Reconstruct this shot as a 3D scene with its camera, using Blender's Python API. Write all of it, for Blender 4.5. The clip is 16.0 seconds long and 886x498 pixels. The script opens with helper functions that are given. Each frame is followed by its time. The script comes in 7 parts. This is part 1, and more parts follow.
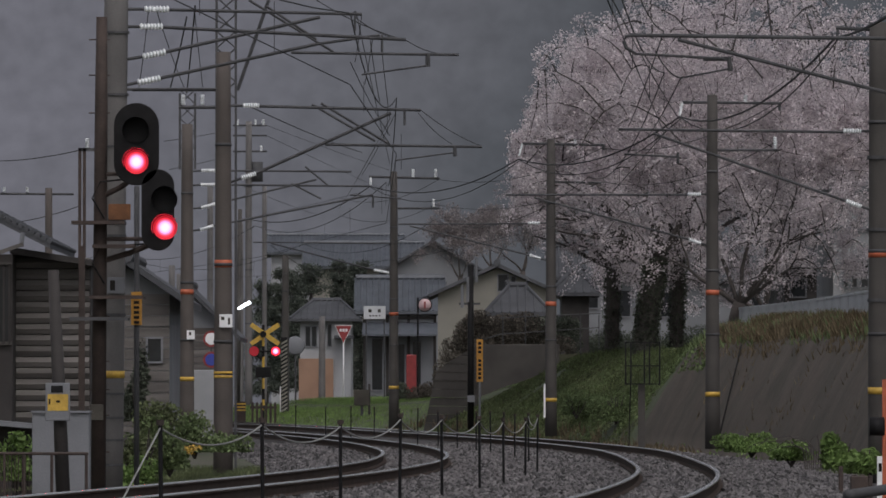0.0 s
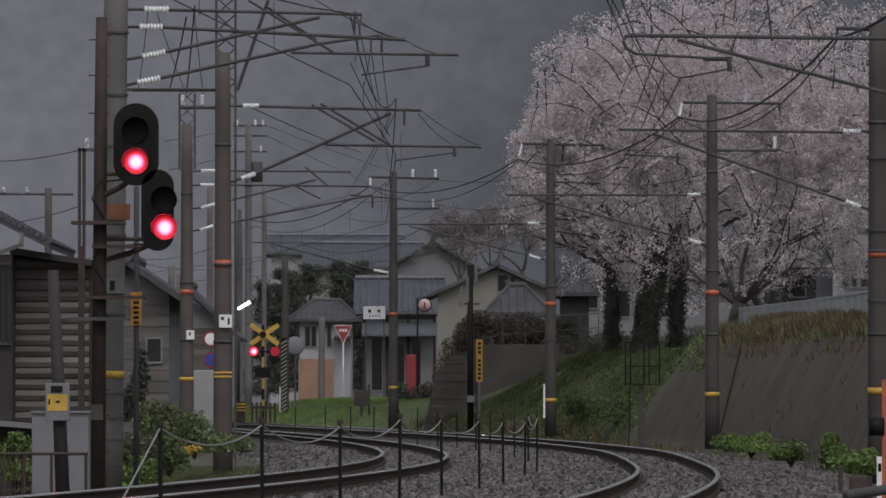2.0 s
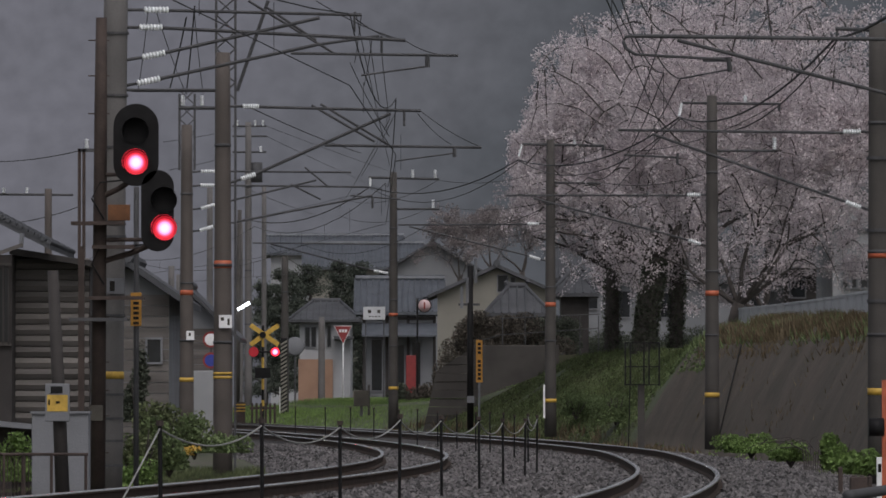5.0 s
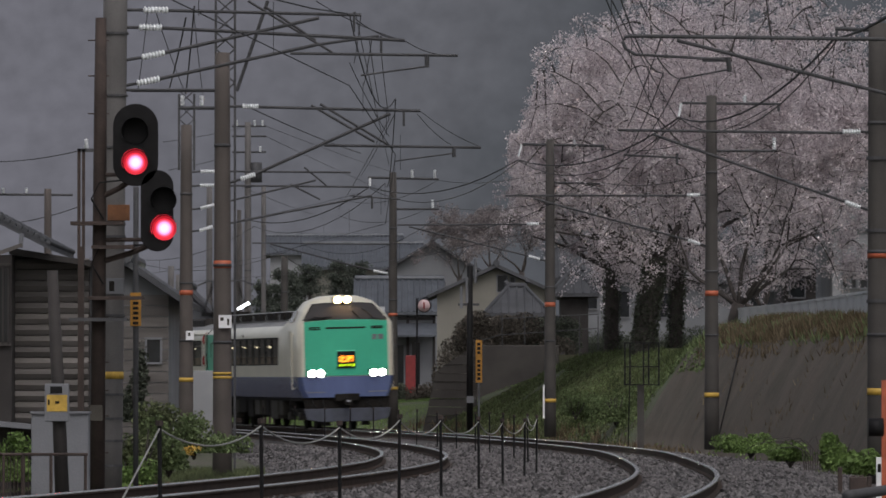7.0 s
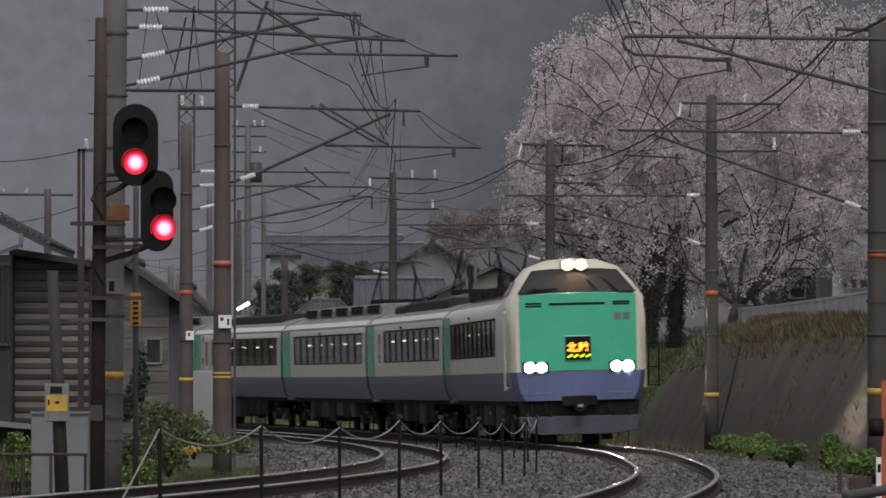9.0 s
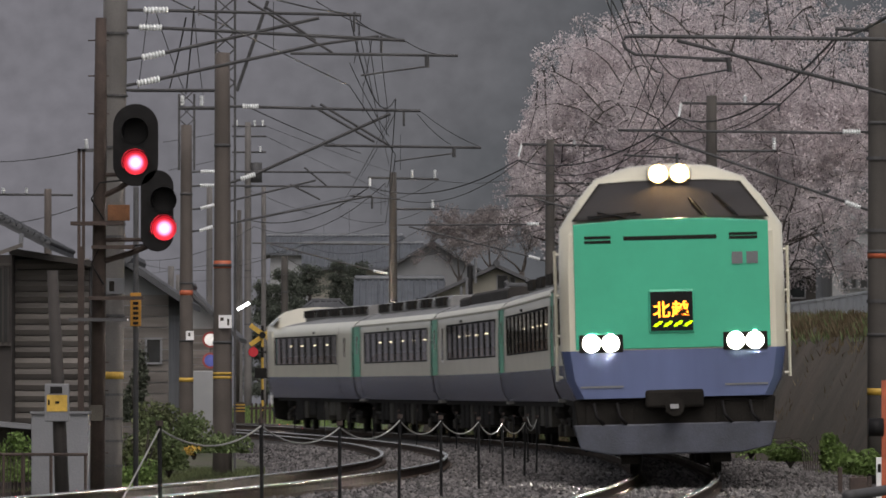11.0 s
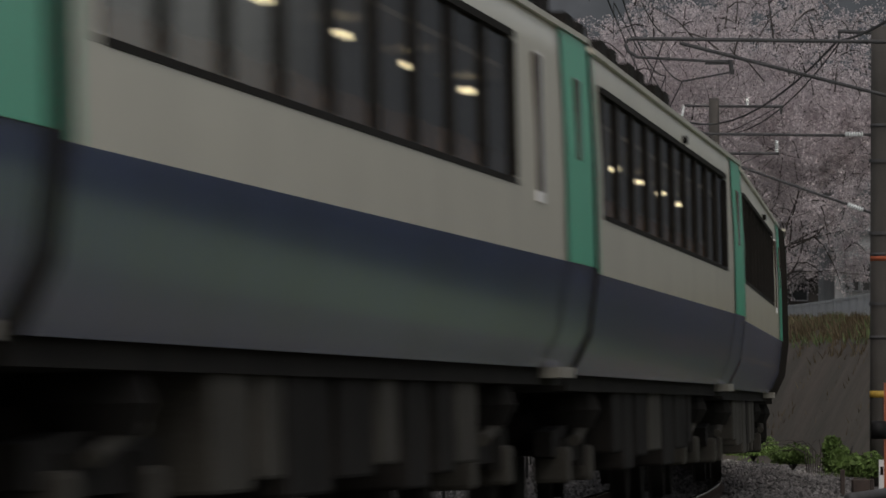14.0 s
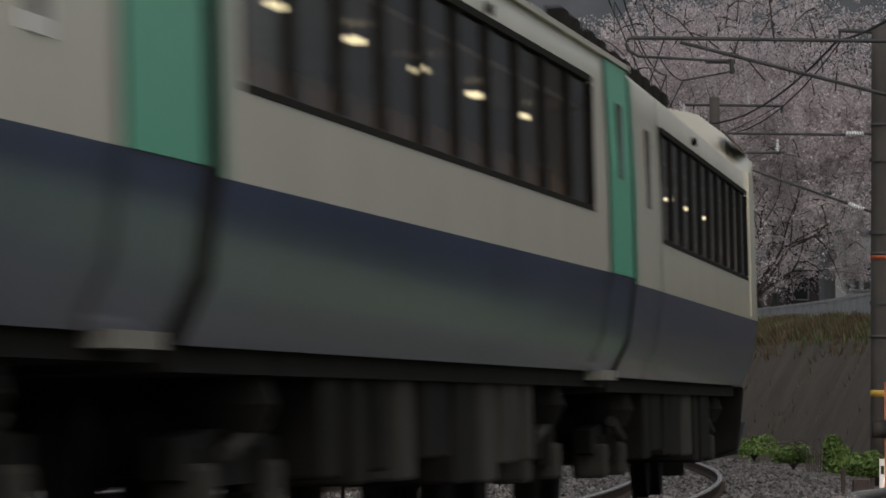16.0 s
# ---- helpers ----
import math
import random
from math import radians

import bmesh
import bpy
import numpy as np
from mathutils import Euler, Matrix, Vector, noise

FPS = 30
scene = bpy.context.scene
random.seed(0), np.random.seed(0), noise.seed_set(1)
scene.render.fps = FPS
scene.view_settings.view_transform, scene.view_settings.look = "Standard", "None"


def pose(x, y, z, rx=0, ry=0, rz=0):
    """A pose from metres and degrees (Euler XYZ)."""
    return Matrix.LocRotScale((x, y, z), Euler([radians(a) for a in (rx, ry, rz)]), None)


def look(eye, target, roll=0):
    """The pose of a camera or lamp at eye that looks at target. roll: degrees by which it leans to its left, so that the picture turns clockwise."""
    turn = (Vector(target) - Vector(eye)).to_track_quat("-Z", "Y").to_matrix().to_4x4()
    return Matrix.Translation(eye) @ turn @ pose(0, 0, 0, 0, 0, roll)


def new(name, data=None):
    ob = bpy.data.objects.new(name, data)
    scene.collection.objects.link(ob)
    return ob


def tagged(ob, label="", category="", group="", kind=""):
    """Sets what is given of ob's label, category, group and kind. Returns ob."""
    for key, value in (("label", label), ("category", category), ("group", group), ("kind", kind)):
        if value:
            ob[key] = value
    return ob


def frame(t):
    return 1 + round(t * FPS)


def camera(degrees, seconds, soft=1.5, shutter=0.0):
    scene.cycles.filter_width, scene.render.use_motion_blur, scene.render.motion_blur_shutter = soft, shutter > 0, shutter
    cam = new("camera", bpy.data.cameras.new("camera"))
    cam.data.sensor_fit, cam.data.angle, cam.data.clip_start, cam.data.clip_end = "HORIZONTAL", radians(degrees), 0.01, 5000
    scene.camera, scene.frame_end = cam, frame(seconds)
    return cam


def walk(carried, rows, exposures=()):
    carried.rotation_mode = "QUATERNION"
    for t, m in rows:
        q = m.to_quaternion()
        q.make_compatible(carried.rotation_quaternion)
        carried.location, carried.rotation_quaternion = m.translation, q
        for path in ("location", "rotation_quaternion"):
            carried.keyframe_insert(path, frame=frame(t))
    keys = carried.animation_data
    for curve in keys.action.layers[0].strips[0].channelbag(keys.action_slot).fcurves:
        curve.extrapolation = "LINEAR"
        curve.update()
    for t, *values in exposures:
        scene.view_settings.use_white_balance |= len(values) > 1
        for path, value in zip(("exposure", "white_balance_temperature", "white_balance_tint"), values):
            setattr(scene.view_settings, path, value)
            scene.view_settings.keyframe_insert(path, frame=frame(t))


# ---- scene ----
# ---------------------------------------------------------------- camera
EYE = (0.0, 0.0, 0.87)
cam = camera(7.476, 16.0, soft=1.6, shutter=0.7)
PX = 1 / 12000


def aim(dx, dy):
    """A pose with the small sway of the tripod, in parts of the picture."""
    return look(EYE, (-dx * PX * 100, 100.0, 0.87 + (274 + dy) * PX * 100))


walk(cam, [(0, aim(0, 0)), (3, aim(-0.7, 0.6)), (4, aim(-0.5, 1)), (6.5, aim(-1.4, 1.3)), (9, aim(-1.6, 1.4)),
           (11.5, aim(-1.4, 1.5)), (12.5, aim(-2.2, 2.5)), (13.5, aim(-2, 3)), (14, aim(3, 6)), (14.5, aim(3.5, 3.2)),
           (15, aim(-6, 1)), (15.5, aim(3.5, 5)), (16, aim(4, 4.6))],
     exposures=[(0, 0.13, 6400, 13), (7, 0.16, 6450, 13), (9, 0.25, 6600, 13), (11.5, 0.44, 6800, 13), (12.5, 0.46, 6800, 13),
                (12.9, 0.25, 6700, 11), (13.3, -0.2, 6700, 10), (16, -0.12, 6700, 10)])

# ---------------------------------------------------------------- light
world = bpy.data.worlds.new("world")
scene.world = world
world.use_nodes = True
wn = world.node_tree.nodes
sky = wn.new("ShaderNodeTexSky")
sky.sky_type, sky.sun_disc = "NISHITA", False
sky.sun_elevation, sky.sun_rotation = radians(53), radians(168)
sky.air_density, sky.dust_density, sky.ozone_density = 1.0, 4.0, 1.0
cloud = wn.new("ShaderNodeHueSaturation")
cloud.inputs["Saturation"].default_value = 0.35
world.node_tree.links.new(sky.outputs[0], cloud.inputs["Color"])
world.node_tree.links.new(cloud.outputs[0], wn["Background"].inputs[0])
wn["Background"].inputs[1].default_value = 0.105
sun = new("sun", bpy.data.lights.new("sun", "SUN"))
sun.data.energy, sun.data.angle, sun.data.color = 0.6, radians(40), (1.0, 0.97, 0.94)
sun.matrix_world = look((7, -32, 45), (0, 0, 0))


# ---------------------------------------------------------------- materials
def mat(name, base, rough=0.7, metal=0.0, scale=3.0, vary=0.25, fine=40.0, bump=0.2, tint=None, obj=0.0, island=False, spec=0.5,
        stretch=(1, 1, 1)):
    m = bpy.data.materials.new(name)
    m.use_nodes = True
    n, l = m.node_tree.nodes, m.node_tree.links
    b = n["Principled BSDF"]
    b.inputs["Roughness"].default_value, b.inputs["Metallic"].default_value = rough, metal
    b.inputs["Specular IOR Level"].default_value = spec
    co = n.new("ShaderNodeTexCoord")
    mp = n.new("ShaderNodeMapping")
    mp.inputs["Scale"].default_value = stretch
    l.new(co.outputs["Object"], mp.inputs[0])
    big, small = n.new("ShaderNodeTexNoise"), n.new("ShaderNodeTexNoise")
    big.inputs["Scale"].default_value, small.inputs["Scale"].default_value = scale, fine
    big.inputs["Detail"].default_value = 5
    small.inputs["Detail"].default_value = 3
    l.new(mp.outputs[0], big.inputs["Vector"])
    l.new(mp.outputs[0], small.inputs["Vector"])
    mix = n.new("ShaderNodeMix")
    mix.data_type = "RGBA"
    tint = tint or tuple(c * (1 - vary) for c in base)
    mix.inputs[6].default_value, mix.inputs[7].default_value = (*tint, 1), (*base, 1)
    ramp = n.new("ShaderNodeMapRange")
    ramp.inputs[1].default_value, ramp.inputs[2].default_value = 0.35, 0.65
    l.new(big.outputs[0], ramp.inputs[0])
    l.new(ramp.outputs[0], mix.inputs[0])
    hsv = n.new("ShaderNodeHueSaturation")
    l.new(mix.outputs[2], hsv.inputs["Color"])
    val = n.new("ShaderNodeMapRange")
    val.inputs[3].default_value, val.inputs[4].default_value = 1 - vary * 0.6, 1 + vary * 0.6
    if obj or island:
        src = n.new("ShaderNodeNewGeometry" if island else "ShaderNodeObjectInfo")
        l.new(src.outputs["Random Per Island" if island else "Random"], val.inputs[0])
        w = obj or 0.35
        val.inputs[3].default_value, val.inputs[4].default_value = 1 - w, 1 + w
    else:
        l.new(small.outputs[0], val.inputs[0])
    l.new(val.outputs[0], hsv.inputs["Value"])
    l.new(hsv.outputs[0], b.inputs["Base Color"])
    if bump:
        bp = n.new("ShaderNodeBump")
        bp.inputs["Strength"].default_value, bp.inputs["Distance"].default_value = bump, 0.02
        l.new(small.outputs[0], bp.inputs["Height"])
        l.new(bp.outputs[0], b.inputs["Normal"])
    return m


def thin(m, share, tone=1.0):
    """Lets light pass through petals and leaves."""
    n, l = m.node_tree.nodes, m.node_tree.links
    b = n["Principled BSDF"]
    tr, mx = n.new("ShaderNodeBsdfTranslucent"), n.new("ShaderNodeMixShader")
    l.new(b.inputs["Base Color"].links[0].from_socket, tr.inputs["Color"])
    mx.inputs[0].default_value = share
    l.new(b.outputs[0], mx.inputs[1])
    l.new(tr.outputs[0], mx.inputs[2])
    l.new(mx.outputs[0], n["Material Output"].inputs["Surface"])
    b.inputs["Specular IOR Level"].default_value = 0.2
    return m


def glow(name, colour, strength):
    m = bpy.data.materials.new(name)
    m.use_nodes = True
    b = m.node_tree.nodes["Principled BSDF"]
    b.inputs["Base Color"].default_value = (*colour, 1)
    b.inputs["Emission Color"].default_value, b.inputs["Emission Strength"].default_value = (*colour, 1), strength
    return m


def lens_glow(name, colour, core, rim):
    """A lamp lens, brightest at the middle of its disc."""
    m = glow(name, colour, core)
    n, l = m.node_tree.nodes, m.node_tree.links
    co, sub, ln = n.new("ShaderNodeTexCoord"), n.new("ShaderNodeVectorMath"), n.new("ShaderNodeVectorMath")
    sub.operation, ln.operation = "SUBTRACT", "LENGTH"
    sub.inputs[1].default_value = (0.5, 0.0, 0.5)
    l.new(co.outputs["Generated"], sub.inputs[0])
    disc = n.new("ShaderNodeVectorMath")
    disc.operation = "MULTIPLY"
    disc.inputs[1].default_value = (1.0, 0.0, 1.0)
    l.new(sub.outputs[0], disc.inputs[0])
    l.new(disc.outputs[0], ln.inputs[0])
    mr = n.new("ShaderNodeMapRange")
    mr.interpolation_type = "SMOOTHERSTEP"
    mr.inputs[1].default_value, mr.inputs[2].default_value = 0.08, 0.46
    mr.inputs[3].default_value, mr.inputs[4].default_value = 1.0, 0.0
    l.new(ln.outputs["Value"], mr.inputs[0])
    pw = n.new("ShaderNodeMath")
    pw.operation = "POWER"
    pw.inputs[1].default_value = 1.6
    l.new(mr.outputs[0], pw.inputs[0])
    st = n.new("ShaderNodeMapRange")
    st.inputs[3].default_value, st.inputs[4].default_value = rim, core
    l.new(pw.outputs[0], st.inputs[0])
    l.new(st.outputs[0], n["Principled BSDF"].inputs["Emission Strength"])
    return m


CONCRETE = mat("pole_concrete", (0.088, 0.074, 0.066), 0.85, scale=1.2, vary=0.3, fine=60)
# pale concrete of the signal pole; on far poles its tone imitates haze
CONCRETE_PALE = mat("pale_and_hazed_concrete", (0.125, 0.118, 0.115), 0.85, scale=1.2, vary=0.25)
CONCRETE_DARK = mat("dark_concrete", (0.062, 0.056, 0.051), 0.85, scale=1.2, vary=0.35, fine=60)
STEEL = mat("galvanised_steel", (0.055, 0.055, 0.058), 0.75, 0.0, scale=4, vary=0.3)
RUST = mat("rusty_steel", (0.05, 0.034, 0.028), 0.8, 0.0, scale=5, vary=0.4)
BLACK = mat("black_paint", (0.014, 0.0135, 0.014), 0.6, scale=6, vary=0.3, bump=0.05, spec=0.12)
WIRE = mat("copper_wire", (0.02, 0.02, 0.021), 0.8, 0.0, bump=0)
PORCELAIN = mat("white_porcelain", (0.75, 0.77, 0.78), 0.25, scale=9, vary=0.15, bump=0)
ORANGE = mat("orange_band", (0.44, 0.105, 0.045), 0.6, scale=8, vary=0.3)
FADED = mat("faded_orange_paint", (0.20, 0.085, 0.035), 0.8, scale=6, vary=0.4)
AMBER = mat("amber_board_paint", (0.52, 0.25, 0.035), 0.6, scale=6, vary=0.25)
YELLOW = mat("yellow_band", (0.52, 0.33, 0.05), 0.6, scale=8, vary=0.3)
WHITE = mat("white_paint", (0.72, 0.72, 0.72), 0.5, scale=5, vary=0.15)
RED = mat("red_paint", (0.22, 0.022, 0.022), 0.5, scale=5, vary=0.2)
BLUE_SIGN = mat("blue_paint", (0.03, 0.05, 0.3), 0.5, scale=5, vary=0.2)
BALLAST = mat("ballast_bed", (0.05, 0.045, 0.043), 0.95, scale=0.8, vary=0.4, fine=25, bump=1.0)
STONE = mat("ballast_stone", (0.100, 0.093, 0.093), 0.85, scale=2, vary=0.3, fine=30, bump=0.4, island=True, obj=0.8)
RAIL_TOP = mat("polished_rail", (0.34, 0.31, 0.29), 0.24, 0.95, scale=2, vary=0.2, fine=20, bump=0.02)
RAIL_SIDE = mat("rusty_rail", (0.05, 0.034, 0.026), 0.85, 0.0, scale=3, vary=0.35, spec=0.15)
SLEEPER = mat("sleeper_concrete", (0.10, 0.088, 0.078), 0.9, scale=2, vary=0.3, obj=0.2)
EARTH = mat("earth", (0.075, 0.062, 0.05), 0.95, scale=0.3, vary=0.5, fine=9, bump=0.6, tint=(0.05, 0.065, 0.025))
TURF = mat("turf", (0.07, 0.088, 0.044), 0.95, scale=0.7, vary=0.4, fine=14, bump=0.8, tint=(0.058, 0.062, 0.036))
VERGE = mat("verge_grass", (0.085, 0.135, 0.05), 0.95, scale=0.6, vary=0.4, fine=14, bump=0.8, tint=(0.06, 0.085, 0.035))
HEDGE = mat("brown_hedge", (0.105, 0.092, 0.076), 0.85, scale=1.2, vary=0.4, island=True, obj=0.5, bump=0)
BANKWALL = mat("mossy_bank_wall", (0.085, 0.066, 0.052), 0.95, scale=1.3, vary=0.4, fine=10, bump=0.8, tint=(0.052, 0.045, 0.034), stretch=(1, 0.6, 0.13))
GRASS = mat("grass_blades", (0.115, 0.145, 0.06), 0.8, scale=0.8, vary=0.3, tint=(0.055, 0.075, 0.028), island=True, obj=0.5, bump=0)
DRY = mat("dry_grass", (0.17, 0.135, 0.088), 0.9, scale=0.8, vary=0.3, tint=(0.11, 0.085, 0.05), island=True, obj=0.5, bump=0)
LEAF = mat("shrub_leaves", (0.14, 0.165, 0.08), 0.7, scale=1.2, vary=0.4, island=True, obj=0.6, bump=0)
WEED = mat("pale_weeds", (0.16, 0.21, 0.095), 0.75, scale=1.0, vary=0.4, island=True, obj=0.5, bump=0)
IVY = mat("ivy_leaves", (0.082, 0.095, 0.066), 0.6, scale=1.2, vary=0.4, island=True, obj=0.5, bump=0)
LEAF_DARK = mat("evergreen_leaves", (0.085, 0.098, 0.072), 0.75, scale=1.2, vary=0.4, island=True, obj=0.5, bump=0)
LEAF_BRIGHT = mat("fresh_leaves", (0.18, 0.27, 0.085), 0.7, scale=1.2, vary=0.4, island=True, obj=0.5, bump=0)
# dimmer copy of the blossom colour, stands in for haze on far trees
BLOSSOM_HAZED = mat("hazed_blossom", (0.30, 0.265, 0.262), 0.85, scale=0.7, vary=0.25, island=True, obj=0.3, bump=0)
BLOSSOM = mat("cherry_blossom", (0.70, 0.635, 0.65), 0.85, scale=0.7, vary=0.2, tint=(0.52, 0.465, 0.48), island=True, obj=0.28, bump=0)
# evergreen colour made lighter and greyer to imitate haze on far pines
PINE = mat("hazed_pine_needles", (0.105, 0.12, 0.098), 0.8, scale=1.2, vary=0.4, island=True, obj=0.5, bump=0)
for leafy in (PINE, HEDGE, GRASS, DRY, LEAF, LEAF_DARK, LEAF_BRIGHT, WEED, IVY):
    thin(leafy, 0.35)
thin(BLOSSOM, 0.45)
thin(BLOSSOM_HAZED, 0.4)
BARK = mat("dark_bark", (0.068, 0.058, 0.053), 0.95, scale=3, vary=0.4, fine=20, bump=0.8)
BOARD = mat("weathered_board", (0.125, 0.114, 0.106), 0.85, scale=1.5, vary=0.45, fine=30, obj=0.22, stretch=(0.3, 1, 3), tint=(0.07, 0.063, 0.058))
DARKWOOD = mat("dark_wood", (0.036, 0.031, 0.029), 0.8, scale=2, vary=0.4)
TILE = mat("grey_roof_tile", (0.075, 0.083, 0.096), 0.5, scale=2, vary=0.3, obj=0.15)
TILE_DARK = mat("dark_roof_tile", (0.078, 0.08, 0.086), 0.7, scale=1, vary=0.3, spec=0.2)
PLASTER = mat("pale_plaster", (0.30, 0.305, 0.315), 0.9, scale=0.6, vary=0.2)
PARAPET = mat("pale_parapet", (0.46, 0.47, 0.48), 0.85, scale=0.8, vary=0.25)
PLASTER_GREY = mat("grey_plaster", (0.175, 0.18, 0.19), 0.9, scale=0.6, vary=0.25)
PLASTER_CREAM = mat("cream_plaster", (0.22, 0.21, 0.18), 0.9, scale=0.6, vary=0.2)
SALMON = mat("salmon_wall", (0.28, 0.17, 0.115), 0.9, scale=0.8, vary=0.2)
SHEET = mat("pale_sheet_metal", (0.155, 0.16, 0.172), 0.6, 0.0, scale=1.5, vary=0.2)
GLASS = mat("dark_window", (0.02, 0.022, 0.024), 0.12, scale=3, vary=0.3, bump=0)
ROPE = mat("grey_rope", (0.23, 0.23, 0.215), 0.9, scale=30, vary=0.2)
CREAM = mat("cream_train_paint", (0.60, 0.57, 0.465), 0.3, scale=1.2, vary=0.10, fine=8, bump=0.02)
GREEN = mat("green_train_paint", (0.045, 0.43, 0.265), 0.35, scale=1.2, vary=0.10, fine=8, bump=0.02)
BLUE = mat("blue_train_paint", (0.095, 0.125, 0.25), 0.25, scale=1.0, vary=0.22, fine=5, bump=0.10, stretch=(1, 1, 0.16))
for gloss, paint in ((0.3, CREAM), (0.08, GREEN), (0.5, BLUE)):
    paint.node_tree.nodes["Principled BSDF"].inputs["Coat Weight"].default_value = gloss
    paint.node_tree.nodes["Principled BSDF"].inputs["Coat Roughness"].default_value = 0.12
ROOFGREY = mat("train_roof", (0.20, 0.20, 0.20), 0.6, scale=2, vary=0.3)
UNDER = mat("underframe", (0.022, 0.020, 0.018), 0.9, scale=2, vary=0.45, spec=0.1)
# plough colour lifted to blue grey, as headlight glare would do
PLOW = mat("glare_toned_plough", (0.055, 0.062, 0.085), 0.6, scale=3, vary=0.4)
COVER = mat("roof_cover_paint", (0.04, 0.036, 0.034), 0.8, scale=1.5, vary=0.3, spec=0.2)
UNDER_GREY = mat("equipment_box", (0.066, 0.061, 0.052), 0.85, scale=2, vary=0.35, spec=0.15)
TRAINGLASS = mat("train_glass", (0.085, 0.066, 0.052), 0.1, scale=2, vary=0.35, bump=0, spec=0.2, obj=0.3)
SEAT = mat("seat_moquette", (0.24, 0.15, 0.095), 0.9, scale=3, vary=0.3)
LINING = mat("carriage_lining", (0.42, 0.38, 0.32), 0.6, scale=2, vary=0.15)
WINDSCREEN = mat("windscreen_glass", (0.03, 0.027, 0.026), 0.06, scale=2, vary=0.2, bump=0)
FRAMEDARK = mat("window_band", (0.022, 0.020, 0.018), 0.8, scale=2, vary=0.2, bump=0, spec=0.06)
RED_LAMP = lens_glow("red_signal_light", (1.0, 0.03, 0.06), 30, 0.35)
# faint glow for the added discs that imitate unlit crossing lenses
RED_DIM = glow("unlit_lens_disc", (0.35, 0.01, 0.02), 0.15)
HEADLAMP = lens_glow("headlight", (1.0, 0.95, 0.84), 4200, 25)
ROOFLAMP = lens_glow("roof_headlight", (1.0, 0.68, 0.30), 900, 6)
LED_ORANGE = glow("led_orange", (1.0, 0.30, 0.02), 3.0)
LED_GREEN = glow("led_green", (0.45, 0.75, 0.0), 1.6)
CABIN_LAMP = glow("carriage_lamp", (1.0, 0.94, 0.66), 3.2)
TUBE = glow("street_lamp_tube", (0.9, 0.97, 1.0), 6)


def tinted_pane():
    """Brown tinted glass that shows the carriage behind it."""
    m = bpy.data.materials.new("tinted_pane")
    m.use_nodes = True
    n, l = m.node_tree.nodes, m.node_tree.links
    clear, gloss, mix = n.new("ShaderNodeBsdfTransparent"), n.new("ShaderNodeBsdfGlossy"), n.new("ShaderNodeMixShader")
    clear.inputs["Color"].default_value = (0.74, 0.68, 0.60, 1)
    gloss.inputs["Color"].default_value, gloss.inputs["Roughness"].default_value = (0.85, 0.85, 0.85, 1), 0.06
    mix.inputs[0].default_value = 0.45
    l.new(clear.outputs[0], mix.inputs[1])
    l.new(gloss.outputs[0], mix.inputs[2])
    l.new(mix.outputs[0], n["Material Output"].inputs["Surface"])
    return m


PANE = tinted_pane()


# ---------------------------------------------------------------- mesh helpers
class Shape:
    def __init__(self):
        self.v, self.f = [], []

    def add(self, verts, faces):
        o = len(self.v)
        self.v += [tuple(p) for p in verts]
        self.f += [tuple(i + o for i in f) for f in faces]
        return self

    def box(self, x0, x1, y0, y1, z0, z1):
        return self.add([(x, y, z) for z in (z0, z1) for y in (y0, y1) for x in (x0, x1)],
                        [(0, 2, 3, 1), (4, 5, 7, 6), (0, 1, 5, 4), (2, 6, 7, 3), (0, 4, 6, 2), (1, 3, 7, 5)])

    def tube(self, pts, r, n=8, cap=True):
        pts = [Vector(p) for p in pts]
        rs = r if isinstance(r, (list, tuple)) else [r] * len(pts)
        rings, verts, faces = len(pts), [], []
        for i, p in enumerate(pts):
            t = (pts[min(i + 1, rings - 1)] - pts[max(i - 1, 0)]).normalized()
            a = t.cross(Vector((0, 0, 1)) if abs(t.z) < 0.9 else Vector((1, 0, 0))).normalized()
            b = t.cross(a)
            for k in range(n):
                w = 2 * math.pi * k / n
                verts.append(p + (a * math.cos(w) + b * math.sin(w)) * rs[i])
        for i in range(rings - 1):
            for k in range(n):
                q = (k + 1) % n
                faces.append((i * n + k, i * n + q, (i + 1) * n + q, (i + 1) * n + k))
        if cap:
            faces += [tuple(range(n))[::-1], tuple((rings - 1) * n + k for k in range(n))]
        return self.add(verts, faces)

    def prism(self, outline, y0, y1):
        """An outline in x and z, drawn out along y."""
        n = len(outline)
        return self.add([(x, y0, z) for x, z in outline] + [(x, y1, z) for x, z in outline],
                        [tuple(range(n)), tuple(range(2 * n - 1, n - 1, -1))] +
                        [(i, i + n, (i + 1) % n + n, (i + 1) % n) for i in range(n)])

    def mesh(self, name, material, smooth=False):
        me = bpy.data.meshes.new(name)
        me.from_pydata(self.v, [], self.f)
        me.materials.append(material)
        bm = bmesh.new()
        bm.from_mesh(me)
        bmesh.ops.recalc_face_normals(bm, faces=bm.faces)
        bm.to_mesh(me)
        bm.free()
        if smooth:
            me.shade_smooth()
        return me


def part(name, shape, material, parent=None, label="", smooth=False, bevel=0.0):
    ob = new(name, shape.mesh(name, material, smooth))
    ob.parent = parent
    if label:
        tagged(ob, label)
    if bevel:
        md = ob.modifiers.new("bevel", "BEVEL")
        md.width, md.segments, md.limit_method = bevel, 2, "ANGLE"
    return ob


def thing(name, label, category, at=(0, 0, 0), group="", kind=""):
    ob = new(name)
    ob.location = at
    ob.empty_display_size = 0.2
    return tagged(ob, label, category, group, kind)


def alone(name, shape, material, label, category="", kind="", group="", smooth=False, bevel=0.0):
    return tagged(part(name, shape, material, None, "", smooth, bevel), label, category, group, kind)


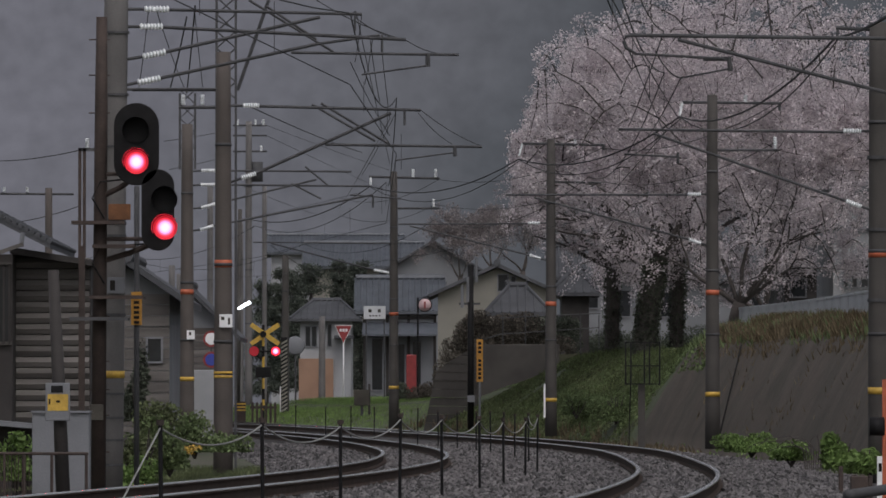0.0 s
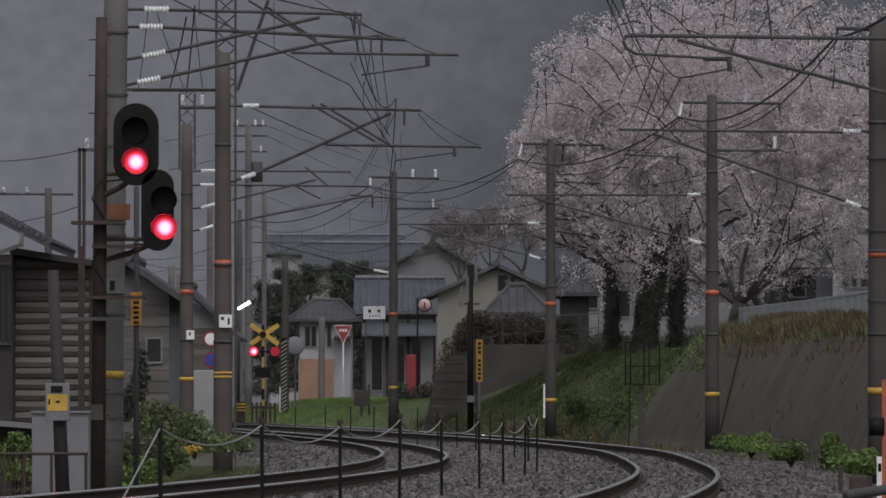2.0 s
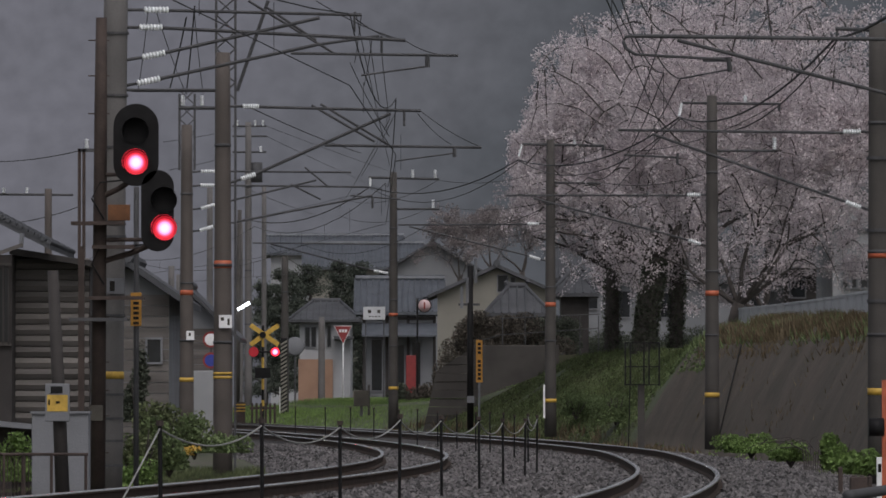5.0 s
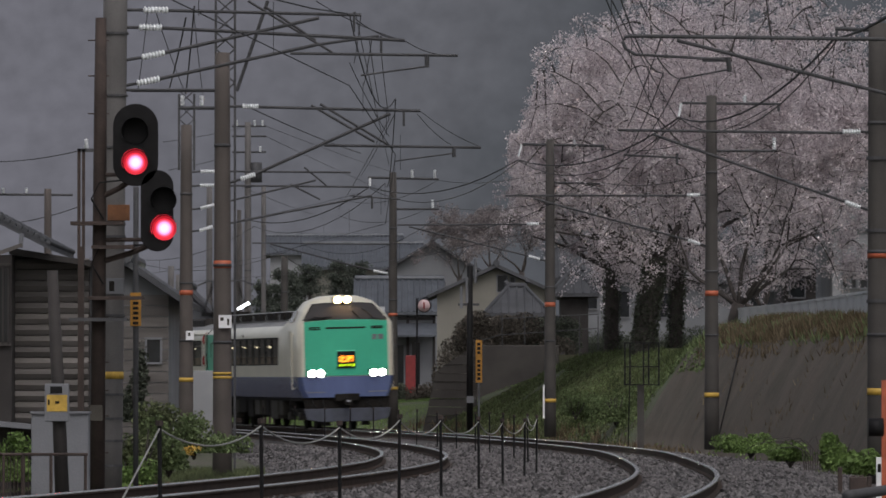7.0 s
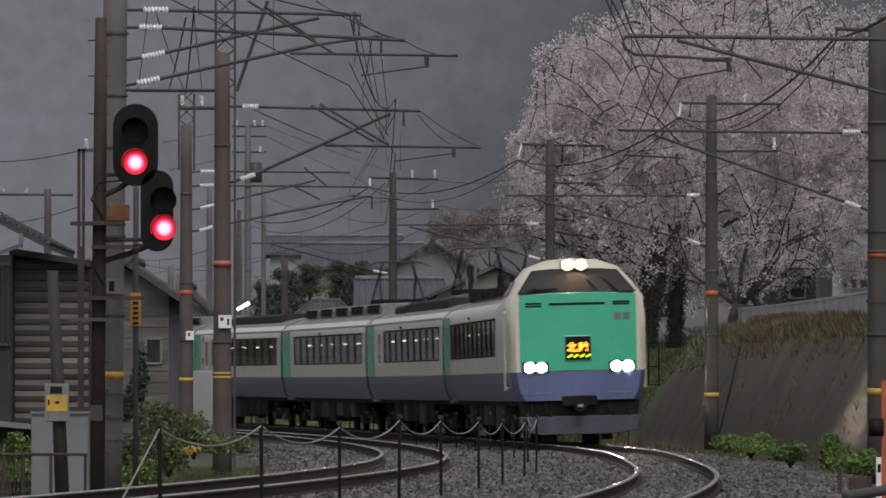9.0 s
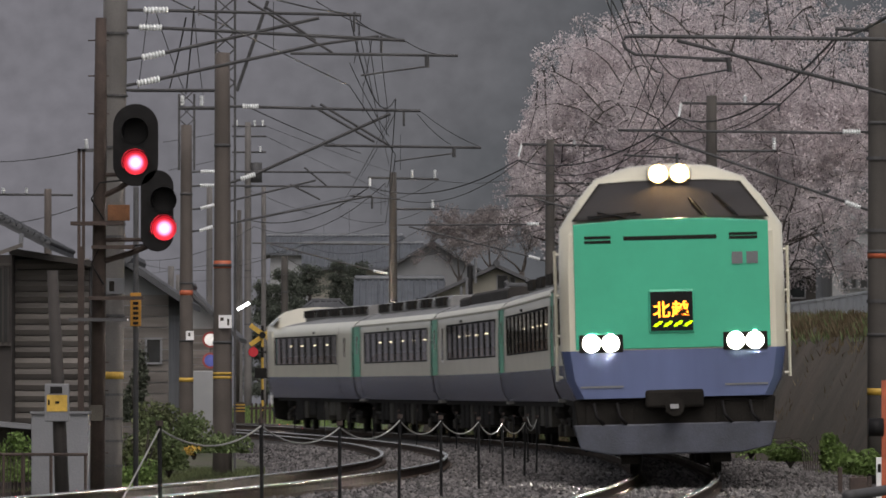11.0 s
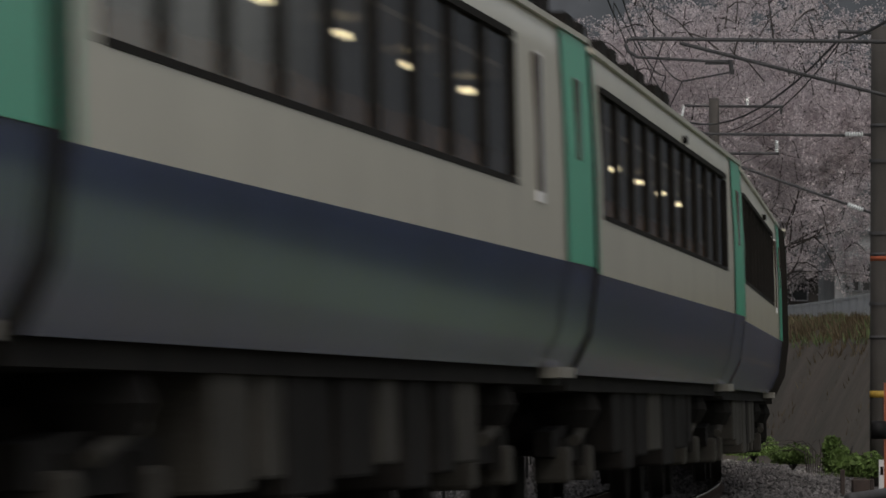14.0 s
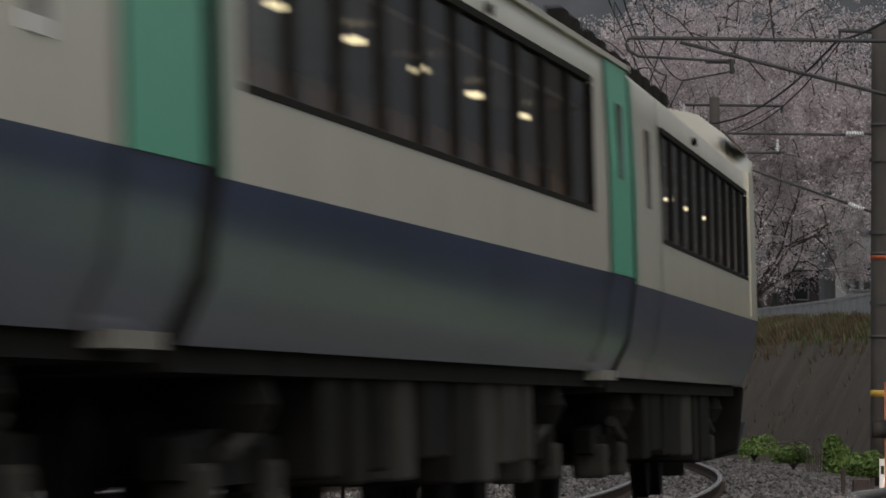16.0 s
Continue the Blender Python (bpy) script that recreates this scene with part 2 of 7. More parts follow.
# ---------------------------------------------------------------- the line of the railway
def bend(d):
    return 0.00172 if d > 110 else max(0.00035, 0.00172 - (110 - d) * 0.0000125)


STEP = 0.5
track_x, track_z, track_s = {}, {}, {}


def lay_line():
    at, dx, x, s = 117.0, 0.0, 3.70, 0.0
    i0 = round(at / STEP)
    for sign in (1, -1):
        x, dx, s = 3.70, 0.0, 0.0
        for i in range(0, 900):
            d = at + sign * i * STEP
            k = i0 + sign * i
            track_x[k], track_s[k] = x, s
            dx += sign * -bend(d) * STEP if d < 330 else 0
            x += sign * dx * STEP
            s += sign * STEP * math.sqrt(1 + dx * dx)
            u = max(0.0, min(d, 270) - 125)
            track_z[k] = 0.0000232 * u * u + max(0, d - 270) * 0.004


lay_line()


def rise(d):
    """How the nearer track lies below the run of the carriages."""
    w = min(1.0, max(0.0, (132 - d) / 24))
    return 0.085 * w * w * (3 - 2 * w) + max(0.0, 105 - max(d, 0)) * 0.0016


def line(d, off=0.0):
    """The place on the right-hand track's centre line, moved off metres to the right."""
    f = d / STEP
    k = math.floor(f)
    w = f - k
    x = track_x[k] * (1 - w) + track_x[k + 1] * w
    z = track_z[k] * (1 - w) + track_z[k + 1] * w
    slope = (track_x[k + 1] - track_x[k]) / STEP
    c = 1 / math.sqrt(1 + slope * slope)
    z += max(0.0, 105 - max(d, 0)) * 0.0016 - rise(d) * min(1.0, max(0.0, (off + 1.9) / 0.9))
    return Vector((x + off * c, d - off * slope * c, z))


def by_length(s):
    """The distance d at which the line has run s metres from its apex."""
    lo, hi = -325.0, 560.0
    for _ in range(30):
        mid = (lo + hi) / 2
        if track_s[math.floor(mid / STEP)] + (mid / STEP % 1) * STEP < s:
            lo = mid
        else:
            hi = mid
    return (lo + hi) / 2


OTHER = -4.19
GAUGE = 1.067


def sweep(off_z, d0, d1, step):
    """A ribbon along the line through pairs of offset and height."""
    s = Shape()
    n = len(off_z)
    rows = int((d1 - d0) / step) + 1
    verts, faces = [], []
    for i in range(rows):
        d = d0 + i * step
        for o, z in off_z:
            p = line(d, o)
            verts.append((p.x, p.y, p.z + z))
    for i in range(rows - 1):
        for k in range(n - 1):
            a = i * n + k
            faces.append((a, a + 1, a + n + 1, a + n))
    return s.add(verts, faces)


def build_ground():
    g = Shape()
    xs, ys = [-2500, -300, -60, 0, 60, 300, 2500], [-400, -50, 100, 150, 215, 300, 500, 3200]
    hs = [-0.5, -0.5, -0.5, -0.48, -0.2, 0.1, 0.3, 0.3]
    verts = [(x, y, h) for y, h in zip(ys, hs) for x in xs]
    n = len(xs)
    g.add(verts, [(j * n + i, j * n + i + 1, j * n + n + i + 1, j * n + n + i) for j in range(len(ys) - 1) for i in range(n - 1)])
    alone("ground", g, EARTH, "dark damp earth with patchy grass", kind="structure")
    alone("ballast_bed", sweep([(-7.0, -0.55), (-5.9, -0.2), (-3.0, -0.17), (-2.0, -0.2), (-1.2, -0.17), (1.2, -0.17), (2.1, -0.2), (3.6, -0.6)], -60, 540, 1.5),
          BALLAST, "grey brown crushed stone track bed", kind="structure")
    for base in (OTHER, 0.0):
        for side in (-1, 1):
            c = base + side * (GAUGE / 2 + 0.032)
            prof = [(c - 0.063, -0.153), (c - 0.063, -0.140), (c - 0.010, -0.12), (c - 0.010, -0.045), (c - 0.032, -0.035), (c - 0.032, -0.016),
                    (c + 0.032, -0.016), (c + 0.032, -0.035), (c + 0.010, -0.045), (c + 0.010, -0.12), (c + 0.063, -0.140), (c + 0.063, -0.153)]
            rail = alone("rail", sweep(prof, -60, 540, 1.0), RAIL_SIDE, "rusty steel rail with polished top on stone ballast", "rail", "structure")
            part("rail_head", sweep([(c + a, z) for a, z in ((-0.0345, -0.020), (-0.0335, -0.013), (-0.030, -0.0065), (-0.023, -0.0022), (-0.012, -0.0005), (0, 0), (0.012, -0.0005), (0.023, -0.0022), (0.030, -0.0065), (0.0335, -0.013), (0.0345, -0.020))], -60, 540, 1.0), RAIL_TOP, rail,
                 "polished running surface", True)


build_ground()

# far hills: one glowing sheet with the mist painted into its colours
def build_backdrop():
    m = bpy.data.materials.new("painted_mist_glow")
    m.use_nodes = True
    n, l = m.node_tree.nodes, m.node_tree.links
    b = n["Principled BSDF"]
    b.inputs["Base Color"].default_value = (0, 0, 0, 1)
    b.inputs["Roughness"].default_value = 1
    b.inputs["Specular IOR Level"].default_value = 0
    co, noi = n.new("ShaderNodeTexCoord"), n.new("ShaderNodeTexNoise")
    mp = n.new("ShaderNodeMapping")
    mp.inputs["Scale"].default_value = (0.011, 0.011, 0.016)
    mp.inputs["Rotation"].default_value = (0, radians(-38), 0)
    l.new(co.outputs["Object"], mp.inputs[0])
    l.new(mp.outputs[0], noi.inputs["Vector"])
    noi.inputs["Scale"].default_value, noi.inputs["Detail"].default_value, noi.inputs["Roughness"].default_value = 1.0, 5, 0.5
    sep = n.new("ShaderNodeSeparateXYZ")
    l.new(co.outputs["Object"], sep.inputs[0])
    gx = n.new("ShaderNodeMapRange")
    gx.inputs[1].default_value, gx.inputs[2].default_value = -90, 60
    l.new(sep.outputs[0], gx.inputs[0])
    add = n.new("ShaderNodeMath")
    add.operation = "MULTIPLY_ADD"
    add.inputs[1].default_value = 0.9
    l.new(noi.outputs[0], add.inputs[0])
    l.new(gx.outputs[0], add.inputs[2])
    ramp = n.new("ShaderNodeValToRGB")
    # hill and mist tones, all put into the glow colour
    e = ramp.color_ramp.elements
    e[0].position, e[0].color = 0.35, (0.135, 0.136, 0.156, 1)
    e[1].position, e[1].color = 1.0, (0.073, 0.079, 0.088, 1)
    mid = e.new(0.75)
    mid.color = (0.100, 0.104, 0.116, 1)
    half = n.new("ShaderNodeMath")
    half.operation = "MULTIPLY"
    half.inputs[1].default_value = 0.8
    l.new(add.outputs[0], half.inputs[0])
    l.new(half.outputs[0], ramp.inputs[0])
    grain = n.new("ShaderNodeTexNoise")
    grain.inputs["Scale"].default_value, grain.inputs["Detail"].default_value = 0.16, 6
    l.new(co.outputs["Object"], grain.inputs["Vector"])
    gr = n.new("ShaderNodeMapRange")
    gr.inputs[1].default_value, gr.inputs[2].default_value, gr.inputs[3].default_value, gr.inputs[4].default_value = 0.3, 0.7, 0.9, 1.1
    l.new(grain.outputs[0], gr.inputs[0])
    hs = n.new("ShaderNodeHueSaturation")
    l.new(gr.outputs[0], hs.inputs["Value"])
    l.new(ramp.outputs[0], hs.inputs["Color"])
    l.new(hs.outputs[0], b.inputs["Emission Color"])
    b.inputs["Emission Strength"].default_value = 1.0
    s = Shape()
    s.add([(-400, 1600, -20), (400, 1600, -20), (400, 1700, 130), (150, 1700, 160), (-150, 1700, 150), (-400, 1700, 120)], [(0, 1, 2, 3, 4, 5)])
    alone("backdrop", s, m, "glowing sheet with a grey wooded hillside and its mist painted on", kind="structure")


build_backdrop()


# ---------------------------------------------------------------- the train
CAR_HALF = [(1.30, 0.96), (1.42, 1.2), (1.475, 1.59), (1.475, 2.3), (1.45, 2.98), (1.28, 3.15), (0.85, 3.32), (0.35, 3.40), (0, 3.42)]
CAB_HALF = [(1.30, 0.96), (1.42, 1.2), (1.475, 1.59), (1.475, 2.3), (1.46, 3.22), (1.23, 3.60), (0.98, 3.90), (0.54, 4.06), (0, 4.10)]


def loft(rings):
    """Rings of (x, y, z) of one length, joined in order."""
    s = Shape()
    n = len(rings[0])
    return s.add([p for r in rings for p in r], [(i * n + k, i * n + k + 1, i * n + n + k + 1, i * n + n + k) for i in range(len(rings) - 1) for k in range(n - 1)])


def side_ring(half, y, lo, hi, side):
    return [(side * x, y, z) for x, z in half[lo:hi + 1]]


def arch(half, y, lo):
    return [(x, y, z) for x, z in half[lo:]] + [(-x, y, z) for x, z in half[lo:-1][::-1]]


def add_bogie(car, y):
    bogie = part("bogie", Shape().box(-0.95, 0.95, y - 0.2, y + 0.2, 0.5, 0.8), UNDER, car, "dark dusty bogie", bevel=0.03)
    bogie.location.z = -0.06
    for sx in (-1, 1):
        part("side_frame", Shape().prism([(-1.6, 0.5), (-0.6, 0.46), (0.6, 0.46), (1.6, 0.5), (1.6, 0.66), (0.5, 0.7), (-0.5, 0.7), (-1.6, 0.66)], -0.06, 0.06), UNDER, bogie).matrix_basis = pose(sx * 0.98, y, 0, 0, 0, 90)
        part("air_spring", Shape().tube([(sx * 0.98, y, 0.68), (sx * 0.98, y, 0.80), (sx * 0.98, y, 0.98)], [0.22, 0.28, 0.22], 14), UNDER, bogie)
        part("damper", Shape().tube([(sx * 1.12, y - 0.6, 0.6), (sx * 1.12, y + 0.5, 0.72)], 0.04, 8), UNDER_GREY, bogie)
        for w in (-1.05, 1.05):
            part("axle_box", Shape().box(sx * 1.0 - 0.12, sx * 1.0 + 0.12, y + w - 0.18, y + w + 0.18, 0.32, 0.56), UNDER_GREY, bogie, bevel=0.03)
            part("coil_spring", Shape().tube([(sx * 1.0, y + w * 0.75, 0.42), (sx * 1.0, y + w * 0.75, 0.62)], 0.09, 10), UNDER, bogie)
    for w in (-1.05, 1.05):
        for sx in (-1, 1):
            s = Shape().tube([(sx * 0.47, y + w, 0.43), (sx * 0.50, y + w, 0.43), (sx * 0.61, y + w, 0.43)], [0.455, 0.43, 0.43], 28)
            part("wheel", s, UNDER, bogie, "steel wheel")


def add_underframe(car, y0, y1, seed):
    rnd = random.Random(seed)
    y = y0
    while y < y1 - 0.5:
        ln = min(rnd.uniform(0.5, 1.7), y1 - y)
        for sx in (-1, 1):
            w, z = rnd.uniform(0.5, 0.75), rnd.uniform(0.28, 0.46)
            a, b2 = sorted((sx * 1.22, sx * (1.22 - w)))
            part("equipment_box", Shape().box(a, b2, y, y + ln, z, 0.95), rnd.choice((UNDER, UNDER_GREY, UNDER)), car, "dusty underfloor equipment box", bevel=0.02)
        y += ln + rnd.uniform(0.1, 0.45)


WIN_LO, WIN_HI = 1.96, 2.79


def open_wall(y0, y1, w0, w1, side):
    """The cream side from y0 to y1, open between w0 and w1 for the windows."""
    px, pz = zip(*CAR_HALF[2:6])
    pz, px = list(pz), list(px)
    zs = sorted(set(pz) | {WIN_LO, WIN_HI})
    ys = [y0, w0, w0 * 0.67 + w1 * 0.33, w0 * 0.33 + w1 * 0.67, w1, y1]
    n = len(zs)
    verts = [(side * float(np.interp(z, pz, px)), y, z) for y in ys for z in zs]
    faces = [(j * n + i, j * n + i + 1, j * n + n + i + 1, j * n + n + i) for j in range(len(ys) - 1) for i in range(n - 1)
             if not (1 <= j <= 3 and WIN_LO - 0.01 < zs[i] < WIN_HI - 0.01)]
    return Shape().add(verts, faces)


def add_windows(car, y0, y1, side, count):
    x0, x1 = sorted((side * 1.44, side * 1.481))
    z0, z1 = WIN_LO, WIN_HI
    s = Shape().box(x0, x1, y0, y1, z0 - 0.01, z0 + 0.022).box(x0, x1, y0, y1, z1 - 0.03, z1 + 0.012)
    s.box(x0, x1, y0 - 0.012, y0 + 0.05, z0 + 0.035, z1 - 0.04).box(x0, x1, y1 - 0.05, y1 + 0.012, z0 + 0.035, z1 - 0.04)
    frame_part = part("window_frame", s, FRAMEDARK, car, "dark window frame")
    step = (y1 - y0) / count
    a, b2 = sorted((side * 1.452, side * 1.460))
    for i in range(count):
        p, q = y0 + i * step, y0 + (i + 1) * step
        pane = part("window_pane", Shape().add([(a, p + 0.05, z0 + 0.015), (a, q - 0.05, z0 + 0.015), (a, q - 0.05, z1 - 0.02), (a, p + 0.05, z1 - 0.02)], [(0, 1, 2, 3)]), PANE, frame_part, "brown tinted window pane")
        pane.visible_shadow = False
        if i:
            part("mullion", Shape().box(x0, x1 - 0.004 if side > 0 else x1, p - 0.07, p + 0.07, z0 + 0.035, z1 - 0.04), FRAMEDARK, frame_part)


SEAT_MESH = Shape().prism([(-0.46, 0.0), (0.46, 0.0), (0.46, 0.98), (0.38, 1.06), (0.06, 1.06), (0.0, 0.98), (-0.06, 1.06), (-0.38, 1.06), (-0.46, 0.98)], -0.09, 0.09)
SEAT_MESH = SEAT_MESH.mesh("seat", SEAT)
LAMP_MESH = Shape().box(-0.04, 0.04, -0.04, 0.04, -0.016, 0.016).mesh("cabin_lamp", CABIN_LAMP)


def add_interior(car, y0, y1):
    """Floor, lining, seat backs and lamps behind the tinted panes."""
    part("cabin_floor", Shape().box(-1.38, 1.38, y0, y1, 1.12, 1.15), SEAT, car, "brown carriage floor")
    part("cabin_ceiling", Shape().box(-1.38, 1.38, y0, y1, 2.90, 2.93), LINING, car, "pale carriage ceiling")
    for y in (y0, y1):
        part("cabin_bulkhead", Shape().box(-1.38, 1.38, y - 0.02, y + 0.02, 1.15, 2.90), LINING, car, "pale end wall")
    for sx in (-1, 1):
        a, b2 = sorted((sx * 0.95, sx * 1.38))
        part("luggage_rack", Shape().box(a, b2, y0 + 0.1, y1 - 0.1, 2.60, 2.63), LINING, car)
    n = int((y1 - y0) / 0.97)
    for i in range(n):
        for sx in (-1, 1):
            o = new("seat_back", SEAT_MESH)
            o.parent, o.matrix_basis = car, pose(sx * 0.86, y0 + 0.6 + i * 0.97, 1.15, -8, 0, 0)
            if i % 3 == 1:
                o = new("cabin_lamp", LAMP_MESH)
                o.parent, o.matrix_basis = car, pose(sx * 1.12, y0 + 0.2 + i * 0.97, 2.52)


def add_door(car, y, side):
    d = part("door", loft([[(side * (px + 0.008), yy, pz) for px, pz in CAR_HALF[2:5]] for yy in (y - 0.92, y + 0.92)]), GREEN, car, "green folding door")
    a, b2 = sorted((side * 1.45, side * 1.488))
    part("door_window", Shape().box(a, b2, y - 0.15, y + 0.15, 2.22, 2.72), TRAINGLASS, d, "small dark door window", bevel=0.01)
    for e in (-0.95, 0.95):
        part("door_seam", loft([[(side * (px + 0.012), y + e + w, pz) for px, pz in CAR_HALF[:5]] for w in (-0.028, 0.028)]), FRAMEDARK, d, "dark door seam")
    a, b2 = sorted((side * 1.20, side * 1.38))
    part("step", Shape().box(a, b2, y - 0.5, y + 0.5, 0.90, 0.965), PLASTER_CREAM, d, "pale worn door step")


def add_roof_units(car, y0, y1, count, pantograph, covered=False):
    if covered:
        for a, b2, w, h in ((-7.0, 3.4, 0.98, 3.54), (3.55, 6.5, 1.02, 3.48)):
            s = Shape().prism([(-w, 3.16), (w, 3.16), (w, h - 0.06), (w - 0.08, h), (0.08 - w, h), (-w, h - 0.06)], a, b2)
            part("roof_cover", s, COVER, car, "dark grey roof equipment cover", bevel=0.02)
        part("cover_lip", Shape().box(0.98, 1.06, 3.6, 6.45, 3.42, 3.50), UNDER, car)
        part("high_voltage_cable", Shape().tube([(0.9, 6.4, 3.45), (0.95, 7.0, 3.5), (0.95, 7.8, 3.40), (0.9, 8.4, 3.30)], 0.03, 6), UNDER, car, smooth=True)
    if not covered:
        w, h = 0.86, 3.62
        s = Shape().prism([(-w, 3.2), (w, 3.2), (w - 0.03, h - 0.1), (w - 0.16, h), (0.16 - w, h), (0.03 - w, h - 0.1)], y0 + 0.2, y1 - 0.2)
        unit = part("roof_cooler", s, ROOFGREY, car, "long pale grey roof air conditioner", bevel=0.03)
        for i in range(count):
            y = y0 + (y1 - y0) * (i + 0.5) / count
            for g in (-0.62, 0.62):
                for sx in (-1, 1):
                    a, b2 = sorted((sx * (w - 0.06), sx * (w + 0.06)))
                    part("grille", Shape().box(a, b2, y + g - 0.42, y + g + 0.42, 3.36, 3.58), FRAMEDARK, unit, "dark air inlet")
    if pantograph:
        y = pantograph
        s = Shape()
        for sx in (-0.6, 0.6):
            s.tube([(sx, y - 1.0, 3.75), (sx * 0.9, y - 0.2, 4.3), (sx * 0.7, y, 4.78)], 0.025, 6)
            s.tube([(sx, y + 1.0, 3.75), (sx * 0.9, y + 0.2, 4.3), (sx * 0.7, y, 4.78)], 0.025, 6)
            s.box(sx - 0.05, sx + 0.05, y - 1.1, y + 1.1, 3.62, 3.74)
        s.box(-0.6, 0.6, y - 1.05, y - 0.95, 3.66, 3.74).box(-0.6, 0.6, y + 0.95, y + 1.05, 3.66, 3.74)
        pan = part("pantograph", s, UNDER, car, "raised dark pantograph")
        part("contact_strip", Shape().tube([(-0.95, y, 4.66), (-0.6, y, 4.8), (0.6, y, 4.8), (0.95, y, 4.66)], 0.03, 6), STEEL, pan)


def middle_car(seed, pantograph, covered):
    """covered: a carriage with roof equipment, a shorter row of windows and a slim window by its door."""
    car = thing("train_car", "cream, green and blue electric express train carriage on rails", "train car", group="carriages of the train")
    L = 10.08
    ys = [-L, -L / 3, L / 3, L]
    for side in (-1, 1):
        part("side_skirt", loft([side_ring(CAR_HALF, y, 0, 2, side) for y in ys]), BLUE, car, "blue lower side", True)
        w0, w1 = -L + (0.6 if side > 0 else 0.9), L - (4.9 if covered else 3.1)
        part("side_wall", open_wall(-L, L, w0, w1, side), CREAM, car, "cream upper side", True)
        part("gutter", Shape().box(min(side * 1.40, side * 1.475), max(side * 1.40, side * 1.475), -L, L, 2.985, 3.02), CREAM, car)
        for p, q in ((-L, -L + 0.12), (L - 0.22, L)):
            part("corner_panel", loft([[(side * (px + 0.006), y, pz) for px, pz in CAR_HALF[2:5]] for y in (p, q)]), GREEN, car, "green end panel")
        add_door(car, L - 1.02, side)
        add_windows(car, w0, w1, side, 9 if covered else 10)
        a, b2 = sorted((side * 1.44, side * 1.487))
        part("side_lamp", Shape().tube([(side * 1.44, 0.5, 2.85), (side * 1.495, 0.5, 2.85)], 0.032, 12), UNDER, car)
        if covered:
            sw = part("slim_window", Shape().box(a, b2, L - 3.72, L - 3.42, 1.95, 2.74), TRAINGLASS, car, "slim dark window")
            part("slim_frame", Shape().box(a, b2, L - 3.78, L - 3.36, 1.89, 1.95).box(a, b2, L - 3.42, L - 3.36, 1.95, 2.76), WHITE, sw)
    part("roof", loft([arch(CAR_HALF, y, 5) for y in ys]), ROOFGREY, car, "grey sooty roof", True)
    full = [(x, z) for x, z in CAR_HALF] + [(-x, z) for x, z in CAR_HALF[:-1][::-1]]
    for y in (-L, L):
        part("end_wall", Shape().prism(full, y - 0.01, y + 0.01), FRAMEDARK, car)
    g = [(x * 0.93, 0.95 + (z - 0.96) * 0.93) for x, z in full]
    part("gangway", Shape().prism(g, L, L + 0.34), FRAMEDARK, car, "dark rubber gangway bellows")
    part("floor_frame", Shape().box(-1.25, 1.25, -L, L, 0.86, 0.97), UNDER, car)
    for y in (-7.0, 7.0):
        add_bogie(car, y)
    add_underframe(car, -5.2, 5.2, seed)
    add_roof_units(car, -L + 1, L - 1, 5, pantograph, covered)
    add_interior(car, -L + 0.4, L - 2.6)
    return car


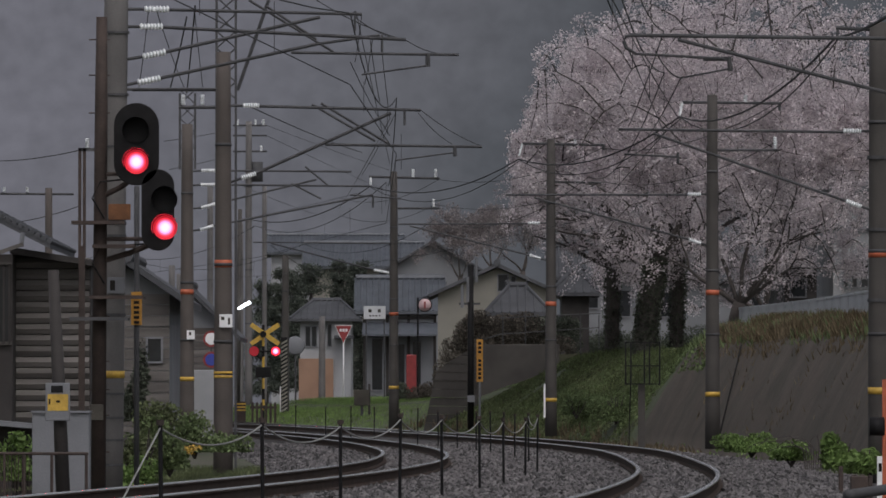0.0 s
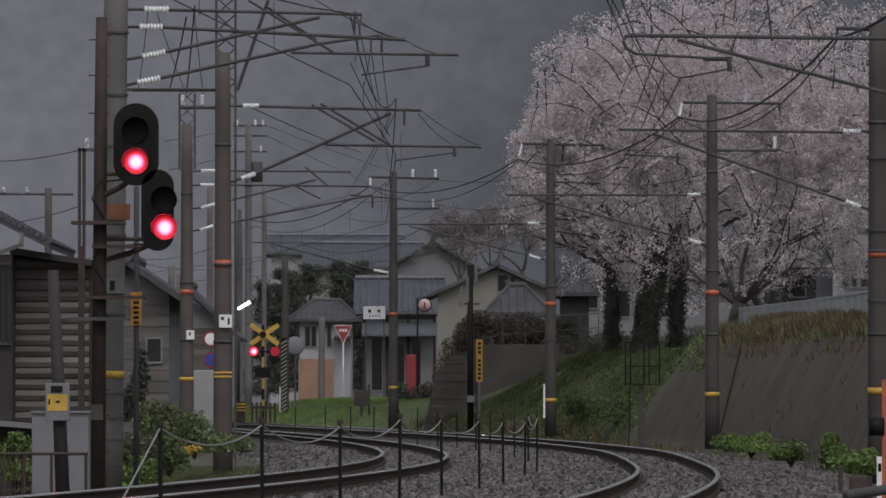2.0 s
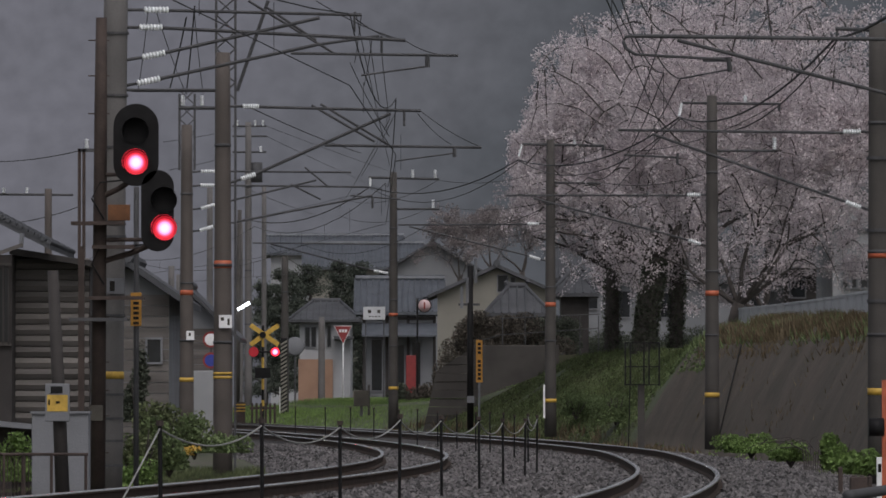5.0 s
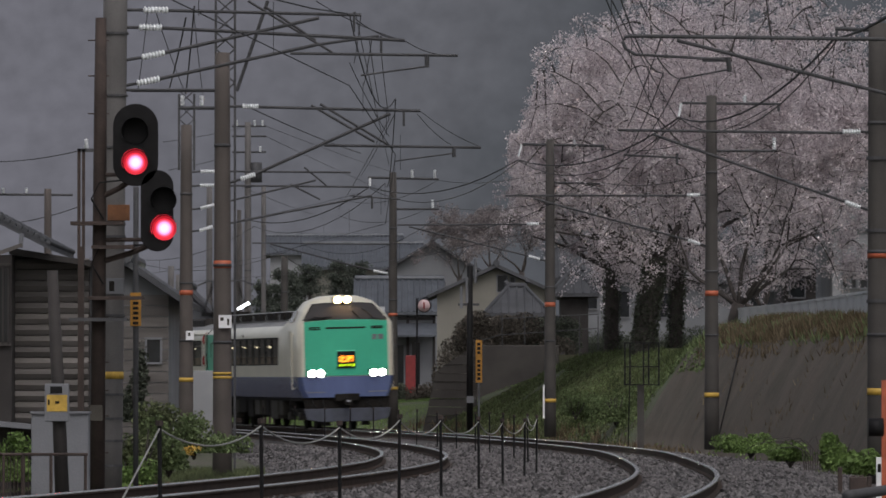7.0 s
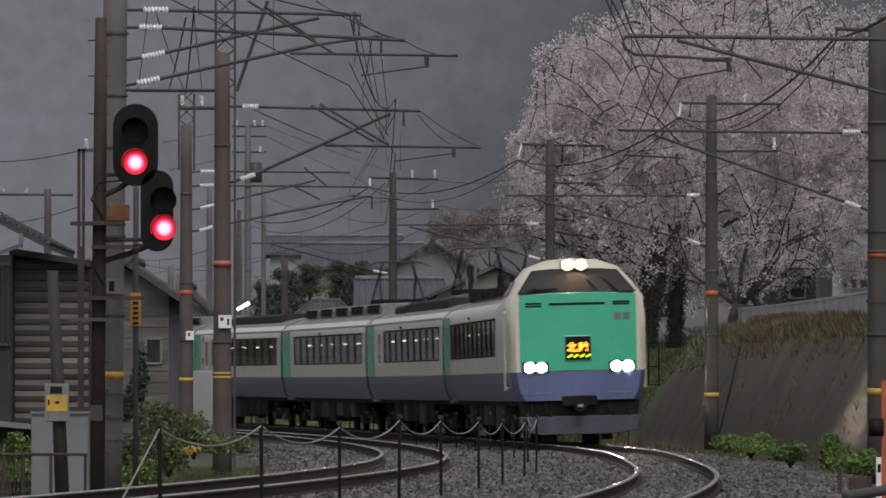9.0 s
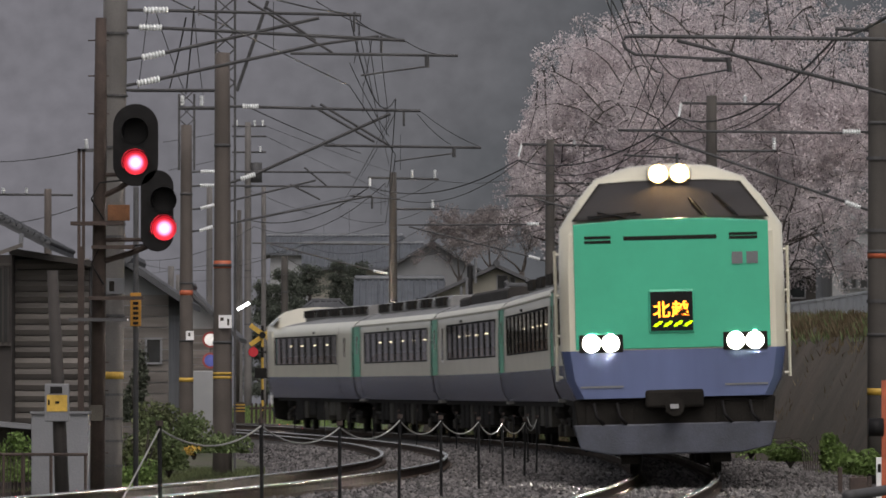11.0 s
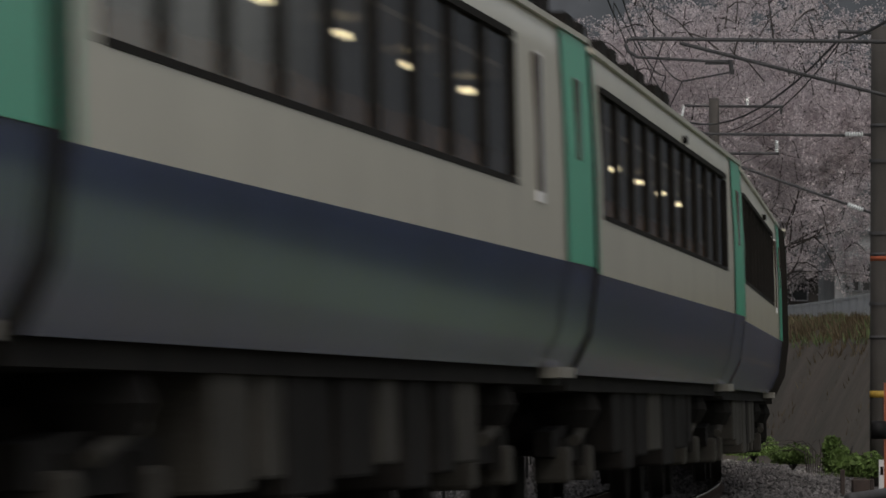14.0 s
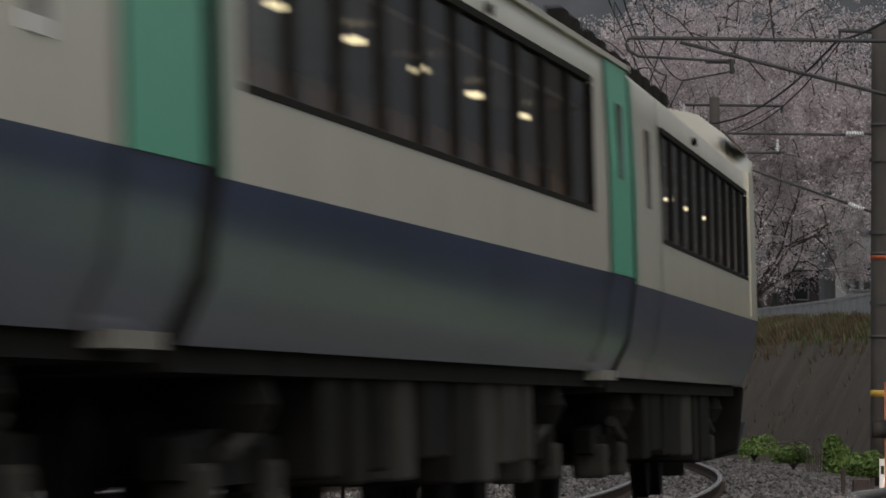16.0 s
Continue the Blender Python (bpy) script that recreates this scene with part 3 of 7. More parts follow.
def cab_car(seed, label, leading):
    car = thing("cab_car", label, "train car", group="carriages of the train")
    L, nose = 10.08, -10.55
    join = -6.4 if leading else -8.35
    ys = [join, 0, L]

    def blend(w, y):
        return [(a[0] * (1 - w) + b[0] * w, y, a[1] * (1 - w) + b[1] * w) for a, b in zip(CAR_HALF, CAB_HALF)]

    def rake(z):
        return 0.0 if z < 3.22 else (z - 3.22) * 0.95

    def face_ring(inset, back):
        out = []
        for x, z in CAB_HALF:
            zz = z if z < 1.5 else z - inset * (z - 1.5) / 2.6
            out.append((max(0, x - inset * (1 if x > 0 else 0)), nose + rake(z) + back, zz))
        return out

    low, high = (-7.4, -8.6) if leading else (-8.6, -9.4)
    rings = [blend(0, join), blend(0.45 if leading else 0.1, low), blend(1.0, high), face_ring(0.0, 0.32), face_ring(0.035, 0.12), face_ring(0.13, 0.0)]
    rings[2] = [(x, max(y, nose + rake(z) + 0.36), z) for x, y, z in rings[2]]
    for side in (-1, 1):
        def cut(lo, hi):
            return [[(side * p[0], p[1], p[2]) for p in r[lo:hi + 1]] for r in rings]
        part("side_skirt", loft([side_ring(CAR_HALF, y, 0, 2, side) for y in ys[::-1]] + cut(0, 2)[1:]), BLUE, car, "blue lower side", True)
        w0, w1 = (-6.34, L - 2.4) if leading else (-8.28, L - 3.5)
        part("side_wall", open_wall(L, join, w1, w0, side), CREAM, car, "cream upper side", True)
        part("cab_wall", loft(cut(2, 5)), CREAM, car, "cream cab side", True)
        part("cab_roof", loft(cut(5, 8)), CREAM, car, "cream raised cab roof", True)
        part("corner_panel", loft([[(side * (px + 0.006), y, pz) for px, pz in CAR_HALF[2:5]] for y in (L - 0.22, L)]), GREEN, car, "green end panel")
        if leading:
            add_door(car, L - 1.02, side)
        else:
            a, b2 = sorted((side * 1.44, side * 1.487))
            part("slim_window", Shape().box(a, b2, L - 1.9, L - 1.6, 2.15, 2.7), TRAINGLASS, car)
            part("door_seam", loft([[(side * (px + 0.012), L - 3.1 + w, pz) for px, pz in CAR_HALF[:5]] for w in (-0.028, 0.028)]), FRAMEDARK, car, "dark door seam")
        add_windows(car, w0, w1, side, 10)
        part("side_lamp", Shape().tube([(side * 1.44, 1.5, 2.89), (side * 1.495, 1.5, 2.89)], 0.032, 12), UNDER, car)
        add_cab_side(car, side, nose, leading)
    part("roof", loft([arch(CAR_HALF, y, 5) for y in ys]), ROOFGREY, car, "grey sooty roof", True)
    last = rings[-1]
    part("face", loft([last, [(-x, y, z) for x, y, z in last]]), CREAM, car, "cream front surround")
    part("lower_face", loft([[(x, y - 0.006, z) for x, y, z in last[:3]], [(-x, y - 0.006, z) for x, y, z in last[:3]]]), BLUE, car, "blue lower front")
    full = [(x, z) for x, z in CAR_HALF] + [(-x, z) for x, z in CAR_HALF[:-1][::-1]]
    part("end_wall", Shape().prism(full, L - 0.01, L + 0.01), FRAMEDARK, car)
    part("gangway", Shape().prism([(x * 0.93, 0.95 + (z - 0.96) * 0.93) for x, z in full], L, L + 0.34), FRAMEDARK, car, "dark rubber gangway bellows")
    part("floor_frame", Shape().box(-1.25, 1.25, -9.6, L, 0.86, 0.97), UNDER, car)
    add_front(car, nose)
    for y in (-7.0, 7.0):
        add_bogie(car, y)
    add_underframe(car, -5.2, 5.2, seed)
    add_roof_units(car, -5.6, L - 1, 5, 0)
    add_interior(car, join + 0.2, L - 2.2)
    # the cab stands a little lower than drawn above, most of all at the rear end
    low, share = (1.62, 0.98) if leading else (3.0, 0.66)
    for ob in car.children_recursive:
        if ob.type == "MESH" and ob.name.split(".")[0] not in ("seat_back", "cabin_lamp"):
            for v in ob.data.vertices:
                if v.co.y < -7.0 and v.co.z > low:
                    v.co.z = low + (v.co.z - low) * share
    return car


def add_cab_side(car, side, nose, leading):
    s = Shape().prism([(nose + 0.95, 3.28), (nose + 1.9, 3.28), (nose + 1.9, 3.62), (nose + 1.35, 3.62)], 0, 0.03)
    v = [(side * (1.47 - 0.62 * max(0, z - 3.22) + y), x, z) for x, y, z in s.v]
    part("cab_side_window", Shape().add(v, s.f), TRAINGLASS, car, "dark slanted cab side window")
    h = Shape()
    h.tube([(side * 1.53, nose + 0.92, 1.2), (side * 1.53, nose + 0.92, 2.95)], 0.022, 8)
    for z in (1.25, 1.8, 2.35, 2.9):
        h.tube([(side * 1.46, nose + 0.92, z), (side * 1.53, nose + 0.92, z)], 0.022, 8)
    if leading:
        part("hand_rail", h, CREAM, car, "cream grab rail")
    a, b2 = sorted((side * 1.45, side * 1.484))
    part("cab_door", Shape().box(a, b2, nose + 1.2, nose + 1.8, 1.62, 3.0), CREAM, car, "cream cab door")


def add_front(car, nose):
    f = nose
    panel = [(-1.27, 1.60), (1.27, 1.60), (1.27, 3.27), (0.6, 3.315), (0, 3.325), (-0.6, 3.315), (-1.27, 3.27)]
    part("front_panel", Shape().prism(panel, f - 0.022, f + 0.01), GREEN, car, "green front panel", bevel=0.01)
    # windscreen, leaning back
    w = [(-1.24, 3.34), (1.24, 3.34), (0.90, 3.80), (0.5, 3.83), (-0.5, 3.83), (-0.90, 3.80)]

    def lean(x, z, out):
        return (x, f + (z - 3.22) * 0.98 - out, z)

    def sheet(outline, out, thick):
        n = len(outline)
        return Shape().add([lean(x, z, out) for x, z in outline] + [lean(x, z, out - thick) for x, z in outline],
                           [tuple(range(n)), tuple(range(2 * n - 1, n - 1, -1))] + [(i, i + n, (i + 1) % n + n, (i + 1) % n) for i in range(n)])

    rim = [(-1.29, 3.315), (1.29, 3.315), (0.93, 3.825), (0.5, 3.855), (-0.5, 3.855), (-0.93, 3.825)]
    part("windscreen_seal", sheet(rim, 0.030, 0.06), FRAMEDARK, car, "black windscreen seal")
    part("windscreen", sheet(w, 0.040, 0.02), WINDSCREEN, car, "dark raked windscreen")
    for x, z, x1, z1 in ((-1.08, 3.37, -0.44, 3.42), (-0.62, 3.36, -0.95, 3.43), (0.42, 3.37, 0.25, 3.60), (0.84, 3.37, 0.56, 3.66)):
        part("wiper", Shape().tube([lean(x, z, 0.07), lean(x * 0.6 + x1 * 0.4, z * 0.6 + z1 * 0.4, 0.08), lean(x1, z1, 0.06)], 0.013, 6), BLACK, car, "black wiper")
        part("wiper_arm", Shape().tube([lean(x + 0.05, z - 0.02, 0.06), lean(x1 + 0.06, z1 - 0.03, 0.06)], 0.008, 6), BLACK, car)
    # intake slots
    for x0, x1, z, h in ((-1.13, -0.78, 3.09, 0.02), (-1.13, -0.78, 3.03, 0.02), (0.76, 1.13, 3.10, 0.02), (0.76, 1.13, 3.05, 0.02)):
        part("slot", Shape().box(x0, x1, f - 0.034, f, z - h, z + h), FRAMEDARK, car, bevel=0.01)
    part("intake", Shape().box(-0.62, 0.60, f - 0.030, f, 3.04, 3.10), FRAMEDARK, car, "dark intake slot", bevel=0.012)
    # maker's mark as two plain blocks
    k = Shape().box(0.79, 0.93, f - 0.034, f, 2.70, 2.86).box(0.98, 1.13, f - 0.034, f, 2.70, 2.86)
    part("company_mark", k, PLASTER_GREY, car, "plain grey company mark")
    # name board
    board = part("sign_frame", Shape().box(-0.31, 0.29, f - 0.05, f, 1.80, 2.38), GREEN, car, "destination board frame", bevel=0.025)
    part("sign_glass", Shape().box(-0.285, 0.265, f - 0.056, f - 0.03, 1.83, 2.35), BLACK, board, "dark display glass")
    cu = bpy.data.curves.new("sign_text", "FONT")
    cu.body, cu.size, cu.align_x, cu.extrude = "北越", 0.225, "CENTER", 0.004
    cu.offset, cu.space_character = 0.004, 1.14
    cu.materials.append(LED_ORANGE)
    tx = new("sign_text", cu)
    tx.parent = board
    tx.matrix_basis = pose(-0.02, f - 0.062, 2.02, 90, 0, 0)
    tagged(tx, "glowing orange train name")
    for i in range(4):
        x = -0.255 + i * 0.132
        s = Shape()
        for j, (dx, dz) in enumerate(((0, 0), (0.045, 0.028))):
            s.add([(x + dx + a, f - 0.064 + y, 1.885 + dz + b2) for y in (0, 0.006) for a, b2 in ((0, 0), (0.05, 0), (0.085, 0.045), (0.035, 0.045))],
                  [(0, 1, 2, 3), (7, 6, 5, 4), (0, 4, 5, 1), (1, 5, 6, 2), (2, 6, 7, 3), (3, 7, 4, 0)])
        part("sign_pattern", s, LED_GREEN, board, "glowing green wave")
    # headlights
    for sx in (-1, 1):
        c = sx * 0.94
        hb = part("headlight_case", Shape().box(c - 0.29, c + 0.29, f - 0.034, f, 1.56, 1.80), FRAMEDARK, car, "dark headlight case", bevel=0.03)
        for dx in (-0.125, 0.125):
            x = c + dx
            ring = Shape().tube([(x, f - 0.03, 1.68), (x, f - 0.10, 1.68)], [0.125, 0.12], 24, cap=False)
            part("bezel", ring, STEEL, hb, "metal lamp bezel")
            n = 24
            disc = Shape().add([(x + 0.115 * math.cos(2 * math.pi * i / n), f - 0.06, 1.68 + 0.115 * math.sin(2 * math.pi * i / n)) for i in range(n)], [tuple(range(n))])
            part("lens", disc, HEADLAMP, hb, "bright white lens")
        part("marker_strip", Shape().box(c - 0.28, c + 0.28, f - 0.02, f, 1.10, 1.125), SHEET, car, "thin bright metal strip")
    for x in (-0.14, 0.14):
        part("roof_headlight", Shape().add([(x + 0.12 * math.cos(0.2618 * i), f + 0.53, 3.94 + 0.12 * math.sin(0.2618 * i)) for i in range(24)], [tuple(range(24))]), ROOFLAMP, car, "warm roof headlight")
        part("roof_lamp_ring", Shape().tube([(x, f + 0.50, 3.94), (x, f + 0.62, 3.94)], 0.13, 20, cap=False), STEEL, car)
    part("roof_lamp_case", Shape().box(-0.3, 0.3, f + 0.60, f + 1.0, 3.83, 4.06), CREAM, car, bevel=0.05)
    # skirt and coupler
    sk = Shape().prism([(-1.32, 0.955), (1.32, 0.955), (1.25, 0.34), (0.9, 0.24), (-0.9, 0.24), (-1.25, 0.34)], f + 0.12, f + 0.2)
    part("front_skirt", sk, UNDER, car, "dark front skirt", bevel=0.03)
    plow = Shape().prism([(-1.33, 0.62), (1.33, 0.62), (1.24, 0.30), (0.85, 0.22), (-0.85, 0.22), (-1.24, 0.30)], f + 0.02, f + 0.08)
    part("snow_plow", plow, PLOW, car, "scuffed snow plough plate with glare put into its blue grey tone", bevel=0.02)
    part("coupler_tag", Shape().box(-0.06, 0.05, f - 0.272, f - 0.262, 0.81, 0.87), PLASTER, car, "small white tag")
    for x in (-1.05, -0.75, 0.62, 0.98):
        part("hose", Shape().tube([(x, f + 0.05, 0.9), (x + 0.03, f - 0.03, 0.72), (x + 0.12, f + 0.02, 0.62)], 0.022, 6), BLACK, car, "black air hose", True)
    part("coupler_cover", Shape().box(-0.38, 0.38, f - 0.05, f + 0.15, 0.82, 1.06), UNDER, car, "dark coupler recess", bevel=0.04)
    part("coupler", Shape().tube([(0, f - 0.25, 0.84), (0, f + 0.2, 0.84)], 0.13, 12), UNDER, car, "dark coupler")
    for sx in (-1, 1):
        part("skirt_vent", Shape().box(sx * 0.85 - 0.32, sx * 0.85 + 0.32, f + 0.10, f + 0.15, 0.55, 0.9), UNDER, car, bevel=0.02)
        part("rail_guard", Shape().box(sx * 0.6 - 0.12, sx * 0.6 + 0.12, f + 0.3, f + 0.42, 0.1, 0.5), UNDER, car)


SPEED, SPACING = 29.05, 20.5
cars = [cab_car(1, "cream, green and blue express train driving carriage with lit headlights", True)]
for i, pan in enumerate((-5.5, -6.0, 0, 0)):
    cars.append(middle_car(10 + i, pan, i % 2 == 0))
cars.append(cab_car(2, "cream and blue express train driving carriage at the rear", False))


def car_pose(i, t):
    """Where carriage i stands at t seconds, on its two bogies."""
    s_front = S_AT_12 + SPEED * (12 - t)
    mid = s_front + 10.55 + i * SPACING
    a, b = line(by_length(mid - 7)), line(by_length(mid + 7))
    v = b - a
    turn = Matrix.Rotation(math.atan2(-v.x, v.y), 4, "Z") @ Matrix.Rotation(math.atan2(v.z, v.y), 4, "X") @ Matrix.Rotation(radians(-1.4), 4, "Y")
    mid_at = (a + b) / 2
    shift = float(np.interp(mid_at.y, (48, 70, 92), (-0.045, -0.085, 0.0)))
    m = Matrix.Translation(mid_at + Vector((shift, 0, rise(mid_at.y)))) @ turn
    if i == 5:
        m = m @ Matrix.Rotation(math.pi, 4, "Z")
    return m


S_AT_12 = track_s[round(59.4 / STEP)] - 0.1


# ---------------------------------------------------------------- scattered growth
def scatter(name, places, size, material, label, kind="stuff", parent=None, blade=False, seed=1, flat=0.0):
    """Many small leaves (quads) or upright blades at the given places."""
    rng = np.random.default_rng(seed)
    p = np.asarray(places, dtype=float)
    n = len(p)
    k = rng.uniform(size[0], size[1], n)[:, None]
    if blade:
        w = rng.uniform(0, 2 * np.pi, n)
        side = np.stack([np.cos(w), np.sin(w), np.zeros(n)], 1) * k * rng.uniform(0.06, 0.13, n)[:, None]
        tip = np.stack([rng.normal(0, 0.35, n), rng.normal(0, 0.35, n), np.ones(n)], 1) * k
        v = np.stack([p - side, p + side, p + tip], 1).reshape(-1, 3)
        f = np.arange(3 * n).reshape(-1, 3)
    else:
        a = rng.normal(size=(n, 3))
        a /= np.linalg.norm(a, axis=1)[:, None]
        b = np.cross(a, rng.normal(size=(n, 3)))
        b /= np.linalg.norm(b, axis=1)[:, None]
        v = np.stack([p - a * k * 0.5, p + b * k * 0.32, p + a * k * 0.5, p - b * k * 0.32], 1).reshape(-1, 3)
        f = np.arange(4 * n).reshape(-1, 4)
    me = bpy.data.meshes.new(name)
    me.from_pydata(v, [], f)
    me.materials.append(material)
    ob = new(name, me)
    ob.parent = parent
    return tagged(ob, label, kind="" if parent else kind)


def blob_points(rng, n, centre, radius, lumps=9):
    """Points in an uneven clump."""
    c = np.asarray(centre)
    r = np.asarray(radius)
    sub = rng.normal(0, 0.45, (lumps, 3))
    sub[:, 2] = np.abs(sub[:, 2]) * 1.1
    pick = rng.integers(0, lumps, n)
    q = rng.normal(size=(n, 3))
    q /= np.linalg.norm(q, axis=1)[:, None]
    q *= (rng.uniform(0, 1, n) ** 0.4 * 0.55)[:, None]
    out = c + (sub[pick] + q) * r
    out[:, 2] = np.maximum(out[:, 2], c[2] + 0.02)
    return out


def shrub(centre, radius, n, material, label, size=(0.05, 0.12), seed=1):
    rng = np.random.default_rng(seed)
    s = thing("shrub", label, "shrub", centre)
    st = Shape()
    rnd = random.Random(seed)
    for i in range(7):
        st.tube([(0, 0, -0.1), (rnd.uniform(-0.5, 0.5) * radius[0], rnd.uniform(-0.5, 0.5) * radius[1], radius[2] * rnd.uniform(0.6, 1.1))], [0.02, 0.008], 5)
    part("stem", st, BARK, s, "thin brown stems")
    scatter("leaves", blob_points(rng, n, (0, 0, 0), radius), size, material, "small leaves", parent=s, seed=seed)
    return s


def grow(rnd, base, way, length, radius, depth, limbs, tips, spread):
    pts, rs = [base], [radius]
    p, w = base.copy(), way.normalized()
    for i in range(4):
        w = (w + Vector((rnd.gauss(0, 0.13), rnd.gauss(0, 0.13), rnd.gauss(0.03, 0.08)))).normalized()
        p = p + w * length / 4
        pts.append(p.copy())
        rs.append(radius * (1 - 0.11 * (i + 1)))
    limbs.append((pts, rs, depth))
    if depth <= 3:
        tips.append((pts, depth))
    if depth == 0:
        return
    kids = 3 if rnd.random() < 0.45 else 2
    turn = rnd.uniform(0, 6.28)
    side = w.cross(Vector((0.3, 0.2, 1))).normalized()
    up = w.cross(side)
    for k in range(kids):
        a = turn + 6.28 * k / kids + rnd.uniform(-0.4, 0.4)
        tilt = rnd.uniform(0.35, 0.75) * spread
        nw = w * math.cos(tilt) + (side * math.cos(a) + up * math.sin(a)) * math.sin(tilt)
        nw.z = nw.z * 0.9 + (0.12 if depth > 3 else -0.16)
        grow(rnd, p, nw, length * rnd.uniform(0.68, 0.88), rs[-1] * rnd.uniform(0.62, 0.8), depth - 1, limbs, tips, spread)


def inside(x, z, base):
    """Whether a place lies in the trees' common rounded outline."""
    u, w = (x + base[0] - 8.9) / 6.7, (z + base[2] - 8.1) / (5.5 if z + base[2] > 8.1 else 4.1)
    if x + base[0] > 11.7 and z + base[2] < 7.6:
        return False
    return u * u + w * w + 0.26 * noise.noise(((x + base[0]) * 0.8, z * 0.8, 3.0)) < 1.0


def cherry(base, trunk, ways, r, first, count, seed, label, spread=1.0, size=(0.045, 0.10), depth=5, shape=True, ivy=0, fill=0, petals=None):
    """A cherry tree in bloom: ways are the directions of its main limbs."""
    rnd, rng = random.Random(seed), np.random.default_rng(seed)
    t = thing("cherry_tree", label, "tree", base, group="cherry trees on the bank")
    top = Vector(trunk)
    mid = top * 0.5 + Vector((rnd.uniform(-0.15, 0.15), 0, 0))
    part("trunk", Shape().tube([(0, 0, -0.3), (0, 0, 0.25), mid, top], [r * 1.45, r * 1.1, r, r * 0.98], 14), BARK, t, "dark gnarled trunk", True)
    if ivy:
        w, a = rng.uniform(0, 1, (ivy, 1)) ** 1.2, rng.uniform(0, 6.28, (ivy, 1))
        q = np.where(w < 0.5, np.array(mid) * w * 2, np.array(mid) * (2 - 2 * w) + np.array(top) * (2 * w - 1))
        q = q + np.hstack([np.cos(a), np.sin(a), a * 0]) * (r * 1.06 + np.abs(rng.normal(0, 0.05, (ivy, 1))))
        scatter("ivy", q, (0.04, 0.1), IVY, "dark ivy clinging to the trunk", parent=t, seed=seed + 9)["kind"] = "stuff"
    limbs, tips = [], []
    for w in ways:
        grow(rnd, top - Vector((0, 0, 0.1)), Vector(w), first * rnd.uniform(0.85, 1.1), r * 0.42, depth, limbs, tips, spread)
    if shape:
        limbs = [l for l in limbs if l[2] > 3 or inside(l[0][-1].x, l[0][-1].z, base)]
        tips = [l for l in tips if inside(l[0][-1].x, l[0][-1].z, base)]
    # twigs that reach into the empty parts of the crown
    nodes = [p for pts, rs, dep in limbs if dep <= depth - 1 for p in pts]
    xyz = np.array([tuple(p) for p in nodes])
    for _ in range(fill):
        q = Vector((rnd.uniform(2.0, 15.8) - base[0], rnd.uniform(-4.5, 3.5), rnd.uniform(4.0, 13.6) - base[2]))
        if not inside(q.x, q.z, base):
            continue
        dist = np.linalg.norm(xyz - np.array(q), axis=1) + np.maximum(0, xyz[:, 2] - q.z - 1.2) * 0.6
        near = int(np.argmin(dist))
        if not 0.55 < dist[near] < 3.4:
            continue
        a = Vector(xyz[near])
        b, c = a.lerp(q, 0.35) + Vector((0, 0, 0.14 * dist[near])), a.lerp(q, 0.7) + Vector((0, 0, 0.12 * dist[near]))
        pts = [a, b, c, a.lerp(q, 0.86) + Vector((0, 0, 0.06 * dist[near])), q]
        limbs.append((pts, [0.026, 0.021, 0.016, 0.012, 0.008], 1))
        tips.append((pts, 1))
        xyz = np.vstack([xyz, [tuple(p) for p in pts[1:]]])
    thick = Shape()
    for pts, rs, dep in limbs:
        if dep >= depth - 1:
            part("limb", Shape().tube(pts, rs, 8), BARK, t, "dark limb", True)
        else:
            thick.tube(pts, [max(0.008, q) for q in rs], 5 if dep > 1 else 4, cap=False)
    part("branchwork", thick, BARK, t, "dark twigs", True)["kind"] = "stuff"
    segs = np.array([(*pts[i], *pts[i + 1]) for pts, dep in tips for i in range(4)])
    pick = rng.integers(0, len(segs), count)
    w = rng.uniform(0, 1, count)[:, None]
    p = segs[pick, :3] * (1 - w) + segs[pick, 3:] * w
    knot = rng.normal(0, 0.14, (len(segs) * 3, 3))
    p = p + knot[pick * 3 + rng.integers(0, 3, count)] + rng.normal(0, 0.06, (count, 3))
    scatter("blossom", p, size, petals or BLOSSOM, "pale pink blossom", parent=t, seed=seed + 5)["kind"] = "stuff"
    return t


# ---------------------------------------------------------------- poles and wires
def insulator(name, p0, p1, r, parent):
    """A ribbed porcelain rod."""
    a, b = Vector(p0), Vector(p1)
    pts, rs = [], []
    for i in range(15):
        pts.append(a.lerp(b, i / 14))
        rs.append(r if i % 2 else r * 0.5)
    return part(name, Shape().tube(pts, rs, 10), PORCELAIN, parent, "white ribbed porcelain insulator")


def concrete_pole(x, d, z0, z1, r0, r1, label, bands=(), material=None, name="catenary_pole", rings=True, lean=0.0):
    p = thing(name, label, "pole", (x, d, z0), group="concrete poles along the railway")
    h = z1 - z0
    n = 8
    part("shaft", Shape().tube([(lean * (1 - i / n), 0, h * i / n) for i in range(n + 1)], [r0 + (r1 - r0) * i / n for i in range(n + 1)], 20), material or CONCRETE, p, "tapered concrete shaft", True)
    for zb, hb, m, what in bands:
        w = (zb - z0) / h
        rr = r0 + (r1 - r0) * w + 0.006
        part("band", Shape().tube([(lean * (1 - w), 0, zb - z0 - hb / 2), (lean * (1 - w), 0, zb - z0 + hb / 2)], rr, 20), m, p, what, True)
    if rings:
        for k in (0.32, 0.5, 0.78):
            rr = r0 + (r1 - r0) * k + 0.01
            part("clamp", Shape().tube([(0, 0, h * k), (0, 0, h * k + 0.05)], rr, 16), STEEL, p, "steel clamp", True)
    return p


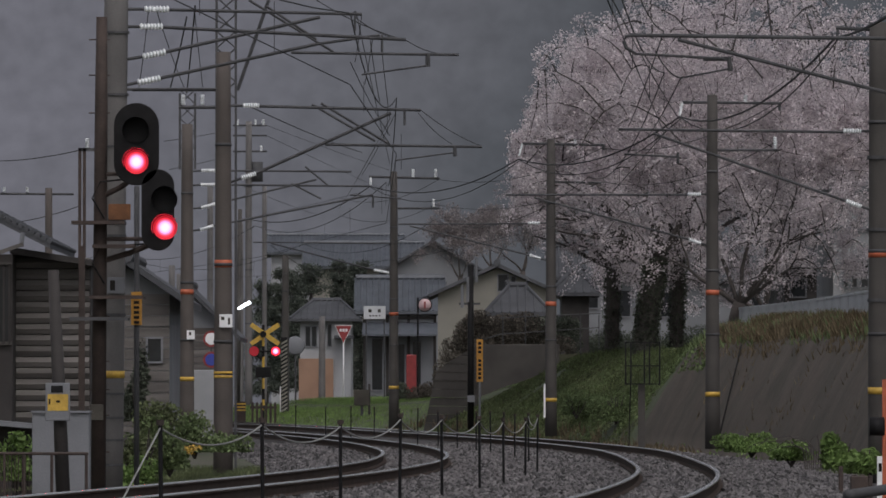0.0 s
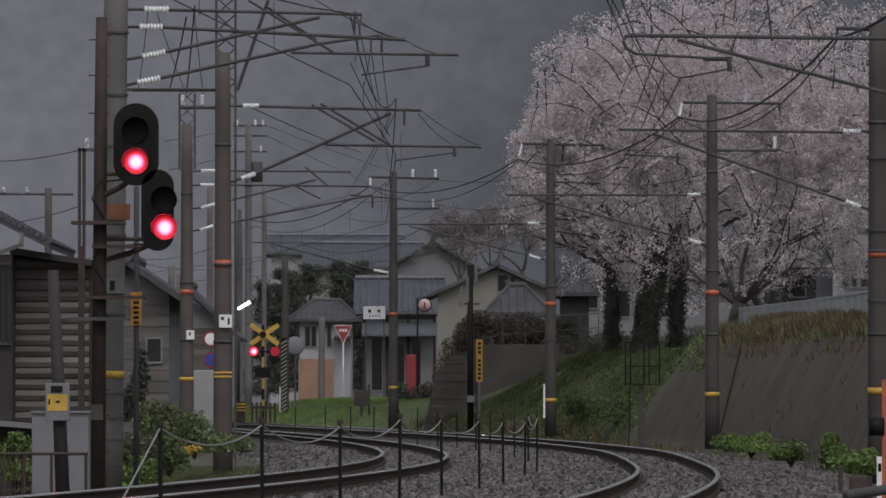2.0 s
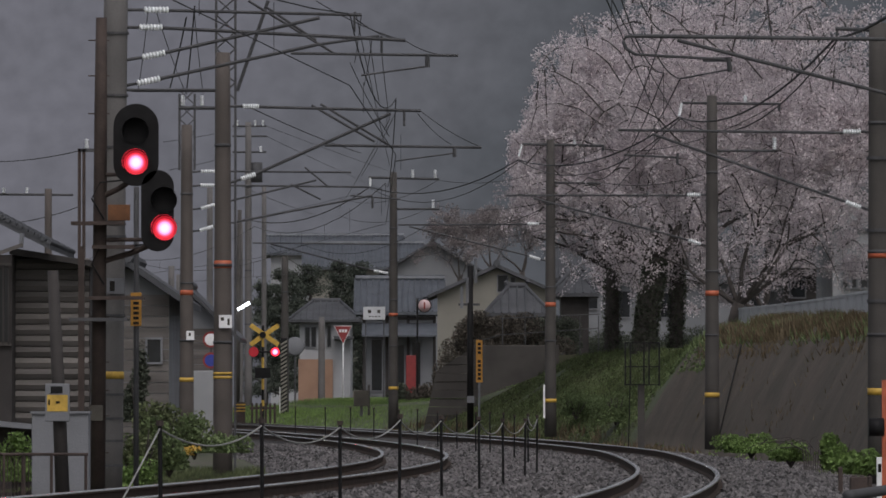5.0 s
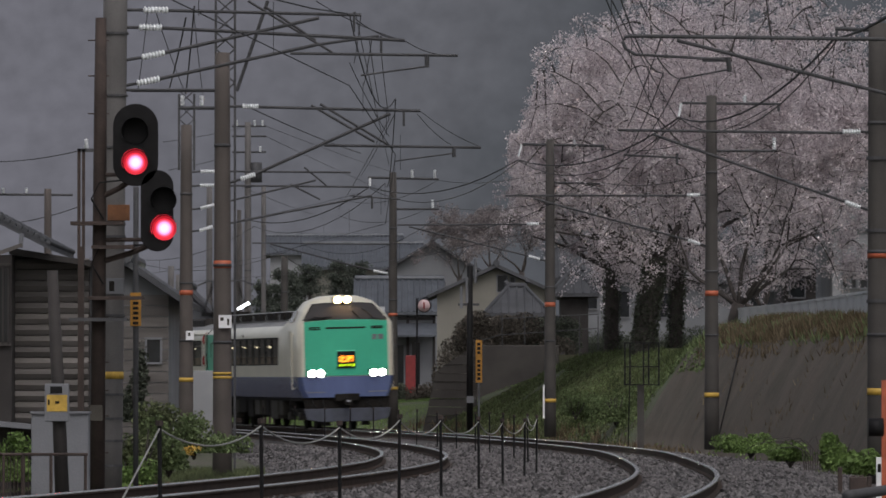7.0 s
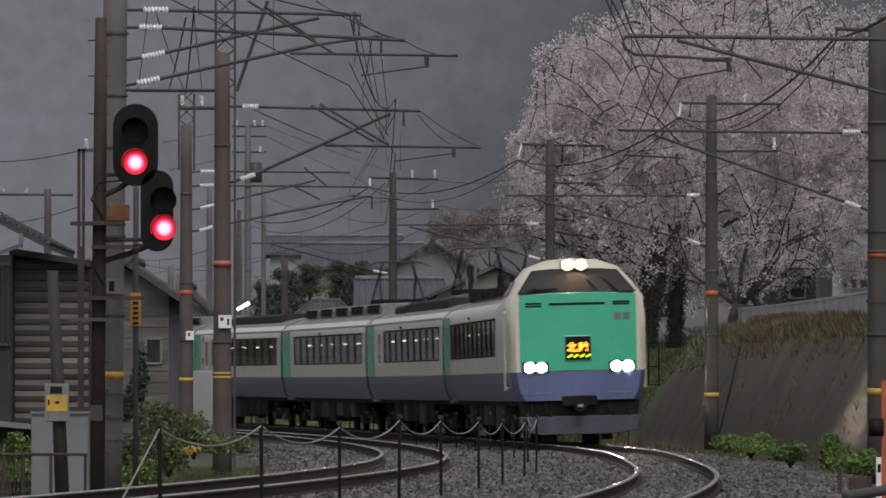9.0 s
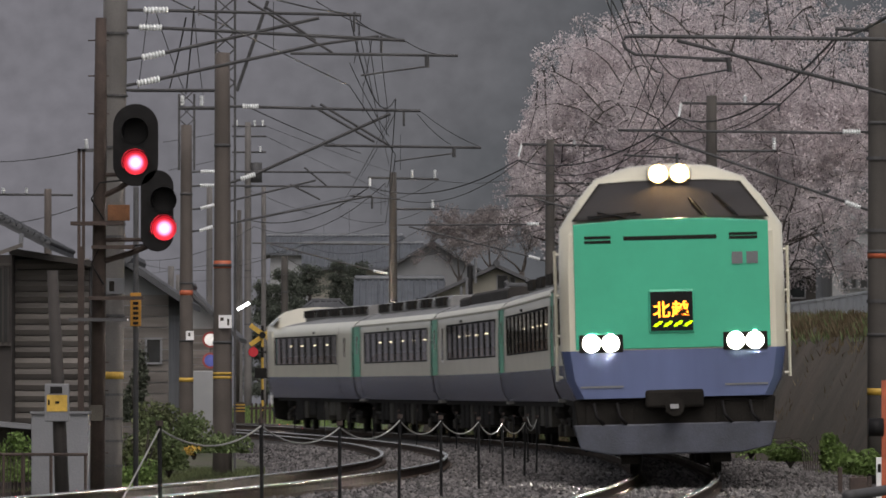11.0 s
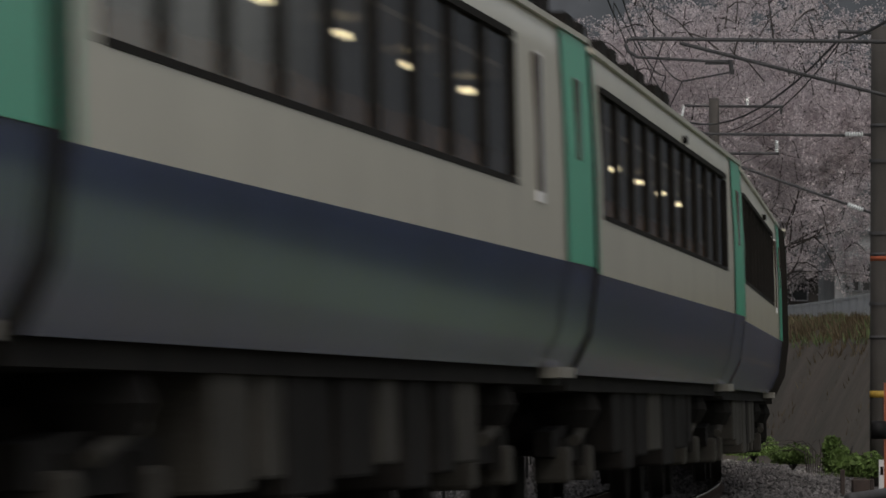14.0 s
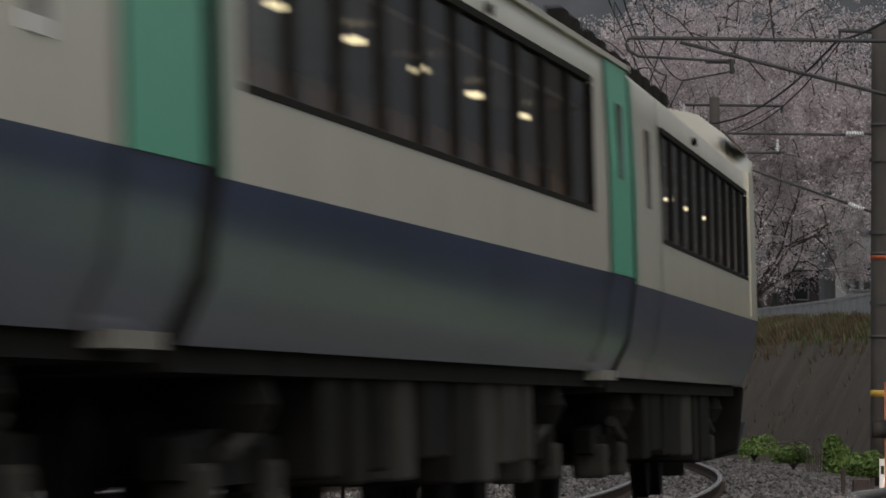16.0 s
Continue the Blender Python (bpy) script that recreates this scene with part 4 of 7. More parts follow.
def arm(p, q0, q1, d, r, name="bracket_arm", material=None, dy=0.0):
    """A tube on pole p between two places in the plane at distance d."""
    o = p.location
    s = Shape().tube([(q0[0] - o.x, d - o.y, q0[1] - o.z), (q1[0] - o.x, d - o.y + dy, q1[1] - o.z)], r, 8)
    return part(name, s, material or STEEL, p, "galvanised steel tube")


def rod(p, q0, q1, d, r):
    o = p.location
    return insulator("insulator", (q0[0] - o.x, d - o.y, q0[1] - o.z), (q1[0] - o.x, d - o.y, q1[1] - o.z), r, p)


def stand(p, q, d, h, r):
    """An insulator that stands on an arm."""
    rod(p, q, (q[0], q[1] + h), d, r)


def plate(p, q0, q1, d, material, label, name="plate", out=0.2):
    """A flat board on pole p, facing the camera side."""
    o = p.location
    s = Shape().box(q0[0] - o.x, q1[0] - o.x, d - o.y - out, d - o.y - out + 0.02, q1[1] - o.z, q0[1] - o.z)
    return part(name, s, material, p, label, bevel=0.004)


LBL = "weathered concrete railway pole with orange and yellow bands"


def poles():
    OB, YB = "orange warning band", "yellow warning band"
    # the tall pole behind the signal
    d = 85
    p = concrete_pole(-4.094, d, -0.35, 6.36, 0.165, 0.15, LBL, [(1.238, 0.09, YELLOW, YB)], CONCRETE_PALE, rings=False, lean=-0.085)
    rod(p, (-3.747, 5.821), (-3.435, 5.821), d, 0.05); arm(p, (-3.435, 5.814), (-1.02, 5.758), d, 0.020); arm(p, (-4.094, 5.821), (-3.747, 5.821), d, 0.02)
    rod(p, (-3.804, 5.602), (-3.513, 5.602), d, 0.05); arm(p, (-3.513, 5.595), (-0.468, 5.439), d, 0.022); arm(p, (-4.094, 5.602), (-3.804, 5.602), d, 0.02)
    rod(p, (-3.768, 5.226), (-3.478, 5.283), d, 0.05); arm(p, (-3.478, 5.283), (-1.544, 5.722), d, 0.022); arm(p, (-4.094, 5.17), (-3.768, 5.226), d, 0.02)
    rod(p, (-3.832, 4.9), (-3.542, 4.957), d, 0.05); arm(p, (-3.542, 4.957), (-1.587, 5.382), d, 0.022); arm(p, (-4.094, 4.844), (-3.832, 4.9), d, 0.02)
    arm(p, (-1.587, 5.382), (-0.793, 5.495), d, 0.018); arm(p, (-2.437, 5.935), (-1.374, 5.283), d, 0.016); arm(p, (-2.224, 5.864), (-1.587, 5.439), d, 0.016)
    arm(p, (-1.905, 5.276), (0.198, 5.248), d, 0.018); arm(p, (-0.191, 5.262), (-0.191, 5.099), d, 0.03); arm(p, (-0.191, 5.113), (-1.02, 5.0), d, 0.012)
    arm(p, (-1.105, 5.793), (-1.105, 5.545), d, 0.014); arm(p, (-0.765, 5.495), (-0.765, 5.283), d, 0.016); arm(p, (-4.094, 4.815), (-2.848, 4.815), d, 0.018)
    for z in (5.86, 5.08, 4.43, 3.31, 2.32, 1.33, 1.03, 0.75, 0.44):
        part("clamp", Shape().tube([(0, 0, 0.0), (0, 0, 0.03)], 0.172, 16), STEEL, p).location = (-0.085 * (1 - z / 6.71), 0, z)
    plate(p, (-4.186, 3.37), (-3.91, 3.172), d, FADED, "faded orange plate", "orange_plate", 0.19)
    plate(p, (-4.2, 2.45), (-3.981, 2.251), d, SHEET, "small pale box face", "box_face", 0.2); plate(p, (-4.165, 2.414), (-4.101, 2.287), d, UNDER, "dark mark", "mark", 0.204)
    # poles of the other track
    d = 108
    p = concrete_pole(-3.501, d, -0.35, 6.477, 0.158, 0.115, LBL, [(3.102, 0.12, ORANGE, OB), (1.365, 0.04, YELLOW, YB), (1.302, 0.04, YELLOW, YB)])
    rod(p, (-3.186, 5.622), (-2.925, 5.622), d, 0.05); arm(p, (-2.925, 5.613), (-0.351, 5.55), d, 0.024); arm(p, (-3.501, 5.622), (-3.186, 5.622), d, 0.02)
    rod(p, (-3.213, 4.461), (-2.979, 4.542), d, 0.05); arm(p, (-2.979, 4.542), (-0.828, 5.505), d, 0.026); arm(p, (-3.501, 4.362), (-3.213, 4.461), d, 0.02)
    arm(p, (-2.088, 5.64), (-1.08, 5.055), d, 0.02); arm(p, (-1.944, 5.658), (-0.846, 5.001), d, 0.02); arm(p, (-1.881, 5.001), (0.621, 4.965), d, 0.022)
    arm(p, (0.189, 4.965), (0.189, 4.812), d, 0.03); arm(p, (0.189, 4.875), (-0.756, 4.749), d, 0.012); arm(p, (-0.612, 5.577), (-0.612, 5.307), d, 0.02)
    w = plate(p, (-3.555, 2.292), (-3.348, 2.085), d, WHITE, "small white number plate"); plate(p, (-3.528, 2.256), (-3.474, 2.202), d, UNDER_GREY, "dark mark", "mark", 0.204); plate(p, (-3.42, 2.238), (-3.384, 2.13), d, UNDER_GREY, "dark mark", "mark", 0.204)
    # lattice mast behind it
    d = 112
    m = thing("lattice_mast", "grey steel lattice mast bolted to a pole", "mast", (-3.593, d, -0.35))
    o = m.location
    for x in (-3.743, -3.425):
        part("post", Shape().box(x - o.x - 0.02, x - o.x + 0.02, -0.02, 0.02, 0, 8.103 + 0.35), STEEL, m)
    for i in range(9):
        z0 = 5.91 + 0.35 + i * 0.28
        s = Shape().tube([(-3.743 - o.x, 0, z0), (-3.425 - o.x, 0, z0 + 0.28)], 0.014, 6).tube([(-3.425 - o.x, 0, z0), (-3.743 - o.x, 0, z0 + 0.28)], 0.014, 6)
        part("brace", s, STEEL, m)
    part("diagonal", Shape().tube([(-3.397 - o.x, 0, 6.05 + 0.35), (-2.884 - o.x, 0, 7.543 + 0.35)], 0.03, 8), STEEL, m)
    part("cross_arm", Shape().tube([(-5.143 - o.x, 0, 6.059 + 0.35), (-3.743 - o.x, 0, 6.059 + 0.35)], 0.025, 8), STEEL, m)
    d = 150
    p = concrete_pole(-5.662, d, 0.0, 7.058, 0.165, 0.12, LBL, [(3.345, 0.11, ORANGE, OB), (1.42, 0.09, YELLOW, YB)])
    for a0, a1, b in (((-5.35, 6.032), (-5.025, 6.032), (-2.025, 6.008)), ((-5.362, 5.72), (-5.05, 5.72), (-1.613, 5.683)), ((-5.35, 5.208), (-5.037, 5.295), (-2.8, 5.833)), ((-5.375, 4.72), (-5.075, 4.808), (-1.55, 5.495))):
        rod(p, a0, a1, d, 0.05); arm(p, a1, b, d, 0.022); arm(p, (p.location.x, a0[1] - 0.03), a0, d, 0.02)
    arm(p, (-3.05, 6.12), (-2.55, 5.708), d, 0.02); arm(p, (-3.362, 5.745), (-2.7, 5.407), d, 0.02); arm(p, (-2.05, 5.495), (-0.925, 5.407), d, 0.016); arm(p, (-1.55, 5.47), (-1.55, 5.208), d, 0.025)
    plate(p, (-5.662, 2.495), (-5.487, 2.295), d, WHITE, "small white number plate"); plate(p, (-5.612, 2.458), (-5.562, 2.382), d, UNDER_GREY, "dark mark", "mark", 0.204)
    d = 152
    m = thing("lattice_mast", "grey steel lattice mast beside a concrete pole", "mast", (-5.738, d, 0.0))
    o = m.location
    for x in (-5.903, -5.561):
        part("post", Shape().box(x - o.x - 0.025, x - o.x + 0.025, -0.02, 0.02, 6.127, 7.837), STEEL, m)
    for i in range(5):
        z0 = 6.317 + i * 0.32
        part("brace", Shape().tube([(-5.903 - o.x, 0, z0), (-5.561 - o.x, 0, z0 + 0.32)], 0.014, 6).tube([(-5.561 - o.x, 0, z0), (-5.903 - o.x, 0, z0 + 0.32)], 0.014, 6), STEEL, m)
    for px, x in ((322, -5.827), (357, -5.396)):
        insulator("insulator", (x - o.x, 0, 7.571), (x - o.x, 0, 7.799), 0.06, m)
    part("cross_arm", Shape().tube([(-5.928 - o.x, 0, 7.52), (-4.927 - o.x, 0, 7.52)], 0.04, 8), STEEL, m)
    part("foot_tube", Shape().tube([(0, 0, 0), (0, 0, 6.127)], 0.05, 8), STEEL, m)
    # poles of the nearer track
    d = 58
    p = concrete_pole(4.137, d, -0.4, 7.6, 0.165, 0.15, LBL)
    arm(p, (1.609, 4.026), (4.137, 3.992), d, 0.017); arm(p, (2.011, 3.988), (4.137, 3.446), d, 0.016); arm(p, (1.648, 3.867), (2.407, 3.823), d, 0.012)
    o = p.location
    s = Shape().tube([(x - o.x, 0, z - o.z) for x, z in ((1.624, 4.026), (1.566, 4.016), (1.547, 3.973), (1.566, 3.92), (1.653, 3.867))], 0.014, 8)
    part("bent_end", s, STEEL, p, "bent steel tube end")
    plate(p, (2.228, 3.843), (2.446, 3.804), d, STEEL, "steel clamp", "clip", 0.0); arm(p, (2.446, 3.843), (2.46, 3.717), d, 0.02); arm(p, (2.446, 3.736), (2.035, 3.659), d, 0.008)
    d = 100
    p = concrete_pole(6.433, d, -0.3, 6.495, 0.17, 0.14, LBL, [(3.078, 0.10, ORANGE, OB), (1.062, 0.10, YELLOW, YB)], CONCRETE_DARK)
    arm(p, (5.8, 6.42), (6.533, 6.387), d, 0.03); arm(p, (5.825, 6.42), (5.825, 6.312), d, 0.02)
    rod(p, (5.908, 4.895), (6.175, 4.895), d, 0.045); arm(p, (2.592, 4.92), (5.908, 4.878), d, 0.020); arm(p, (6.175, 4.895), (6.433, 4.887), d, 0.02)
    rod(p, (5.942, 3.862), (6.175, 3.778), d, 0.045); arm(p, (3.092, 4.862), (5.942, 3.862), d, 0.020); arm(p, (6.175, 3.778), (6.433, 3.687), d, 0.02)
    arm(p, (2.675, 4.553), (3.467, 4.512), d, 0.014); arm(p, (3.467, 4.578), (3.467, 4.412), d, 0.02)
    for z in (4.478, 2.37, 3.412):
        part("clamp", Shape().tube([(0, 0, z + 0.3), (0, 0, z + 0.35)], 0.175, 16), STEEL, p)
    d = 146
    p = concrete_pole(5.803, d, -0.1, 7.525, 0.165, 0.11, LBL, [(3.267, 0.11, ORANGE, OB), (1.077, 0.10, YELLOW, YB)], CONCRETE_DARK)
    arm(p, (5.159, 7.367), (7.3, 7.343), d, 0.03); arm(p, (5.816, 6.333), (7.203, 6.333), d, 0.028); arm(p, (5.159, 7.367), (5.098, 7.075), d, 0.03, "insulator_clip", PORCELAIN)
    stand(p, (6.521, 7.367), d, 0.16, 0.05); stand(p, (7.154, 6.357), d, 0.26, 0.05); arm(p, (7.251, 7.343), (7.251, 7.184), d, 0.03)
    rod(p, (5.268, 5.384), (5.56, 5.384), d, 0.05); arm(p, (1.351, 5.372), (5.268, 5.372), d, 0.022); arm(p, (5.56, 5.384), (5.803, 5.384), d, 0.02)
    rod(p, (5.293, 4.41), (5.56, 4.325), d, 0.05); arm(p, (1.959, 5.311), (5.293, 4.41), d, 0.022); arm(p, (5.56, 4.325), (5.803, 4.252), d, 0.02)
    d = 183
    p = concrete_pole(2.913, d, 0.0, 8.022, 0.165, 0.11, LBL, [(3.569, 0.12, ORANGE, OB), (0.977, 0.10, YELLOW, YB)], CONCRETE_DARK)
    arm(p, (2.15, 7.9), (4.362, 7.854), d, 0.035); arm(p, (2.989, 6.863), (4.331, 6.833), d, 0.028); arm(p, (2.15, 7.9), (2.059, 7.565), d, 0.03, "insulator_clip", PORCELAIN)
    stand(p, (3.568, 7.885), d, 0.13, 0.05); arm(p, (4.331, 7.854), (4.331, 7.717), d, 0.035)
    rod(p, (2.288, 5.75), (2.608, 5.75), d, 0.055); arm(p, (-1.205, 5.72), (2.288, 5.735), d, 0.022); arm(p, (2.608, 5.75), (2.913, 5.75), d, 0.02)
    rod(p, (2.333, 4.881), (2.638, 4.789), d, 0.055); arm(p, (-0.9, 5.674), (2.333, 4.881), d, 0.022); arm(p, (2.638, 4.789), (2.913, 4.713), d, 0.02)
    part("cable_guard", Shape().box(-0.20, -0.15, -0.18, -0.12, 0.5, 1.4), WHITE, p, "white cable guard")
    d = 215
    p = concrete_pole(-1.559, d, 0.1, 8.234, 0.165, 0.11, LBL, [(3.719, 0.10, ORANGE, OB), (1.39, 0.10, YELLOW, YB)], CONCRETE_DARK)
    arm(p, (-2.347, 8.072), (-0.107, 8.019), d, 0.04); arm(p, (-1.559, 7.069), (-0.107, 7.069), d, 0.035); arm(p, (-2.293, 8.072), (-2.293, 7.804), d, 0.04, "insulator_clip", PORCELAIN)
    for q in ((-0.95, 8.055), (-0.233, 8.055), (-0.305, 7.105)):
        stand(p, q, d, 0.26, 0.06)
    rod(p, (-2.186, 5.116), (-1.72, 5.027), d, 0.06); arm(p, (-5.447, 5.958), (-2.186, 5.116), d, 0.026); arm(p, (-6.02, 5.994), (-1.684, 5.958), d, 0.022)
    # far poles
    d = 248
    p = concrete_pole(-5.766, d, 0.2, 6.305, 0.15, 0.12, "dark concrete pole with black and yellow guard stripes beside the crossing", [], CONCRETE_DARK)
    for i in range(18):
        z = 0.35 + i * 0.145
        s = Shape().add([(x, y, z + h + dz) for y in (-0.19, -0.17) for x, h, dz in ((-0.15, 0, 0), (0.08, 0.14, 0), (0.08, 0.14, 0.075), (-0.15, 0, 0.075))],
                        [(0, 1, 2, 3), (7, 6, 5, 4), (0, 4, 5, 1), (1, 5, 6, 2), (2, 6, 7, 3), (3, 7, 4, 0)])
        part("stripe", s, PLASTER_CREAM, p, "slanting pale stripe")
    part("guard_board", Shape().box(-0.155, 0.085, -0.168, -0.14, 0.3, 3.1), BLACK, p, "black guard board")
    part("guard_edge", Shape().box(-0.2, -0.16, -0.1, -0.05, 0.1, 1.3), WHITE, p)
    d = 172
    p = concrete_pole(-10.005, d, -0.3, 6.345, 0.11, 0.09, "grey concrete utility pole with a cross arm", [], name="utility_pole")
    arm(p, (-11.237, 6.202), (-9.374, 6.188), d, 0.03)
    for q in ((-11.137, 6.231), (-10.549, 6.231)):
        stand(p, q, d, 0.14, 0.05)
    d = 130
    m = thing("wire_mast", "slim dark steel frame with wire insulator", "mast", (-6.912, d, -0.4))
    o = m.location
    for x in (-6.966, -6.879):
        part("post", Shape().box(x - o.x - 0.03, x - o.x + 0.03, -0.03, 0.03, 0.0, 5.777 + 0.4), RUST, m)
    part("cross_arm", Shape().box(-6.987 - o.x, -6.63 - o.x, -0.03, 0.03, 5.713 + 0.4, 5.777 + 0.4), STEEL, m)
    insulator("insulator", (-6.825 - o.x, 0, 5.777 + 0.4), (-6.825 - o.x, 0, 5.962 + 0.4), 0.05, m)
    # the paler tone stands in for haze on this distant pole
    d = 290
    p = concrete_pole(-8.313, d, 0.2, 12.953, 0.17, 0.13, "far grey utility pole with transformers and cross arms", [], CONCRETE_PALE, "utility_pole")
    for y in (12.784, 12.349, 11.672):
        arm(p, (-8.99, y), (-7.54, y), d, 0.04)
    for q in ((-8.797, 12.784), (-8.023, 12.784), (-7.685, 12.784), (-7.782, 11.672)):
        stand(p, q, d, 0.25, 0.07)
    part("transformer", Shape().tube([(-7.951 - p.location.x, 0, 10.174), (-7.951 - p.location.x, 0, 11.02)], 0.25, 14), STEEL, p, "grey transformer can", True)
    # distant poles, again with haze put into the paler concrete
    for px, y0, d, r in ((304, 470, 190, 0.10), (372, 330, 260, 0.13), (425, 395, 262, 0.14), (316, 485, 200, 0.07), (468, 330, 330, 0.13), (570, 560, 300, 0.16)):
        x, zt = (px - 784) * d * PX, 0.87 + (715 - y0) * d * PX
        up = concrete_pole(x, d, 0.0, zt, r, r * 0.85, "thin grey pole among the far houses", [], CONCRETE_PALE, "utility_pole", False)
        if px == 304:
            for z in (2.849, 2.501):
                part("meter_box", Shape().box(-0.06, 0.1, -0.22, -0.1, z, z + 0.28), WHITE, up, "small white meter box", bevel=0.01)
            part("band", Shape().tube([(0, 0, 3.308), (0, 0, 3.403)], 0.11, 14), ORANGE, up)
        if px == 316:
            part("guard", Shape().box(-0.06, 0.07, -0.12, -0.08, 2.12, 3.037), YELLOW, up, "yellow guard strip")


poles()


def wire(points, r, name="wire", sag=0.0, label="thin dark overhead wire"):
    s = Shape()
    out = []
    for a, b in zip(points, points[1:]):
        a, b = Vector(a), Vector(b)
        for i in range(10):
            w = i / 10
            q = a.lerp(b, w)
            q.z -= sag * 4 * w * (1 - w)
            out.append(q)
    out.append(Vector(points[-1]))
    return alone(name, s.tube(out, r, 5), WIRE, label, "wire", group="overhead wires")


def overhead():
    def track_wire(off, marks, z, r, sag, name):
        pts = []
        for i, d in enumerate(marks):
            p = line(d, off + (0.18 if i % 2 else -0.18))
            pts.append((p.x, p.y, p.z + z + (rise(d) if off == 0 else 0)))
        return wire(pts, r, name, sag)

    for off, marks in ((0.0, (10, 58, 100, 146, 183, 215, 248, 290)), (OTHER, (40, 85, 108, 150, 190, 230, 280))):
        c = track_wire(off, marks, 4.85, 0.007, 0.0, "contact_wire")
        m = track_wire(off, marks, 5.75, 0.009, 0.55, "messenger_wire")
        for a, b in zip(marks, marks[1:]):
            n = int((b - a) / 7)
            for i in range(1, n):
                w = i / n
                pa, pb = line(a, off), line(b, off)
                q = pa.lerp(pb, w)
                top = 5.75 - 0.55 * 4 * w * (1 - w)
                part("dropper", Shape().tube([(q.x, q.y, q.z + 4.85), (q.x, q.y, q.z + top)], 0.004, 4), WIRE, m, "thin wire dropper")
    # feeders on the pole tops
    wire([(4.137, 58, 4.423), (5.8, 100, 6.278)], 0.018, "feeder_cable", 0.08, "thick sagging black feeder cable")
    wire([(5.8, 100, 6.278), (5.098, 146, 7.051), (2.043, 183, 7.473), (-2.311, 215, 7.768), (-7.167, 250, 7.683)], 0.018, "feeder_cable", 0.5, "thick sagging black feeder cable")
    wire([(5.867, 100, 6.295), (5.134, 146, 7.026), (2.074, 183, 7.443), (-2.293, 215, 7.732)], 0.012, "feeder_cable", 0.75, "thick sagging black feeder cable")
    wire([(7.203, 146, 7.355), (4.301, 183, 7.778), (-0.143, 215, 7.983), (-3.833, 250, 8.474)], 0.009, sag=0.4)
    wire([(7.203, 146, 6.527), (4.301, 183, 6.863), (-0.251, 215, 7.195), (-3.833, 250, 7.849)], 0.009, sag=0.4)
    # curved pull-offs and hangers over the other track
    for a, b in (((-1.587, 85, 5.935), (-0.453, 85, 5.425)), ((-1.105, 85, 5.722), (-0.51, 85, 5.439)), ((-1.02, 85, 5.758), (-1.3, 100, 5.912)), ((-0.878, 85, 5.495), (-1.251, 108, 5.955)),
                 ((-1.298, 95, 5.66), (-0.846, 108, 5.145)), ((-0.968, 90, 5.708), (-1.008, 108, 5.685)), ((-0.81, 90, 5.543), (-0.94, 120, 5.92)), ((-1.091, 85, 5.793), (-1.175, 150, 6.183)),
                 ((-0.756, 108, 5.505), (-1.8, 150, 5.933)), ((-0.846, 108, 5.415), (-2.913, 190, 6.333)), ((-0.351, 108, 5.55), (0.594, 108, 4.983)), ((-0.396, 108, 5.505), (0.144, 108, 5.01)),
                 ((-0.453, 85, 5.425), (0.113, 85, 5.255)), ((-3.39, 120, 6.12), (-2.4, 200, 8.287)), ((-4.517, 112, 6.069), (-3.216, 85, 5.722)), ((-3.818, 85, 4.815), (-3.697, 85, 5.793)),
                 ((-3.591, 85, 5.793), (-4.237, 112, 6.003)), ((-3.117, 85, 5.793), (-3.957, 112, 6.003)), ((-4.237, 112, 6.003), (-3.11, 85, 5.864)),
                 ((1.455, 58, 4.326), (3.508, 100, 5.037)), ((1.696, 58, 4.326), (1.955, 60, 4.17)), ((1.955, 60, 4.17), (2.733, 100, 4.953)), ((2.105, 60, 3.755), (2.967, 100, 4.745)), ((2.105, 60, 3.755), (1.817, 58, 3.891)),
                 ((-11.237, 172, 7.033), (-6.923, 130, 5.745)), ((-10.951, 172, 5.457), (-9.231, 172, 5.887)), ((-8.233, 200, 8.62), (-8.313, 290, 12.784)), ((-8.067, 200, 7.787), (-8.555, 290, 11.672)),
                 ((-7.54, 290, 12.784), (-2.8, 400, 14.537)), ((-7.54, 290, 12.349), (-3.133, 400, 13.37)), ((-7.67, 260, 7.955), (-3.6, 300, 10.245)), ((-5.447, 215, 5.887), (-4.785, 330, 6.232)), ((-7.729, 262, 9.276), (-6.16, 330, 10.082))):
        wire([a, b], 0.006 if a[1] < 110 else 0.011, sag=0.05)


overhead()


# ---------------------------------------------------------------- the signal and what stands by it
def oval(cx, z0, z1, half, n=14):
    r = half
    pts = [(cx + r * math.cos(math.pi * i / n), z1 - r + r * math.sin(math.pi * i / n)) for i in range(n + 1)]
    return pts + [(cx - r * math.cos(math.pi * i / n), z0 + r - r * math.sin(math.pi * i / n)) for i in range(n + 1)]


